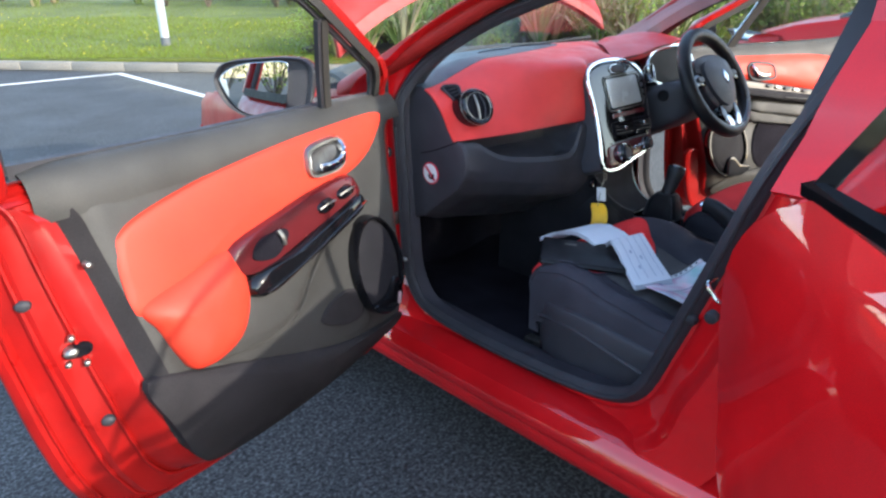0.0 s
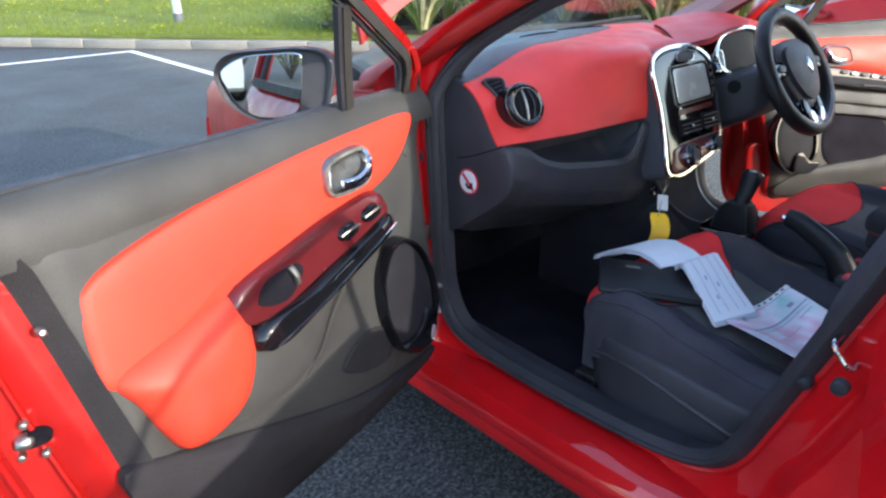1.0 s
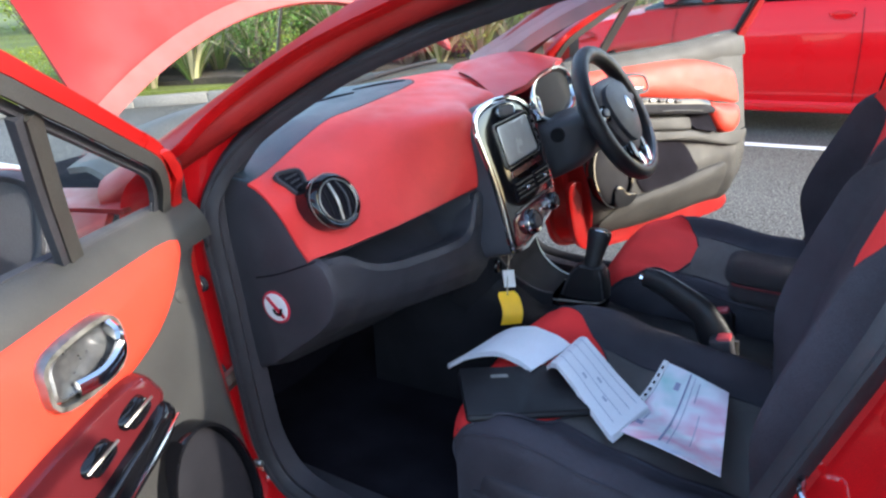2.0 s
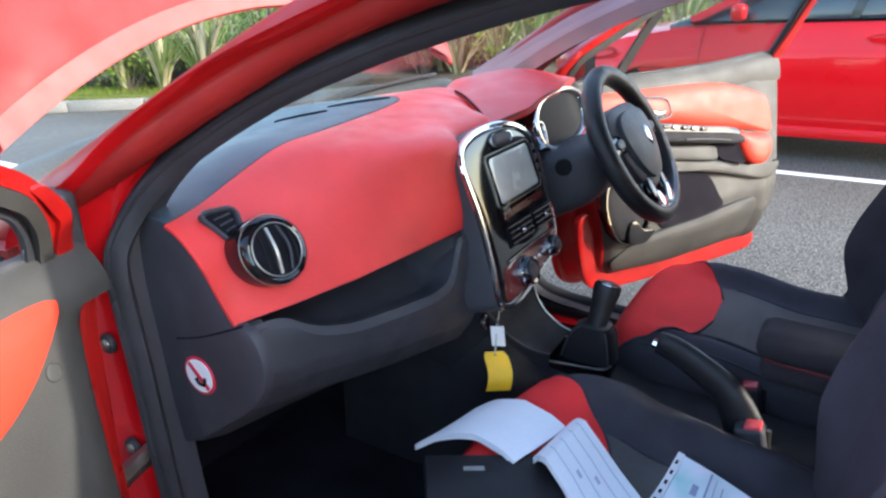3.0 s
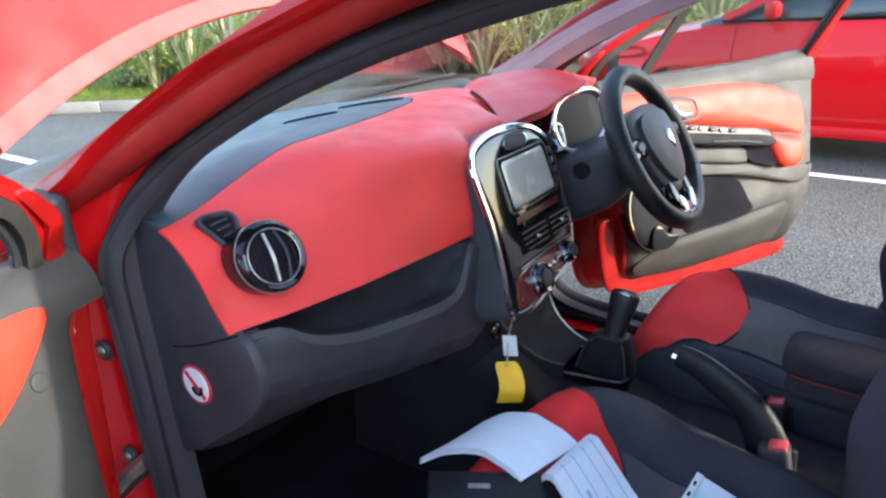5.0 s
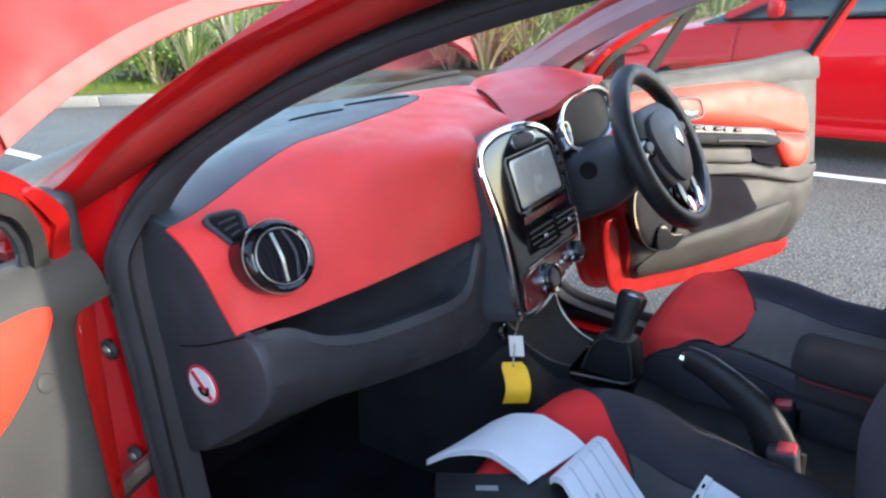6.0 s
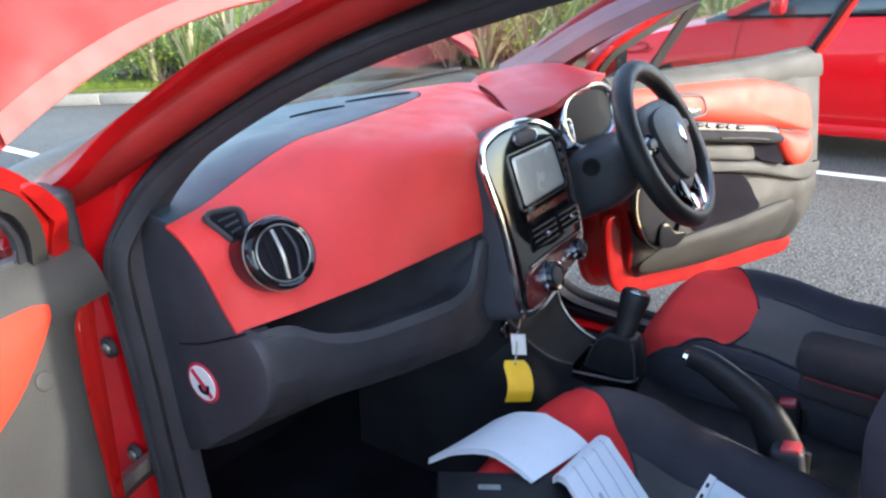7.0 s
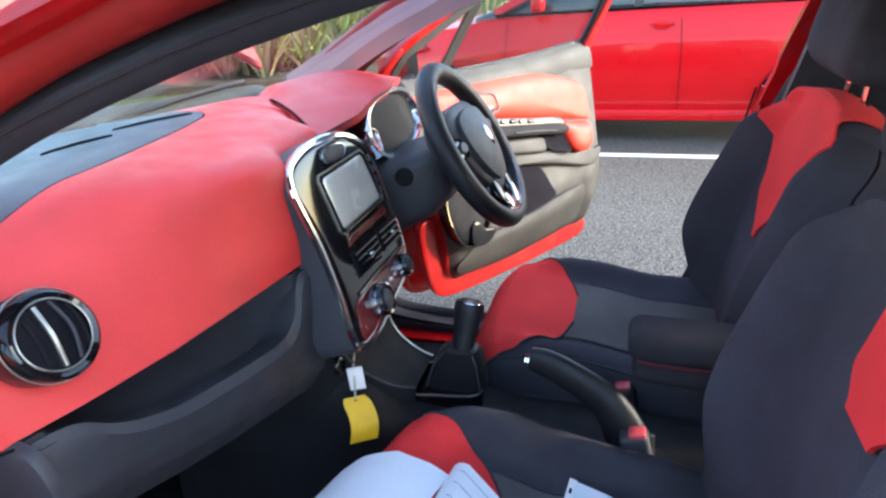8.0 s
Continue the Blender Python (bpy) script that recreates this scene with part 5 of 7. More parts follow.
def hood_pt(u, v):
    back = Vector((0.47 + 0.24 * u, 0.285 - 0.08 * u, 1.082 - 0.022 * u))
    lip = Vector((0.030 + 0.60 * u, lerp(u, ((0, -0.105), (0.25, -0.125), (0.6, -0.120), (1, -0.065))), smooth(u, ((0, 1.084), (0.22, 1.074), (0.45, 1.090), (0.75, 1.098), (1, 1.080)))))
    dome = 0.034 * math.sin(math.pi * v ** 0.9) * smooth(u, ((0, 0.0), (0.25, 0.8), (0.6, 1), (1, 0.4)))
    q = back.lerp(lip, v) + Vector((0, 0, 0.010 + dome))
    q.z += (float(np.polyval(SEAM, v)) + 0.008 - back.lerp(lip, v).z - 0.010) * (1 - smooth(u, ((0, 0), (0.30, 1))))
    return q


hood = part("instrument_hood", grid(hood_pt, 40, 24, 0.018), HOOD_RED, dash, "red instrument hood")
part("hood_seam", tube([Vector(hood_pt(0, v)) + Vector((-0.003, 0.002, -0.002)) for v in np.linspace(0, 1, 9)], 0.002, 6, False, 3), CARPET_SHADE, hood, "dark joint along the hood")
part("hood_lip", tube([Vector(hood_pt(u, 1.0)) + Vector((0, 0.004, -0.004)) for u in np.linspace(0, 1, 12)], 0.004, 8, False, 3), CHARCOAL, hood, "dark lip under the hood")
part("binnacle", rbox(pose(0.36, 0.00, 1.005, -16), 0.56, 0.19, 0.13, 0.03, 4), TUNNEL, dash, "black instrument binnacle")
for x, z, y, rx, rz, square in ((0.372, 1.026, -0.122, 0.148, 0.060, 0.8), (0.216, 1.010, -0.126, 0.030, 0.027, 0.45)):
    at = plane_at((x, y, z), (1, 0, 0), (0, 0.28, 0.96))
    dial = part("instrument_dial", ringpad(oval(0, 0, rx, rz, 20, 0, square), at, 0.015 if rx > 0.1 else 0.005, 0.016, 3, None, 0.05), CHROME, dash, "dark dial in a broad bright chrome ring")
    part("dial_face", patch(oval(0, 0, rx, rz, 20, 0, square), at, 0.004, 0, 0.05, 3, 0.05), DIAL, dial)
part("driver_fascia", grid(lambda u, v: (0.10 + 0.54 * u, -0.09 - 0.03 * math.sin(math.pi * v) + 0.10 * v, 1.0 - 0.28 * v), 14, 10, 0.02), CHARCOAL, dash, "black lower dashboard")
def cowl_ring(y, x0, x1, z0, z1, drop):
    cx, cz, hx, hz = (x0 + x1) / 2, (z0 + z1) / 2, (x1 - x0) / 2, (z1 - z0) / 2
    return [Vector((cx + hx * a, y, cz + hz * b - drop * a)) for a, b in ((math.copysign(abs(math.cos(t)) ** 0.35, math.cos(t)), math.copysign(abs(math.sin(t)) ** 0.35, math.sin(t))) for t in (2 * math.pi * i / 32 for i in range(32)))]


cowl = part("column_cowl", loft([cowl_ring(-0.02, 0.195, 0.50, 0.77, 0.955, 0), cowl_ring(-0.12, 0.200, 0.50, 0.785, 0.965, 0), cowl_ring(-0.165, 0.206, 0.49, 0.803, 0.978, 0), cowl_ring(-0.25, 0.222, 0.45, 0.850, 1.002, 0), cowl_ring(-0.285, 0.25, 0.42, 0.885, 1.005, 0), cowl_ring(-0.292, 0.28, 0.39, 0.92, 0.985, 0)]), CHARCOAL, dash, "black steering column shroud")
part("cowl_plug", patch(oval(0, 0, 0.020, 0.020, 10), plane_at((0.214, -0.200, 0.946), (0.1, -1, 0), (0, 0, 1)), 0.005, -0.003, 0.01, 3, 0.2), TUNNEL, cowl)

# steering wheel
WU, WC = Vector((0, 0.505, 0.863)), Vector((0.322, -0.327, 0.991))
WA = plane_at(WC, (1, 0, 0), WU)
wheel = part("steering_wheel", tube([WA(*p, 0) for p in oval(0, 0, 0.174, 0.173, 16)], 0.0225, 14, True, 3, 1.0, (0, -0.863, 0.505)), LEATHER, car, "leather-rimmed three-spoke steering wheel with chrome trim")
part("hub", patch([(x * 1.27, y * 1.22) for x, y in ((-0.088, 0.045), (-0.05, 0.075), (0.05, 0.075), (0.088, 0.045), (0.08, -0.02), (0.045, -0.075), (0.0, -0.092), (-0.045, -0.075), (-0.08, -0.02))], WA, 0.014, 0.026, 0.05, 5, 0.2), CHARCOAL, wheel, "black airbag cover")
for s in (-1, 1):
    part("side_spoke", patch(((s * 0.07, 0.045), (s * 0.12, 0.038), (s * 0.165, 0.03), (s * 0.165, -0.012), (s * 0.12, -0.005), (s * 0.072, -0.015)), WA, 0.010, 0.004, 0.012, 4, 0.12), GLOSS, wheel)
    part("spoke_buttons", patch(oval(s * 0.118, 0.016, 0.026, 0.013, 8), WA, 0.018, 0.002, 0.0, 3, 0.2), CHARCOAL, wheel)
    part("lower_spoke", patch(((s * 0.052, -0.07), (s * 0.030, -0.092), (s * 0.022, -0.155), (s * 0.045, -0.150), (s * 0.07, -0.115)), WA, 0.012, 0.004, 0.012, 4, 0.12), GLOSS, wheel, "gloss black lower spoke")
    part("spoke_tip", patch(((s * 0.030, -0.118), (s * 0.052, -0.122), (s * 0.046, -0.158), (s * 0.012, -0.164), (s * 0.004, -0.150)), WA, 0.017, 0.003, 0.004, 4, 0.12), CHROME, wheel, "chrome spoke tip")
part("wheel_badge", patch(((0, 0.026), (0.017, 0.0), (0, -0.026), (-0.017, 0.0)), lambda x, y, q: WA(x, y + 0.005, q + 0.037), 0.006, 0.002, 0.0, 1, 0.2), CHROME, wheel, "plain metal diamond emblem")
part("rim_gloss", tube([WA(0.170 * math.cos(t), 0.168 * math.sin(t), 0.010) for t in (radians(d) for d in range(-150, -20, 13))], 0.0125, 8), GLOSS, wheel, "gloss black lower rim insert")
part("rim_seam", tube([WA(*p, 0.0145) for p in oval(0, 0, 0.162, 0.160, 16)], 0.0022, 6, True, 3), CHROME, wheel)


# ---- seats ----
def seat(cx, y0, yb, rec, name, label, yoke=1.0):
    """A front seat: cushion with side bolsters and red front panel, reclined back, head restraint, plastic skirts."""
    W, R = 0.262, 0.045

    def cush(a, v, d=0.0):
        """a across (-1 to 1) over flat, rounded edge and side; v from the front foot over the nose to the rear."""
        k = abs(a)
        th = min(max((k - 0.70) / 0.18, 0), 1) * math.pi / 2
        x = (W - R) * min(k / 0.70, 1) + (R + d) * math.sin(th)
        drop = (R + d) * (1 - math.cos(th)) + 0.12 * max(0, k - 0.88) / 0.12
        tf = min(max((v - 0.14) / 0.18, 0), 1) * math.pi / 2
        y = -(0.055 + d) * (1 - math.sin(tf)) * 0 - 0.055 * (1 - math.cos(tf)) - 0.545 * max(0, v - 0.32) / 0.68
        fall = 0.055 * (1 - math.sin(tf)) + 0.12 * max(0, 0.14 - v) / 0.14
        top = smooth(-y, ((0, 0.598), (0.10, 0.603), (0.20, 0.582), (0.32, 0.552), (0.44, 0.532), (0.60, 0.52)) if yoke < 1 else ((0, 0.598), (0.10, 0.604), (0.22, 0.588), (0.42, 0.556), (0.60, 0.545)))
        bol = 0.034 * smooth(x / W, ((0.58, 0), (0.84, 1))) * smooth(-y, ((0.05, 0), (0.20, 1)))
        if yoke < 1 and a > 0:
            bol += 0.024 * smooth(x / W, ((0.40, 0), (0.90, 1))) * smooth(-y, ((0.0, 0), (0.09, 1), (0.45, 0.8), (0.6, 0)))
        quilt = 0.0035 * abs(math.sin(24 * v)) * (x < 0.135) * (v > 0.60)
        front = 1 - smooth(-y, ((0.0, 0), (0.22, 1)))
        x = x * (1 - 0.07 * front * (x / W) ** 2)
        y = y - 0.055 * (x / W) ** 4 * front - 0.012 * fall / 0.17 - 0.22 * max(0, fall - 0.055) + (d if v < 0.2 else 0) * 0.7
        return Vector((cx + math.copysign(x, a), y0 + y, max(top + bol - min(drop + fall, 0.20) - quilt + d * math.cos(th) * math.sin(tf), 0.39)))

    PANEL = ((0, 0.80), (0.42, 0.76), (0.70, 0.63), (0.88, 0.46), (0.96, 0.30), (1, 0.16)) if yoke < 1 else ((0, 0.80), (0.42, 0.79), (0.62, 0.755), (0.76, 0.69), (0.86, 0.60), (0.93, 0.49), (0.975, 0.36), (1, 0.22))
    base = part(name, grid(lambda u, v: cush(u * 2 - 1, v), 48, 56), FABRIC, car, label)
    part("cushion_panel", grid(lambda u, v: cush((u * 2 - 1) * lerp(v, PANEL), 0.10 + (0.465 if yoke < 1 else 0.42) * v, 0.004), 24, 64), FABRIC_RED, base, "red fabric front panel")
    part("seat_centre", grid(lambda u, v: cush((u * 2 - 1) * 0.44, 0.50 + 0.48 * v, 0.0022), 20, 40), FABRIC_MID, base, "grey striped centre panel")
    for s in (-1, 1):
        part("cushion_seam", tube([cush(s * lerp(v, PANEL), 0.10 + (0.465 if yoke < 1 else 0.42) * v, 0.004) for v in np.linspace(0, 1, 22)], 0.0028, 6), FABRIC, base)
        part("bolster_seam", tube([cush(s * 0.46, v, 0.001) for v in np.linspace(0.55, 0.98, 8)], 0.0028, 6), FABRIC, base)
        part("edge_seam", tube([cush(s * 0.80, v, 0.001) for v in np.linspace(0.16, 0.98, 14)], 0.0025, 6), FABRIC, base)
        ys = y0 - 0.07
        skirt = ((ys - 0.0, 0.500), (ys - 0.14, 0.518), (ys - 0.34, 0.500), (ys - 0.50, 0.49), (ys - 0.54, 0.44), (ys - 0.52, 0.36), (ys - 0.36, 0.335), (ys - 0.10, 0.33), (ys - 0.01, 0.36), (ys + 0.012, 0.44))
        part("side_skirt", patch(skirt, (lambda y, z, q: Vector((cx + s * (W - 0.012 + q - 0.05 * max(0, (y - ys + 0.12) / 0.13) ** 2), y, z))), 0.022, 0.008, 0.02, 3, 0.08), CHARCOAL, base, "black plastic side skirt")
        part("skirt_crease", tube([(cx + s * (W - 0.018), ys - 0.01, 0.455), (cx + s * (W + 0.012), ys - 0.13, 0.475), (cx + s * (W + 0.018), ys - 0.30, 0.445), (cx + s * (W + 0.012), ys - 0.48, 0.405)], 0.007, 6), CHARCOAL, base)
        part("seat_rail", rbox(pose(cx + s * 0.19, y0 - 0.28, 0.325), 0.035, 0.56, 0.03, 0.006, 2), STEEL, base)
    part("seat_base", rbox(pose(cx, y0 - 0.30, 0.40), 2 * W - 0.06, 0.46, 0.16, 0.02, 2), CARPET_SHADE, base)

    W = 0.275
    rec = radians(rec)

    def back(a, h, d=0.0):
        """a across, h up the back from 0 to 1."""
        hw = W * smooth(h, ((0, 0.92), (0.25, 1.0), (0.6, 0.98), (0.85, 0.92), (0.95, 0.82), (1.0, 0.68)))
        bol = 0.062 * smooth(abs(a), ((0.55, 0), (0.80, 1), (1.0, 0.2))) * smooth(h, ((0.0, 0.5), (0.3, 1), (0.75, 0.75), (1, 0.2)))
        if yoke >= 1 and a > 0:
            bol *= 1.8
        if a > 0:
            hw *= 1.06
        lum = 0.02 * math.sin(math.pi * h)
        length = 0.55 * h
        fwd = bol + lum + d - 0.05 * max(0, abs(a) - 0.88) / 0.12
        return Vector((cx + a * hw, yb - length * math.sin(rec) + fwd * math.cos(rec), 0.545 + length * math.cos(rec) + fwd * math.sin(rec) - 0.035 * a * a * smooth(h, ((0.8, 0), (1, 1)))))

    bk = part("backrest", grid(lambda u, v: back(u * 2 - 1, v), 36, 36, 0.03), FABRIC, base, "black fabric backrest with side bolsters")
    part("backrest_shell", grid(lambda u, v: back((u * 2 - 1), v, -0.10 + 0.03 * (2 * u - 1) ** 2), 20, 20, 0.02), FABRIC, base)
    for s in (-1, 1):
        part("backrest_side", grid(lambda u, v: back(s * (1.0), v, -0.005 - 0.075 * u), 4, 20, 0.012), FABRIC, base)
    part("backrest_crown", grid(lambda u, v: back((u * 2 - 1), 1.0, -0.09 * v) + Vector((0, 0, 0.012 * math.sin(math.pi * v))), 16, 6, 0.012), FABRIC, base)
    part("back_panel", grid(lambda u, v: back(-0.34 + (u * 2 - 1) * 0.27 * smooth(v, ((0, 0.5), (0.25, 0.95), (1, 1.1))), 0.66 + 0.315 * v, 0.005) if yoke < 1 else back((u * 2 - 1) * smooth(v, ((0, 0.03), (0.35, 0.36), (0.62, 0.58), (0.8, 0.76), (1, 0.86))), 0.46 + 0.515 * v, 0.005), 18, 20, 0.006), FABRIC_RED, base, "red fabric yoke panel")
    if yoke >= 1:
        part("crown_panel", grid(lambda u, v: back((u * 2 - 1) * (0.86 - 0.1 * v), 0.97 + 0.03 * min(1, v / 0.12), 0.006 - 0.088 * max(0, v - 0.12) / 0.88) + Vector((0, 0, 0.012 * math.sin(math.pi * v) + 0.010 * min(1, v / 0.15))), 16, 10, 0.004), FABRIC_RED, base, "red fabric over the crown")
    lift = 0.035 if yoke >= 1 else 0.0
    top = back(0, 1.0, -0.045)
    ax = Vector((0, -math.sin(rec) * 0.55, 0.95)).normalized()
    for s in (-1, 1):
        part("headrest_post", tube([top + Vector((s * 0.055, 0, -0.05)), top + Vector((s * 0.055, 0, 0)) + ax * (0.06 + lift)], 0.0065, 8), CHROME, base, "chrome headrest post")
        part("post_collar", tube([top + Vector((s * 0.055, 0, -0.004)), top + Vector((s * 0.055, 0, 0.014))], 0.017, 10), CHARCOAL, base)
    hm = Matrix.Translation(top + ax * (0.125 + lift)) @ pose(0, 0, 0, 13)
    hr = bmesh.new()
    bmesh.ops.create_cube(hr, size=1)
    bmesh.ops.subdivide_edges(hr, edges=hr.edges[:], cuts=7, use_grid_fill=True)
    for v in hr.verts:
        p = v.co * 2
        q = Vector((math.copysign(abs(p.x) ** 1.0, p.x), p.y, p.z))
        n = (abs(q.x) ** 5 + abs(q.y) ** 3.2 + abs(q.z) ** 4.5) ** (1 / 4.2)
        q = q / max(n, 0.2)
        v.co = Vector((q.x * 0.180 * (1 - 0.10 * q.z), q.y * 0.062 + 0.020 * q.x * q.x, q.z * 0.112))
    hr.transform(hm)
    part("headrest", hr, FABRIC, base, "black fabric head restraint")
    return base


seat(-0.355, -0.252, -0.822, 13, "passenger_seat", "black and red cloth passenger seat with document papers on it", 0.43)
drv = seat(0.368, -0.335, -0.872, 14, "driver_seat", "black and red cloth driver seat")
# armrest fixed to the driver seat
arm = part("armrest", rbox(pose(0.052, -0.817, 0.702, 2), 0.108, 0.30, 0.060, 0.026, 6), ARM_CLOTH, car, "black cloth folding armrest")
part("armrest_base", rbox(pose(0.052, -0.82, 0.658, 4), 0.104, 0.285, 0.062, 0.024, 5), ARM_CLOTH, arm, "black armrest underside")
part("armrest_seam", tube([(0.0, -0.685, 0.687), (-0.003, -0.72, 0.684), (-0.003, -0.815, 0.680), (-0.003, -0.945, 0.676)], 0.003, 6), mat("dark_red_thread", (0.10, 0.01, 0.015), 0.8), arm, "dark red stitched seam")
part("armrest_hinge", rbox(pose(0.055, -0.945, 0.64, -20), 0.05, 0.10, 0.12, 0.02, 3), CHARCOAL, arm)
part("recline_wheel", tube([(0.078, -0.80, 0.645), (0.095, -0.80, 0.645)], 0.025, 12), STEEL, drv)
for x, y, z in ((0.094, -0.668, 0.520), (-0.080, -0.694, 0.544)):
    b = part("belt_buckle", rbox(pose(x, y, z, -12), 0.036, 0.05, 0.10, 0.008, 3), CHARCOAL, car, "black seat-belt buckle with red button")
    part("release_button", rbox(pose(x, y + 0.003, z + 0.046, -12), 0.030, 0.030, 0.018, 0.004, 2), mat("red_button", (0.55, 0.06, 0.07), 0.4, 0, 0, 0.06, 30), b, "red release button")
    part("buckle_edge", tube([(x + 0.012, y - 0.026, z - 0.03), (x + 0.012, y - 0.022, z + 0.04)], 0.005, 6), STEEL, b)
part("rear_bench", rbox(pose(0, -1.75, 0.48), 1.24, 0.50, 0.20, 0.06, 4), FABRIC, car, "black cloth rear bench")
part("rear_backrest", rbox(pose(0, -2.08, 0.80, -18), 1.24, 0.14, 0.60, 0.05, 4), FABRIC, car)

# rear-view mirror on the windscreen
part("rear_view_mirror", rbox(pose(0.06, -0.27, 1.345, -10, 0, -12), 0.22, 0.03, 0.065, 0.014, 4), CHARCOAL, car, "black rear-view mirror")

# wheels
for x in (-0.755, 0.755):
    for y in (0.72, -1.87):
        s = 1 if x > 0 else -1
        tyre = part("wheel", loft([[Vector((x + s * dx, y + r * math.cos(t), 0.305 + r * math.sin(t))) for t in (2 * math.pi * i / 32 for i in range(32))] for dx, r in ((-0.09, 0.20), (-0.095, 0.27), (-0.075, 0.302), (0.0, 0.305), (0.06, 0.302), (0.082, 0.27), (0.075, 0.20))], True, False), RUBBER, car, "black road tyre on a silver wheel")
        part("rim", loft([[Vector((x + s * dx, y + r * math.cos(t), 0.305 + r * math.sin(t))) for t in (2 * math.pi * i / 32 for i in range(32))] for dx, r in ((0.07, 0.205), (0.06, 0.19), (0.045, 0.12), (0.05, 0.04), (0.05, 0.005))], True, True), STEEL, tyre)


# ---- loose things on the passenger seat and at the ignition ----
tag = thing("key_tag", (-0.13, -0.20, 0.60), "yellow card key tag with small white tag, hanging on a chain", "key tag")
part("yellow_card", grid(lambda u, v: Vector((-0.140 - 0.030 * v, -0.200 - 0.020 * v - 0.012 * math.sin(2.8 * v), 0.642 - 0.070 * v)) + (u - 0.5) * 0.050 * (1 - 0.25 * max(0, 1 - v / 0.12)) * Vector((0.55, -0.83, 0.0)), 8, 12, 0.0014), YELLOW, tag)
part("card_hole", patch(oval(0, 0, 0.003, 0.003, 8), plane_at((-0.1425, -0.2035, 0.634), (0.55, -0.83, 0), (0.3, 0.2, 0.93)), 0.0016, 0, 0.001, 2, 0.1), CARPET_SHADE, tag)
part("white_card", grid(lambda u, v: Vector((-0.122, -0.198 - 0.004 * v, 0.690 - 0.044 * v)) + (u - 0.5) * 0.028 * Vector((0.45, -0.89, 0)), 3, 3, 0.003), WHITE, tag, "small white plastic tag")
part("chain", tube([(-0.085, -0.180, 0.730), (-0.095, -0.188, 0.705), (-0.116, -0.194, 0.690), (-0.128, -0.198, 0.655), (-0.1415, -0.203, 0.636)], 0.0020, 6), STEEL, tag)
part("key_ring", tube([Vector((-0.088, -0.184, 0.716)) + Vector((0.4 * math.cos(a), -0.5 * math.cos(a), math.sin(a))) * 0.014 for a in (2 * math.pi * i / 8 for i in range(8))], 0.0013, 6, True), STEEL, tag)
part("key", rbox(pose(-0.080, -0.176, 0.738, 20), 0.010, 0.014, 0.036, 0.003, 2), STEEL, tag)


def page_pt(u, v, d=0.0):
    """An open booklet lying over the seat: u from its front end to its rear end, v across."""
    y = -0.210 - 0.35 * u + 0.02 * math.sin(math.pi * u) * (v - 0.5)
    left = lerp(u, ((0, -0.425), (0.1, -0.405), (0.25, -0.392), (0.5, -0.408), (0.503, -0.388), (0.7, -0.425), (1, -0.500)))
    right = lerp(u, ((0, -0.325), (0.07, -0.290), (0.15, -0.262), (0.3, -0.245), (0.5, -0.268), (0.503, -0.246), (0.7, -0.290), (1, -0.366)))
    z = lerp(u, ((0, 0.600), (0.08, 0.618), (0.18, 0.631), (0.30, 0.638), (0.42, 0.634), (0.50, 0.622))) if u < 0.5 else lerp(u, ((0.5, 0.624), (0.535, 0.640), (0.58, 0.648), (0.66, 0.634), (0.80, 0.610), (1.0, 0.585)))
    return Vector((left + (right - left) * v, y - 0.035 * v * smooth(u, ((0.2, 0), (0.5, 1))) + 0.02 * (1 - v) * (u < 0.5), z + d - 0.012 * v))


book = thing("booklet", (-0.33, -0.38, 0.58), "open white service booklet with curling ruled pages, lying on the seat", "booklet")
for k, (a, b2) in enumerate(((0.0, 0.497), (0.503, 1.0))):
    for j in range(4):
        part("page", grid(lambda u, v: page_pt(a + (b2 - a) * u + (0.004 * j if k else -0.004 * j) * (0.2 + u), v, -0.0035 * j), 18, 8, 0.0012), PAPER, book)
INK = mat("grey_ink", (0.42, 0.46, 0.55), 0.7)
for v in (0.2, 0.42, 0.64, 0.84):
    part("printed_line", grid(lambda u, w2: page_pt(0.56 + 0.40 * u, v + 0.012 * w2, 0.0022), 16, 1, 0.0004), INK, book)
for u0, v0 in ((0.70, 0.30), (0.76, 0.52), (0.84, 0.34)):
    part("printed_mark", grid(lambda u, w2: page_pt(u0 + 0.03 * u, v0 + 0.05 * w2, 0.0022), 3, 3, 0.0004), INK, book)

wallet = thing("document_wallet", (-0.43, -0.38, 0.58), "black leatherette document wallet under the booklet", "wallet")
part("wallet_cover", rbox(pose(-0.465, -0.375, 0.605, 4, -3, 34), 0.150, 0.235, 0.016, 0.008, 3), LEATHER, wallet)
part("wallet_flap", rbox(pose(-0.465, -0.375, 0.614, 4, -3, 34), 0.146, 0.230, 0.004, 0.002, 2), LEATHER, wallet)
part("printed_bar", rbox(pose(-0.452, -0.322, 0.6210, 4, -3, 34), 0.010, 0.034, 0.0012, 0, 1), STEEL, wallet, "unreadable pale lettering bar")

folder = thing("plastic_folder", (-0.36, -0.66, 0.56), "clear punched plastic pocket holding pastel printed sheets, on the seat", "folder")
SHEET = bpy.data.materials.new("pastel_print")
SHEET.use_nodes = True
nt = SHEET.node_tree
pb, tc, nz, cr = nt.nodes["Principled BSDF"], nt.nodes.new("ShaderNodeTexCoord"), nt.nodes.new("ShaderNodeTexNoise"), nt.nodes.new("ShaderNodeValToRGB")
nz.inputs["Scale"].default_value, nz.inputs["Detail"].default_value, nz.inputs["Distortion"].default_value = 5.5, 3, 0.35
cr.color_ramp.elements[0].position, cr.color_ramp.elements[0].color = 0.30, (0.22, 0.42, 0.74, 1)
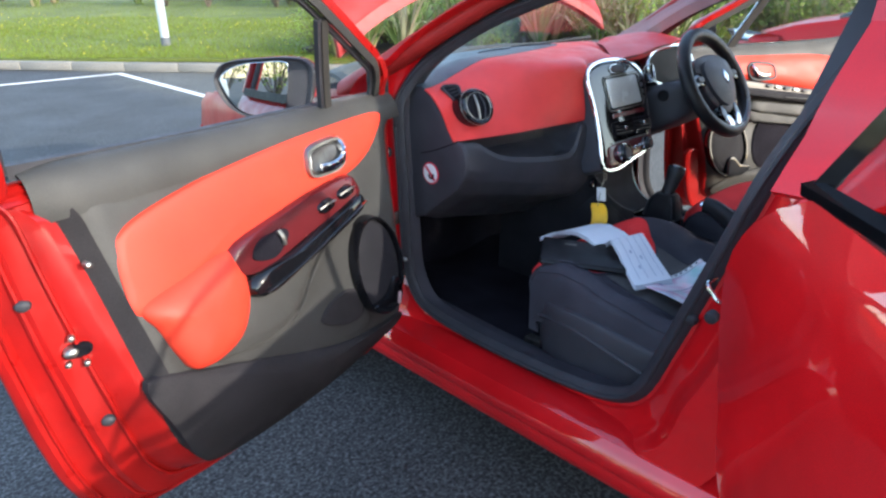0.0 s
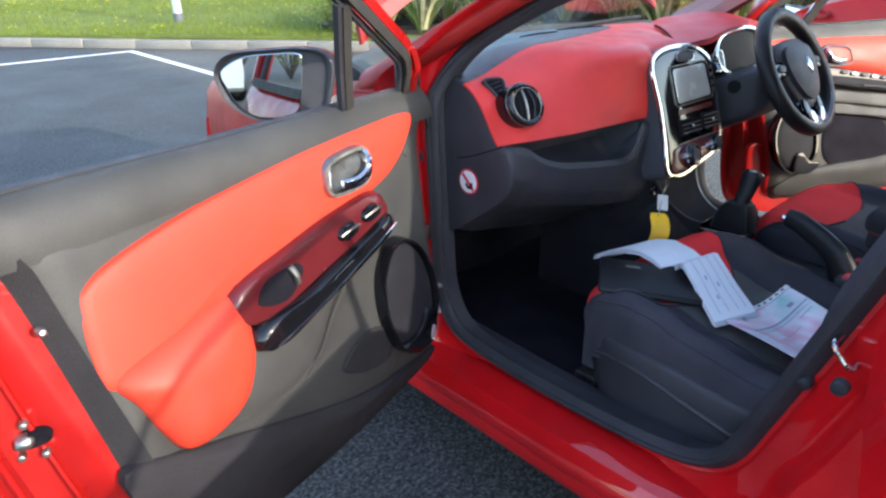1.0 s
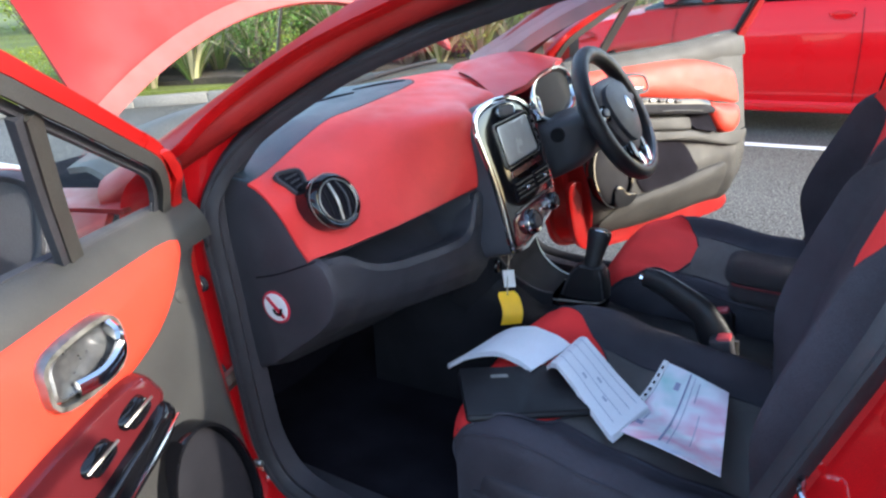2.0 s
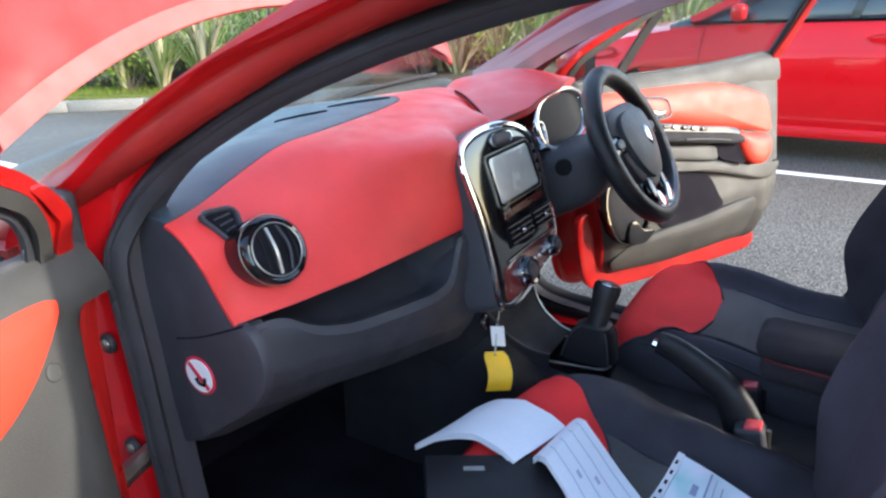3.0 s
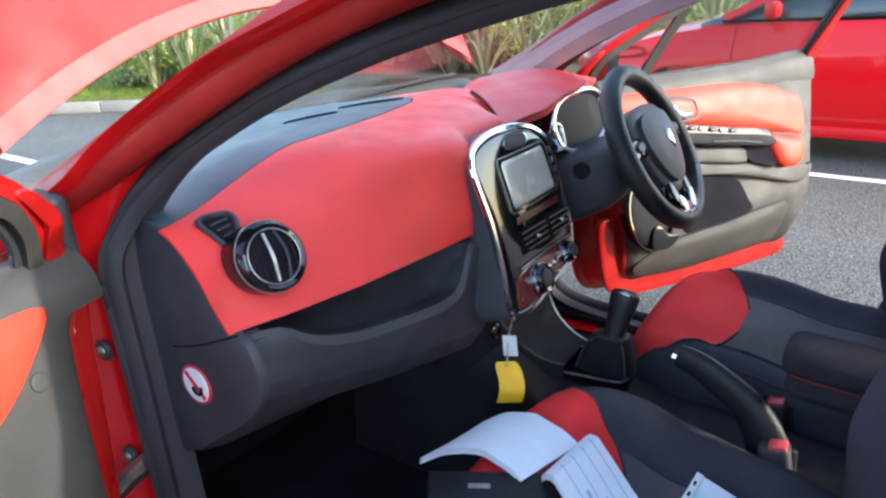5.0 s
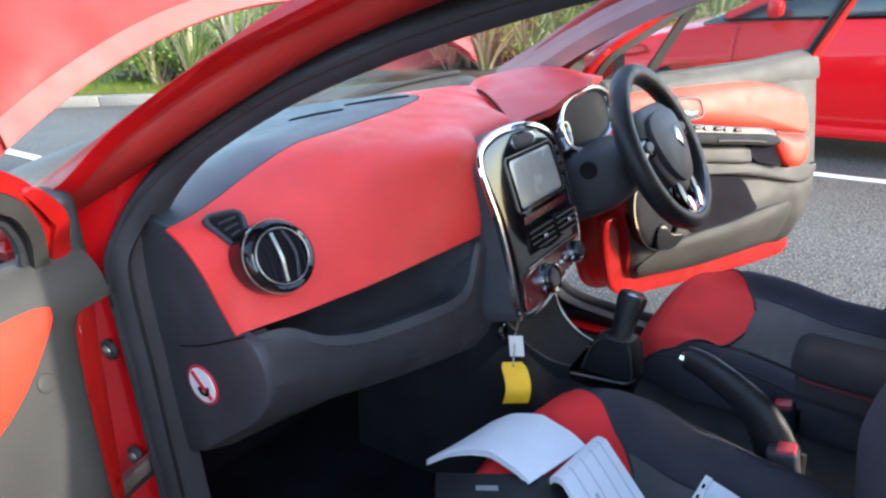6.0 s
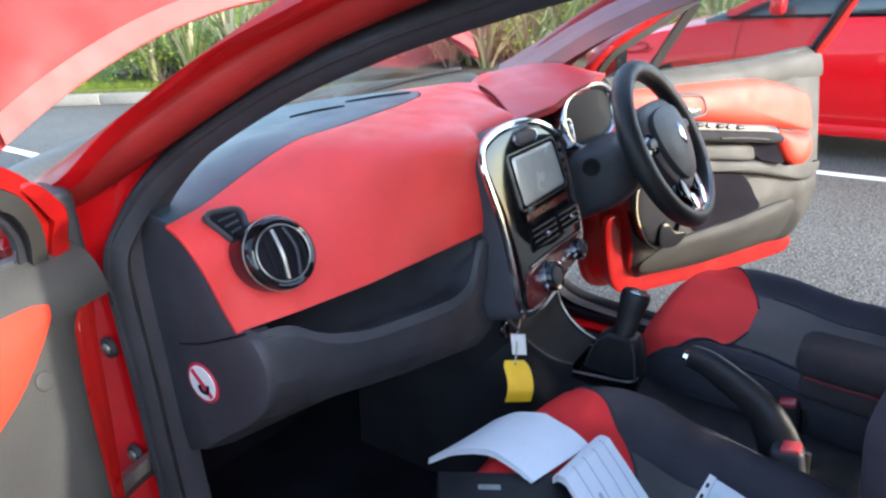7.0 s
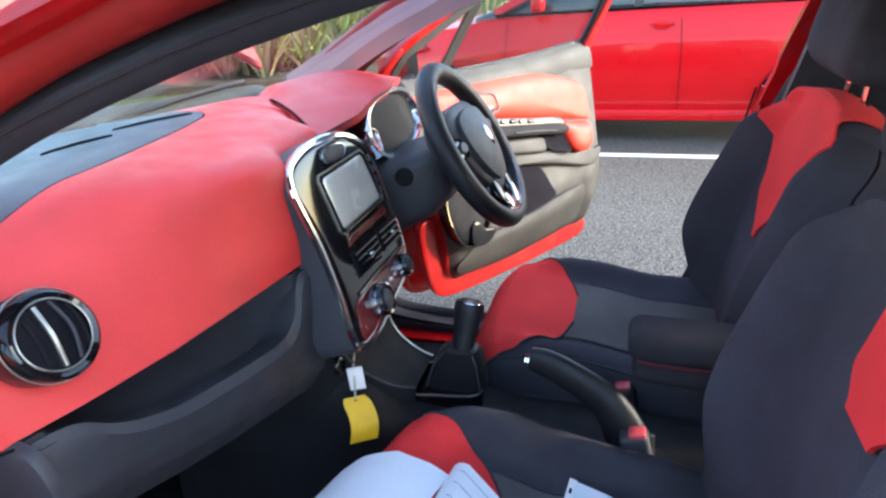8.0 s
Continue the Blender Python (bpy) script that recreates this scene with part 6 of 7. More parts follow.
cr.color_ramp.elements[1].position, cr.color_ramp.elements[1].color = 0.72, (0.30, 0.62, 0.58, 1)
for q, c in ((0.42, (0.75, 0.78, 0.86)), (0.52, (0.78, 0.40, 0.55)), (0.60, (0.82, 0.82, 0.88))):
    cr.color_ramp.elements.new(q).color = (*c, 1)
nt.links.new(tc.outputs["Object"], nz.inputs["Vector"])
nt.links.new(nz.outputs["Fac"], cr.inputs["Fac"])
nt.links.new(cr.outputs[0], pb.inputs["Base Color"])
pb.inputs["Roughness"].default_value, pb.inputs["Coat Weight"].default_value, pb.inputs["Coat Roughness"].default_value = 0.5, 0.8, 0.12


def sheet_pt(u, v, d=0.0):
    p = Vector((-0.458, -0.546, 0.574)).lerp(Vector((-0.195, -0.588, 0.572)), u)
    q = Vector((-0.548, -0.748, 0.604)).lerp(Vector((-0.245, -0.725, 0.566)), u)
    return p.lerp(q, v) + Vector((0, 0, d - 0.016 * math.sin(math.pi * u) + 0.004 * math.sin(7 * u + 3 * v)))


part("printed_sheet", grid(lambda u, v: sheet_pt(u, 0.06 + 0.94 * v), 16, 14, 0.0015), SHEET, folder)
part("punched_strip", grid(lambda u, v: sheet_pt(u, 0.085 * v, 0.0028), 16, 2, 0.0012), WHITE, folder, "white punched edge strip")
BLUE_INK = mat("slate_blue_ink", (0.26, 0.28, 0.42), 0.5, 0, 0.5, 0.1, 30)
for u0, u1, v0, v1 in ((0.08, 0.98, 0.440, 0.462), (0.08, 0.96, 0.52, 0.528), (0.18, 0.24, 0.16, 0.23), (0.27, 0.42, 0.20, 0.214), (0.76, 0.84, 0.30, 0.37), (0.70, 0.92, 0.60, 0.612), (0.20, 0.60, 0.70, 0.708)):
    part("printed_bar", grid(lambda u, v: sheet_pt(u0 + (u1 - u0) * u, v0 + (v1 - v0) * v, 0.0012), 12, 2), BLUE_INK, folder)
for i in range(11):
    part("punch_hole", grid(lambda u, v: sheet_pt(0.05 + 0.085 * i + 0.032 * u, 0.028 + 0.030 * v, 0.0046), 2, 2, 0.0004), CARPET_SHADE, folder)


# ---- the car park ----
ASPHALT = mat("asphalt", (0.040, 0.0415, 0.042), 0.78, 0, 0, 0.16, 0.5, 1.0, 85, 0.08, 0.8, 0, 0.3)
nt = ASPHALT.node_tree
src = nt.nodes["Principled BSDF"].inputs["Base Color"].links[0].from_socket
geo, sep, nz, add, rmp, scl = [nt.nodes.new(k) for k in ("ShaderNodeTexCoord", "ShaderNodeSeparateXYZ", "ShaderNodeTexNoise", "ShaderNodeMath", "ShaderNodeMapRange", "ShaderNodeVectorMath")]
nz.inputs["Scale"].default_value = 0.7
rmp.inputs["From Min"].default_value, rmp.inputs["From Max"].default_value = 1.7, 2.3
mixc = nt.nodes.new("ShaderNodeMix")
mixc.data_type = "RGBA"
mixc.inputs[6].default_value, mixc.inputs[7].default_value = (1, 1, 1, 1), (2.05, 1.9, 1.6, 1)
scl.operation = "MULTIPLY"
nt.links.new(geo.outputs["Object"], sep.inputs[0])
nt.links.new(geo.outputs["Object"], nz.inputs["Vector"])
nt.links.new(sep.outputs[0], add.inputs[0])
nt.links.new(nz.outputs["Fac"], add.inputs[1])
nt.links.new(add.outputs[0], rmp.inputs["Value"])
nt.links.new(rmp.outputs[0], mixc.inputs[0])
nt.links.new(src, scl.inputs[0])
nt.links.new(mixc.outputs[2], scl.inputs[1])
nt.links.new(scl.outputs[0], nt.nodes["Principled BSDF"].inputs["Base Color"])  # far bays paler and warmer: the stronger light there put into the colour
vor, chip, pick = nt.nodes.new("ShaderNodeTexVoronoi"), nt.nodes.new("ShaderNodeMapRange"), nt.nodes.new("ShaderNodeVectorMath")
pick.operation = "SCALE"
vor.inputs["Scale"].default_value = 135
chip.inputs["From Min"].default_value, chip.inputs["From Max"].default_value = 0.1, 0.9
chip.inputs["To Min"].default_value, chip.inputs["To Max"].default_value = 0.5, 1.6
sepc = nt.nodes.new("ShaderNodeSeparateColor")
nt.links.new(geo.outputs["Object"], vor.inputs["Vector"])
nt.links.new(vor.outputs["Color"], sepc.inputs[0])
nt.links.new(sepc.outputs[0], chip.inputs["Value"])
nt.links.new(scl.outputs[0], pick.inputs[0])
nt.links.new(chip.outputs[0], pick.inputs["Scale"])
nt.links.new(pick.outputs[0], nt.nodes["Principled BSDF"].inputs["Base Color"])  # pale and dark stone chips
KERB = mat("kerb_concrete", (0.21, 0.20, 0.175), 0.85, 0, 0, 0.18, 1.5, 0.5, 90, 0, 0.2)
LINE = mat("white_line_paint", (0.62, 0.62, 0.60), 0.6, 0, 0, 0.12, 5, 0.4, 120, 0, 0.14)
SOIL = mat("bed_soil", (0.055, 0.042, 0.028), 0.95, 0, 0, 0.4, 1.5, 0.8, 40, 0, 0.4)
TURF = mat("lawn_turf", (0.096, 0.118, 0.016), 0.9, 0, 0, 0.3, 0.9, 0.6, 40, 0, 0.35)
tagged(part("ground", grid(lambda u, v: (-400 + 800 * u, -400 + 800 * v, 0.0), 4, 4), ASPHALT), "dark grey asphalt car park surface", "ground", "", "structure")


def stripe(p, q, wdt):
    p, q = Vector((*p, 0.004)), Vector((*q, 0.004))
    n = Vector((-(q - p).y, (q - p).x, 0)).normalized() * wdt / 2
    up3 = Vector((0, 0, 0.003))
    bm = loft([[p + n, q + n, q - n, p - n], [p + n + up3, q + n + up3, q - n + up3, p - n + up3]])
    return tagged(part("road_marking", bm, LINE), "worn white painted parking bay line", "road marking", "parking bay lines", "structure")


stripe((1.76, 9.5), (1.66, 4.8), 0.10)
stripe((1.81, 9.55), (-9, 9.75), 0.10)
stripe((4.12, 2.0), (4.05, -3.0), 0.10)
stripe((6.5, 2.0), (6.45, -3.0), 0.10)

KO, KD, KN2 = Vector((1.70, 10.10, 0)), Vector((0.584, -0.812, 0)), Vector((0.812, 0.584, 0))


def by_kerb(s, d, z=0.0):
    """A point s metres along the slanting kerb and d metres behind it."""
    return KO + KD * s + KN2 * d + Vector((0, 0, z))


TURN = math.degrees(math.atan2(KD.y, KD.x))
kerb = tagged(part("kerb", rbox(Matrix.Translation(by_kerb(-20, 0.07, 0.03)) @ pose(0, 0, 0, 0, 0, TURN), 62, 0.11, 0.10, 0.004, 1), KERB), "pale concrete kerb along the lawn", "kerb", "", "structure")
stone = rbox(Matrix.Identity(4), 0.905, 0.15, 0.13, 0.014, 2)
first = part("kerb_stone", stone, KERB, kerb)
first.matrix_basis = Matrix.Translation(by_kerb(-34, 0.075, 0.065)) @ pose(0, 0, 0, 0, 0, TURN)
for i in range(1, 49):
    ob = new("kerb_stone", first.data)
    ob.parent = kerb
    ob.matrix_basis = Matrix.Translation(by_kerb(-34 + i * 0.917, 0.075 + random.uniform(-0.004, 0.004), 0.065 + random.uniform(-0.003, 0.003))) @ pose(0, 0, 0, 0, 0, TURN + random.uniform(-0.3, 0.3))


def rise(x, y):
    d = (x - KO.x) * KN2.x + (y - KO.y) * KN2.y
    return 0.11 + 0.020 * d + 0.03 * math.sin(x * 0.7) * math.sin(y * 0.9)


def on_lawn(s, d):
    p = by_kerb(s, d)
    return (p.x, p.y, rise(p.x, p.y))


tagged(part("lawn", grid(lambda u, v: on_lawn(-45 + 57 * u, 0.15 + 60 * v), 60, 40, 0.05), TURF), "sunlit mown lawn", "lawn", "", "structure")
BED_S = 2.9
tagged(part("flower_bed", grid(lambda u, v: (lambda p: (p[0], p[1], p[2] + 0.02 + 0.07 * math.sin(math.pi * min(1, v * 3)) + 0.02 * math.sin(31 * u + 17 * v)))(on_lawn(BED_S + 0.5 * math.sin(5 * v) + 2.0 * v + (11.5 - BED_S - 2.0 * v) * u, 0.9 * max(0, 1 - u * 3) + 0.17 + 22 * v)), 30, 30, 0.10), SOIL), "bare brown planting bed behind the kerb", "flower bed", "", "structure")

rng = np.random.default_rng(3)


def blades(name, x, y, z, h, wd, material, label, category, lean=0.5):
    """Single grass blades as narrow triangles, all in one mesh."""
    n = len(x)
    a = rng.uniform(0, 2 * np.pi, n)
    tip = np.stack([x + h * lean * rng.normal(0, 0.6, n), y + h * lean * rng.normal(0, 0.6, n), z + h], 1)
    l = np.stack([x + wd * np.cos(a), y + wd * np.sin(a), z - 0.01], 1)
    r = np.stack([x - wd * np.cos(a), y - wd * np.sin(a), z - 0.01], 1)
    me = bpy.data.meshes.new(name)
    me.from_pydata(np.concatenate([l, r, tip]).tolist(), [], np.stack([np.arange(n), n + np.arange(n), 2 * n + np.arange(n)], 1).tolist())
    me.materials.append(material)
    return tagged(new(name, me), label, category, "", "stuff")


def leafy(name, color, var=0.35, through_light=0.45):
    """Leaf surface that varies from island to island and lets light through."""
    m = bpy.data.materials.new(name)
    m.use_nodes = True
    nt = m.node_tree
    p, geo, hs, tr, mx = nt.nodes["Principled BSDF"], nt.nodes.new("ShaderNodeNewGeometry"), nt.nodes.new("ShaderNodeHueSaturation"), nt.nodes.new("ShaderNodeBsdfTranslucent"), nt.nodes.new("ShaderNodeMixShader")
    r1, r2 = nt.nodes.new("ShaderNodeMapRange"), nt.nodes.new("ShaderNodeMapRange")
    for r, lo, hi in ((r1, 1 - var, 1 + var), (r2, 0.47, 0.53)):
        r.inputs["To Min"].default_value, r.inputs["To Max"].default_value = lo, hi
        nt.links.new(geo.outputs["Random Per Island"], r.inputs["Value"])
    hs.inputs["Color"].default_value = (*color, 1)
    nt.links.new(r1.outputs[0], hs.inputs["Value"])
    nt.links.new(r2.outputs[0], hs.inputs["Hue"])
    nt.links.new(hs.outputs[0], p.inputs["Base Color"])
    nt.links.new(hs.outputs[0], tr.inputs["Color"])
    p.inputs["Roughness"].default_value = 0.5
    mx.inputs[0].default_value = through_light
    nt.links.new(p.outputs[0], mx.inputs[1])
    nt.links.new(tr.outputs[0], mx.inputs[2])
    nt.links.new(mx.outputs[0], nt.nodes["Material Output"].inputs[0])
    return m


GRASS = leafy("grass_blades", (0.17, 0.212, 0.02), 0.45)
gs = np.concatenate([rng.uniform(-8, 4.2, 90000), rng.uniform(-26, 3, 40000)])
gd = np.concatenate([0.2 + 8 * rng.uniform(0, 1, 90000) ** 1.5, rng.uniform(3, 16, 40000)])
bare = np.sin(gs * 1.3) * np.sin(gd * 1.1 + 1) + rng.normal(0, 0.5, len(gs)) > 1.35
keep = ~bare & ~((gs > BED_S + 0.3) & (gd > 1.0))
gs, gd = gs[keep], gd[keep]
gx, gy = KO.x + KD.x * gs + KN2.x * gd, KO.y + KD.y * gs + KN2.y * gd
gz = 0.11 + 0.020 * gd + 0.03 * np.sin(gx * 0.7) * np.sin(gy * 0.9)
blades("grass", gx, gy, gz, rng.uniform(0.05, 0.13, len(gx)), rng.uniform(0.005, 0.011, len(gx)), GRASS, "bright spring grass blades on the lawn", "grass")
ds, dd = rng.uniform(-10, 3.2, 260), 0.3 + 9 * rng.uniform(0, 1, 260) ** 1.2
dx, dy = KO.x + KD.x * ds + KN2.x * dd, KO.y + KD.y * ds + KN2.y * dd
dz = 0.11 + 0.020 * dd + 0.03 * np.sin(dx * 0.7) * np.sin(dy * 0.9) + rng.uniform(0.05, 0.11, 260)
ang = np.linspace(0, 2 * np.pi, 7)[:-1]
vs, fs = [], []
for x, y, z in zip(dx, dy, dz):
    k = len(vs)
    vs += [(x + 0.015 * math.cos(a), y + 0.015 * math.sin(a), z) for a in ang] + [(x, y, z + 0.014)]
    fs += [(k + i, k + (i + 1) % 6, k + 6) for i in range(6)]
me = bpy.data.meshes.new("dandelions")
me.from_pydata(vs, [], fs)
me.materials.append(mat("dandelion_yellow", (0.85, 0.68, 0.03), 0.7, 0, 0, 0.15, 30))
tagged(new("dandelions", me), "small yellow dandelion heads in the lawn", "flowers", "", "stuff")

post = thing("lamp_post", (3.27, 11.3, 0.1), "pale grey galvanised steel lamp post with darker foot", "lamp post")
part("column", tube([(3.27, 11.3, 0.1), (3.27, 11.3, 1.5), (3.27, 11.3, 5.5)], 0.078, 18), mat("galvanised_steel", (0.50, 0.53, 0.56), 0.45, 0.5, 0, 0.12, 6, 0, 300, 0.1), post)
part("foot_band", tube([(3.27, 11.3, 0.08), (3.27, 11.3, 0.34)], 0.084, 18), mat("foot_paint", (0.10, 0.11, 0.12), 0.7, 0, 0, 0.2, 9), post, "dark weathered foot")
part("lantern", rbox(pose(3.27, 10.9, 5.5), 0.22, 0.75, 0.10, 0.03, 3), STEEL, post)


def flax(seed):
    """A clump of long sword-shaped leaves, some green, some dry."""
    r2 = random.Random(seed)
    bms = (bmesh.new(), bmesh.new())
    for i in range(46):
        bm = bms[0] if r2.random() < 0.62 else bms[1]
        a, L = r2.uniform(0, 2 * math.pi), r2.uniform(0.8, 1.75)
        out, wd = r2.uniform(0.10, 0.75), r2.uniform(0.018, 0.034)
        d, sd = Vector((math.cos(a), math.sin(a), 0)), Vector((-math.sin(a), math.cos(a), 0))
        droop = r2.uniform(0.0, 0.7)
        rows = []
        for j in range(7):
            t = j / 6
            c = d * (0.06 + out * L * t ** 1.5) + Vector((0, 0, L * t * (1 - 0.25 * out) - droop * out * L * t ** 3))
            ww = wd * (1 - t ** 3) + 0.002
            rows.append([c + sd * ww + Vector((0, 0, 0.25 * ww)), c, c - sd * ww + Vector((0, 0, 0.25 * ww))])
        loft(rows, False, False, bm)
    return bms


FLAX, DRY = leafy("flax_leaf", (0.16, 0.22, 0.07), 0.35, 0.3), leafy("dry_flax_leaf", (0.46, 0.40, 0.24), 0.3, 0.3)
LEAF, LEAF2, TWIG = leafy("shrub_leaf", (0.10, 0.17, 0.03), 0.5, 0.35), leafy("yellow_green_leaf", (0.26, 0.33, 0.05), 0.4, 0.4), mat("grey_brown_twig", (0.13, 0.10, 0.075), 0.9, 0, 0, 0.3, 12, 0.5, 80)
plants = []
for sd in range(4):
    t = thing("flax_plant", (0, 0, 0), "tall flax plant with green and straw-dry sword leaves", "plant", "flax plants in the bed")
    g, dd = flax(sd)
    part("green_foliage", g, FLAX, t)
    part("dry_foliage", dd, DRY, t, "straw-dry foliage")
    plants.append(t)


def shrub(seed, leafmat, n=900, rad=0.75, high=1.1):
    r2 = random.Random(seed)
    t = thing("shrub", (0, 0, 0), "loose green shrub with thin twigs in the bed", "shrub", "shrubs in the bed")
    tw = bmesh.new()
    tips = []
    for i in range(16):
        a, e = r2.uniform(0, 6.28), r2.uniform(0.2, 1.0)
        q = Vector((math.cos(a) * rad * e, math.sin(a) * rad * e, high * r2.uniform(0.55, 1.0)))
        tube([(0, 0, 0), q * 0.5 + Vector((r2.uniform(-.1, .1), r2.uniform(-.1, .1), 0.08)), q], 0.012, 5, False, 3, 1, (0, 0.3, 1), tw, lambda s2: 1 - 0.75 * s2)
        tips += [q * f for f in (0.45, 0.65, 0.85, 1.0)]
    part("branchwork", tw, TWIG, t)
    vs, fs = [], []
    for i in range(n):
        c = r2.choice(tips) + Vector((r2.gauss(0, 0.13), r2.gauss(0, 0.13), r2.gauss(0, 0.11)))
        if c.z < 0.03:
            continue
        m = Euler((r2.uniform(-1, 1), r2.uniform(-1, 1), r2.uniform(0, 6.28))).to_matrix()
        L, wd, k = r2.uniform(0.035, 0.075), r2.uniform(0.012, 0.024), len(vs)
        vs += [c + m @ Vector(p) for p in ((0, 0, 0), (wd, L * 0.5, 0.006), (0, L, 0), (-wd, L * 0.5, 0.006))]
        fs.append((k, k + 1, k + 2, k + 3))
    bm = bmesh.new()
    bv = [bm.verts.new(v) for v in vs]
    for f in fs:
        bm.faces.new([bv[i] for i in f])
    part("foliage", bm, leafmat, t)
    return t


shrubs = [shrub(11, LEAF), shrub(12, LEAF2), shrub(13, LEAF, 1300, 1.0, 1.7), shrub(14, LEAF2, 1000, 0.9, 1.3)]
r3 = random.Random(5)


def plant(src, s, d, scale):
    p = by_kerb(s, d)
    copy_thing(src, pose(p.x, p.y, rise(p.x, p.y), 0, 0, r3.uniform(0, 360)) @ Matrix.Scale(scale, 4))


for i in range(150):
    d = 0.5 + 7.5 * r3.random() ** 1.4
    s = r3.uniform(BED_S + 0.25 * d + 0.3 * max(0, 1.2 - d), 12)
    plant(plants[i % 4] if r3.random() < 0.6 else shrubs[i % 4], s, d, r3.uniform(0.6, 0.95) + 0.05 * d)
for i in range(46):
    plant(shrubs[2 + i % 2] if r3.random() < 0.85 else plants[i % 4], r3.uniform(2.5, 16), r3.uniform(7, 16), r3.uniform(1.4, 2.3))
for i in range(40):
    plant(shrubs[i % 4] if r3.random() < 0.8 else plants[i % 4], r3.uniform(-24, 4), r3.uniform(12, 18), r3.uniform(1.2, 2.2))
for i, ob in enumerate(plants + shrubs):
    p = by_kerb(4.6 + 0.7 * i, 1.4 + 0.8 * (i % 3))
    ob.matrix_basis = pose(p.x, p.y, rise(p.x, p.y), 0, 0, 40 * i)


# ---- neighbouring cars ----
TINT = mat("dark_tinted_glass", (0.02, 0.035, 0.04), 0.04, 0, 0.5, 0.1, 3)
NX = 0.0


def parked_car(m, coat, label, name):
    nb = thing(name, (0, 0, 0), label, "car", "parked cars")
    NSEC = ((1.58, 0.60, 0.30, 0.62), (1.50, 0.74, 0.24, 0.72), (1.30, 0.82, 0.20, 0.80), (0.95, 0.855, 0.18, 0.90), (0.55, 0.862, 0.17, 0.965), (0.10, 0.866, 0.165, 1.0), (-0.6, 0.868, 0.165, 1.02), (-1.4, 0.868, 0.165, 1.04), (-2.0, 0.86, 0.18, 1.05), (-2.4, 0.80, 0.24, 1.04), (-2.58, 0.68, 0.34, 0.98))


    def nb_ring(y, hw, lo, hi):
        side = ((0.90, lo), (0.955, lo + 0.015), (0.965, lo + 0.075), (0.945, lo + 0.095), (0.975, lo + 0.17), (0.995, lo + (hi - lo) * 0.45), (1.0, lo + (hi - lo) * 0.70), (0.985, lo + (hi - lo) * 0.765), (0.978, lo + (hi - lo) * 0.785), (0.965, hi - 0.06), (0.93, hi - 0.005), (0.80, hi + 0.02), (0.4, hi + 0.04))
        return [Vector((NX - k * hw, y, z)) for k, z in side] + [Vector((NX + k * hw, y, z)) for k, z in reversed(side)]


    fine = [(y, *[lerp(-y, tuple((-a[0], a[i]) for a in NSEC)) for i in (1, 2, 3)]) for y in np.linspace(1.58, -2.58, 60)]
    part("body", loft([nb_ring(*r) for r in fine]), coat, nb)
    GSEC = ((0.62, 0.74, 0.98, 0.99), (0.30, 0.74, 1.0, 1.12), (-0.2, 0.735, 1.02, 1.36), (-0.6, 0.73, 1.03, 1.44), (-1.3, 0.73, 1.04, 1.455), (-1.9, 0.72, 1.05, 1.38), (-2.25, 0.70, 1.05, 1.22), (-2.42, 0.66, 1.04, 1.06))


    def nb_top(y, hw, lo, hi):
        side = ((1.0, lo - 0.02), (0.995, lo + (hi - lo) * 0.3), (0.90, lo + (hi - lo) * 0.82), (0.80, hi - 0.01), (0.4, hi + 0.03))
        return [Vector((NX - k * hw, y, z)) for k, z in side] + [Vector((NX + k * hw, y, z)) for k, z in reversed(side)]


    part("glasshouse", loft([nb_top(*r) for r in GSEC]), TINT, nb, "dark tinted windows")
    part("roof", grid(lambda u, v: (NX - 0.62 + 1.24 * u, -0.25 - 1.85 * v, 1.475 + 0.03 * math.sin(math.pi * u) + 0.02 * math.sin(math.pi * v) - 0.06 * v * v), 10, 12, 0.03), coat, nb)
    for s in (-1, 1):
        for pts in (((0.45, 1.02, 0.77), (0.0, 1.24, 0.735), (-0.45, 1.44, 0.62)), ((-0.66, 1.03, 0.765), (-0.72, 1.25, 0.735), (-0.78, 1.46, 0.61)), ((-1.75, 1.05, 0.765), (-1.85, 1.25, 0.73), (-1.95, 1.42, 0.62))):
            part("window_pillar", sweep([(NX + s * x, y, z) for y, z, x in pts], ((-0.03, -0.012), (-0.03, 0.012), (0.03, 0.012), (0.03, -0.012)), False, 4, (s, 0, 0.3)), GLOSS if pts[0][0] == -0.66 else coat, nb)
        part("belt_moulding", sweep([(NX + s * 0.795, 0.45, 1.005), (NX + s * 0.80, -0.6, 1.03), (NX + s * 0.795, -1.9, 1.055)], ((-0.01, -0.012), (-0.01, 0.010), (0.012, 0.008), (0.012, -0.012)), False, 5), GLOSS, nb)
        for y in (-0.85,):
            hp = plane_at((NX + s * 0.853, y, 0.905), (0, -s, 0), (0, 0, 1))
            part("handle_cup", patch(oval(0, 0, 0.075, 0.030, 10), hp, 0.003, -0.004, 0.01, 3, 0.1), coat, nb)
            part("door_handle", tube([hp(-0.085, 0.004, 0.004), hp(-0.04, 0.010, 0.028), hp(0.04, 0.010, 0.028), hp(0.085, 0.004, 0.004)], 0.011, 8), coat, nb)
        for y0, y1 in ((0.36, 0.33), (-1.0, -0.98)):
            part("door_gap", tube([(NX + s * 0.845, y0, 0.27), (NX + s * 0.869, y0, 0.62), (NX + s * 0.862, (y0 + y1) / 2, 0.86), (NX + s * 0.82, y1, 1.0)], 0.0025, 5), CARPET_SHADE, nb)
        for y in (0.72, -1.92):
            wm = plane_at((NX + s * 0.862, y, 0.315), (0, -s, 0), (0, 0, 1))
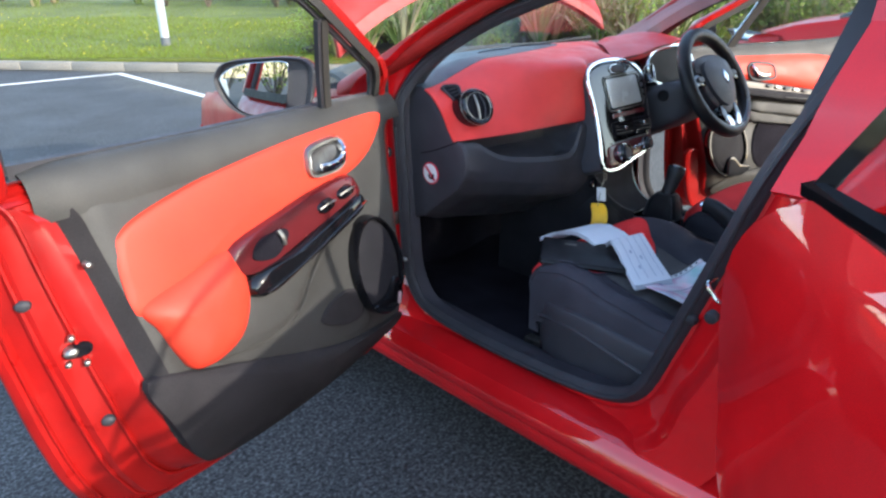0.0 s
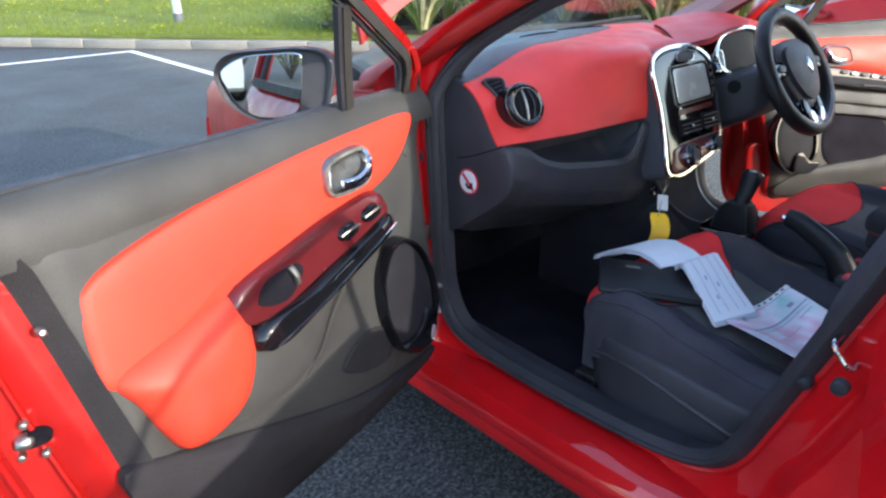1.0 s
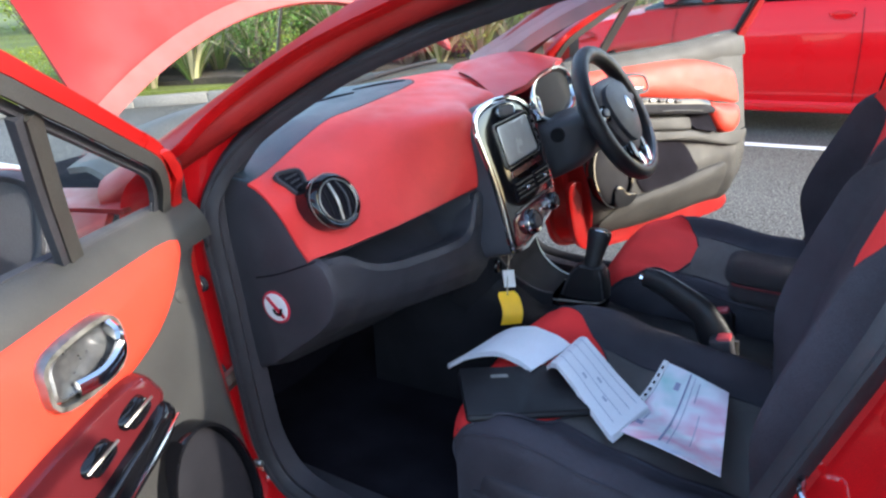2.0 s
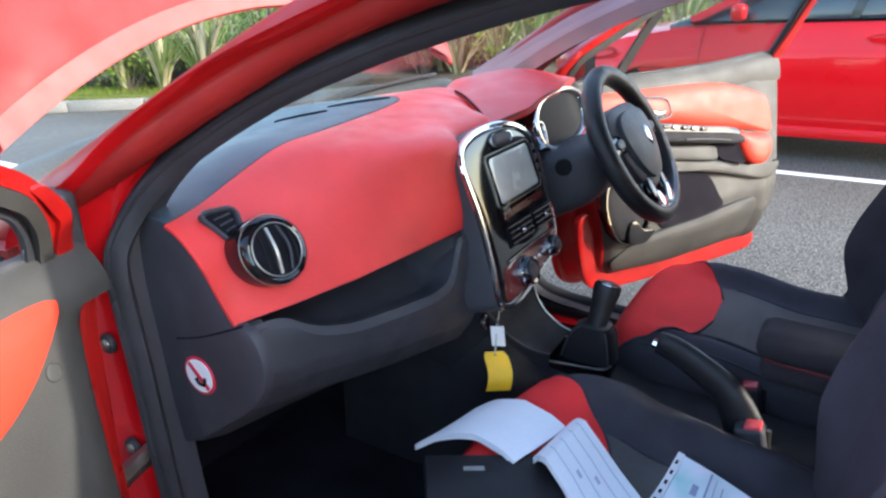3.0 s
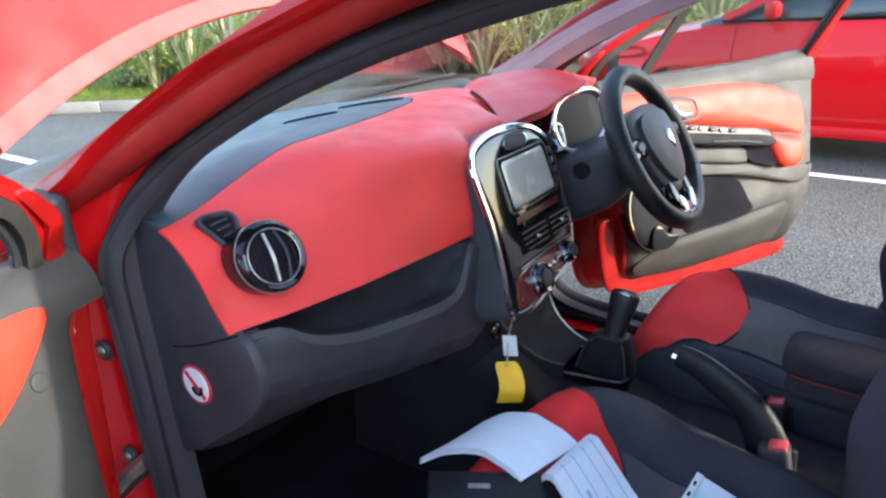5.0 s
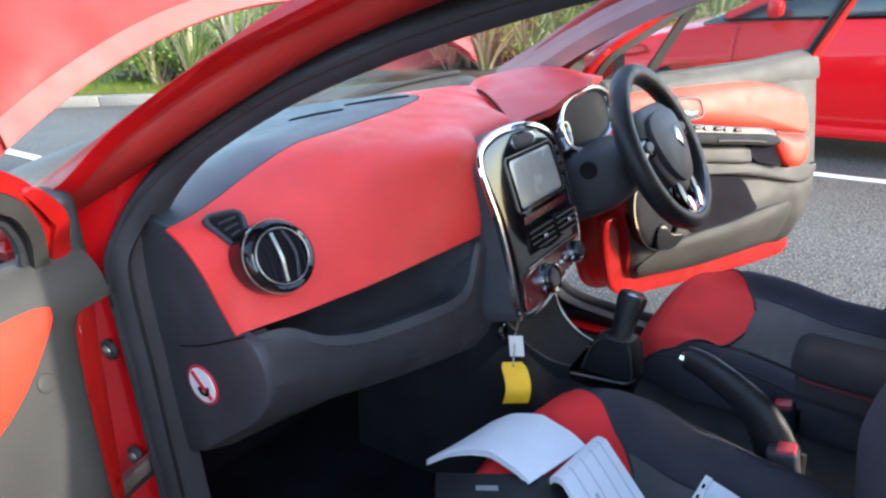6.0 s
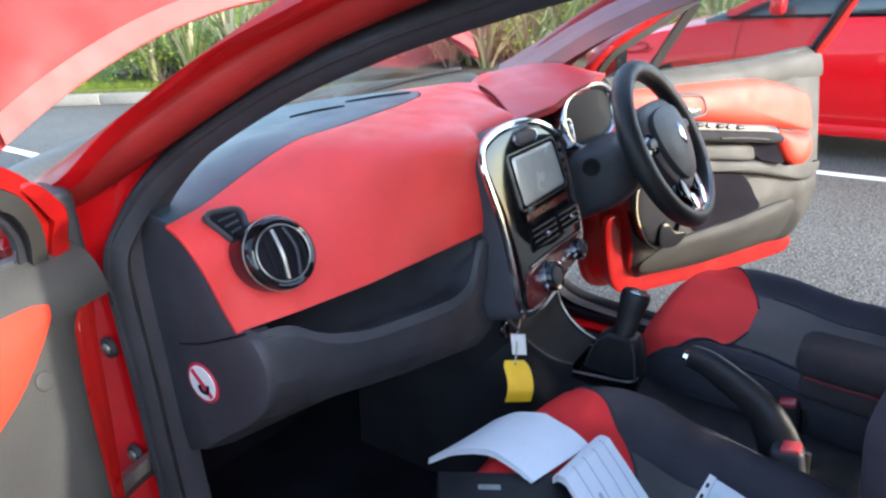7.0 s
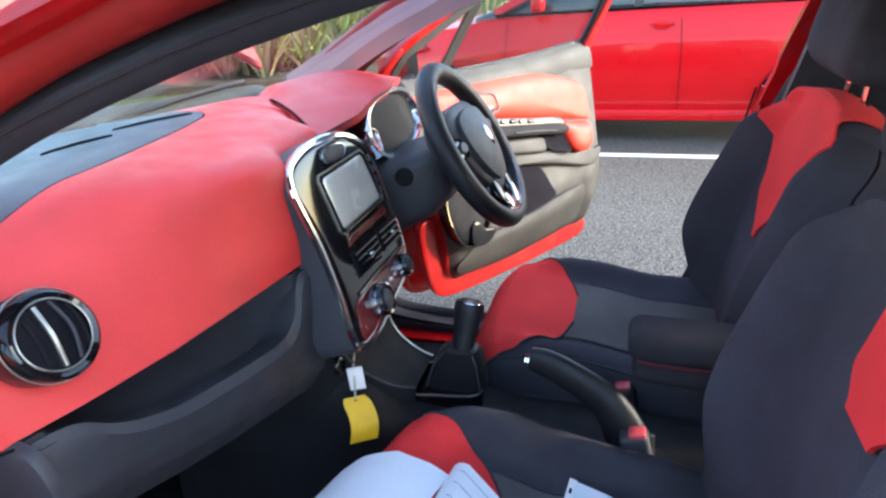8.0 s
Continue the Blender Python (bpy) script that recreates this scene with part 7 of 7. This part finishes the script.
            part("wheel_arch", patch(oval(0, 0.005, 0.36, 0.36, 20), wm, 0.006, 0.0, 0.02, 3, 0.03), CARPET_SHADE, nb)
            tyre = part("tyre", loft([[wm(r * math.cos(t), r * math.sin(t) - 0.005, q) for t in (2 * math.pi * i / 28 for i in range(28))] for q, r in ((-0.1, 0.31), (0.004, 0.31), (0.016, 0.295), (0.018, 0.23), (0.010, 0.21))]), RUBBER, nb)
            part("rim", loft([[wm(r * math.cos(t), r * math.sin(t) - 0.005, q) for t in (2 * math.pi * i / 28 for i in range(28))] for q, r in ((0.012, 0.212), (0.018, 0.205), (0.012, 0.10), (0.018, 0.03))]), STEEL, tyre)
        lamp = plane_at((NX + s * 0.80, 1.22, 0.79), (0.16, s * -1, 0.0) if s < 0 else (-0.16, -1, 0), (0, -0.35, 1))
        part("headlight", patch(((-0.20, -0.03), (-0.05, -0.055), (0.15, -0.05), (0.27, 0.0), (0.33, 0.055), (0.15, 0.05), (-0.05, 0.035), (-0.18, 0.015)), lamp, 0.02, 0.015, 0.06, 5, 0.1), CHROME, nb, "bright swept-back headlight")
        part("door_mirror", rbox(pose(NX + s * 0.95, 0.08, 1.09), 0.17, 0.10, 0.12, 0.035, 4), coat, nb)
    nb.matrix_basis = m
    return nb


parked_car(pose(5.36, 0, 0), PAINT_FAR, "glossy red family hatchback parked in the next bay", "neighbour_car")
parked_car(pose(-16.5, -3.3, 0, 0, 0, 84), mat("blue_paint", (0.03, 0.07, 0.20), 0.3, 0.3, 1.0, 0.05, 3), "dark blue hatchback parked across the car park", "parked_car")
parked_car(pose(-16.9, -6.1, 0, 0, 0, 86), mat("white_paint", (0.70, 0.72, 0.72), 0.3, 0.0, 1.0, 0.05, 3), "white hatchback parked across the car park", "parked_car")
parked_car(pose(-16.2, -0.5, 0, 0, 0, 82), mat("teal_paint", (0.10, 0.22, 0.24), 0.3, 0.3, 1.0, 0.05, 3), "grey-green hatchback parked across the car park", "parked_car")

# ---- the far side of the car park, seen in the door mirror and in the paint ----
for x, y, turn, coat, label in ((-9.5, -24, 4, (0.03, 0.06, 0.22), "blue hatchback parked in the far row"), (-6.6, -24.3, 2, (0.55, 0.56, 0.57), "silver hatchback parked in the far row"), (-3.6, -24.1, -3, (0.02, 0.02, 0.025), "black hatchback parked in the far row"), (-13.4, -23.8, 3, (0.30, 0.03, 0.03), "dark red hatchback parked in the far row")):
    parked_car(pose(x, y, 0, 0, 0, turn), mat("far_row_paint", coat, 0.3, 0.2, 1.0, 0.05, 3), label, "parked_car")
hall = thing("retail_hall", (-20, -60, 0), "long pale retail building with a dark roof edge", "building")
BRICK = mat("buff_wall", (0.42, 0.36, 0.30), 0.85, 0, 0, 0.12, 0.6, 0.3, 20, 0, 0.15)
part("wall", rbox(pose(-20, -62, 2.6), 60, 8, 5.2, 0.05), BRICK, hall)
part("roof", rbox(pose(-20, -62, 5.45), 61, 9, 0.5, 0.05), CHARCOAL, hall)
for i in range(10):
    part("window", rbox(pose(-46 + 5.8 * i, -57.95, 1.7), 4.2, 0.12, 2.4, 0.03), TINT, hall)
for i in range(26):
    copy_thing(shrubs[2 + i % 2], pose(-27 + r3.uniform(-3, 3), -32 + 1.9 * i, 0, 0, 0, r3.uniform(0, 360)) @ Matrix.Scale(r3.uniform(2.2, 4.2), 4))
for i in range(16):
    x = -42 + 4.4 * i + r3.uniform(-1, 1)
    copy_thing(shrubs[2 + i % 2], pose(x, -40 + r3.uniform(-3, 3), 0, 0, 0, r3.uniform(0, 360)) @ Matrix.Scale(r3.uniform(2.2, 3.4), 4))
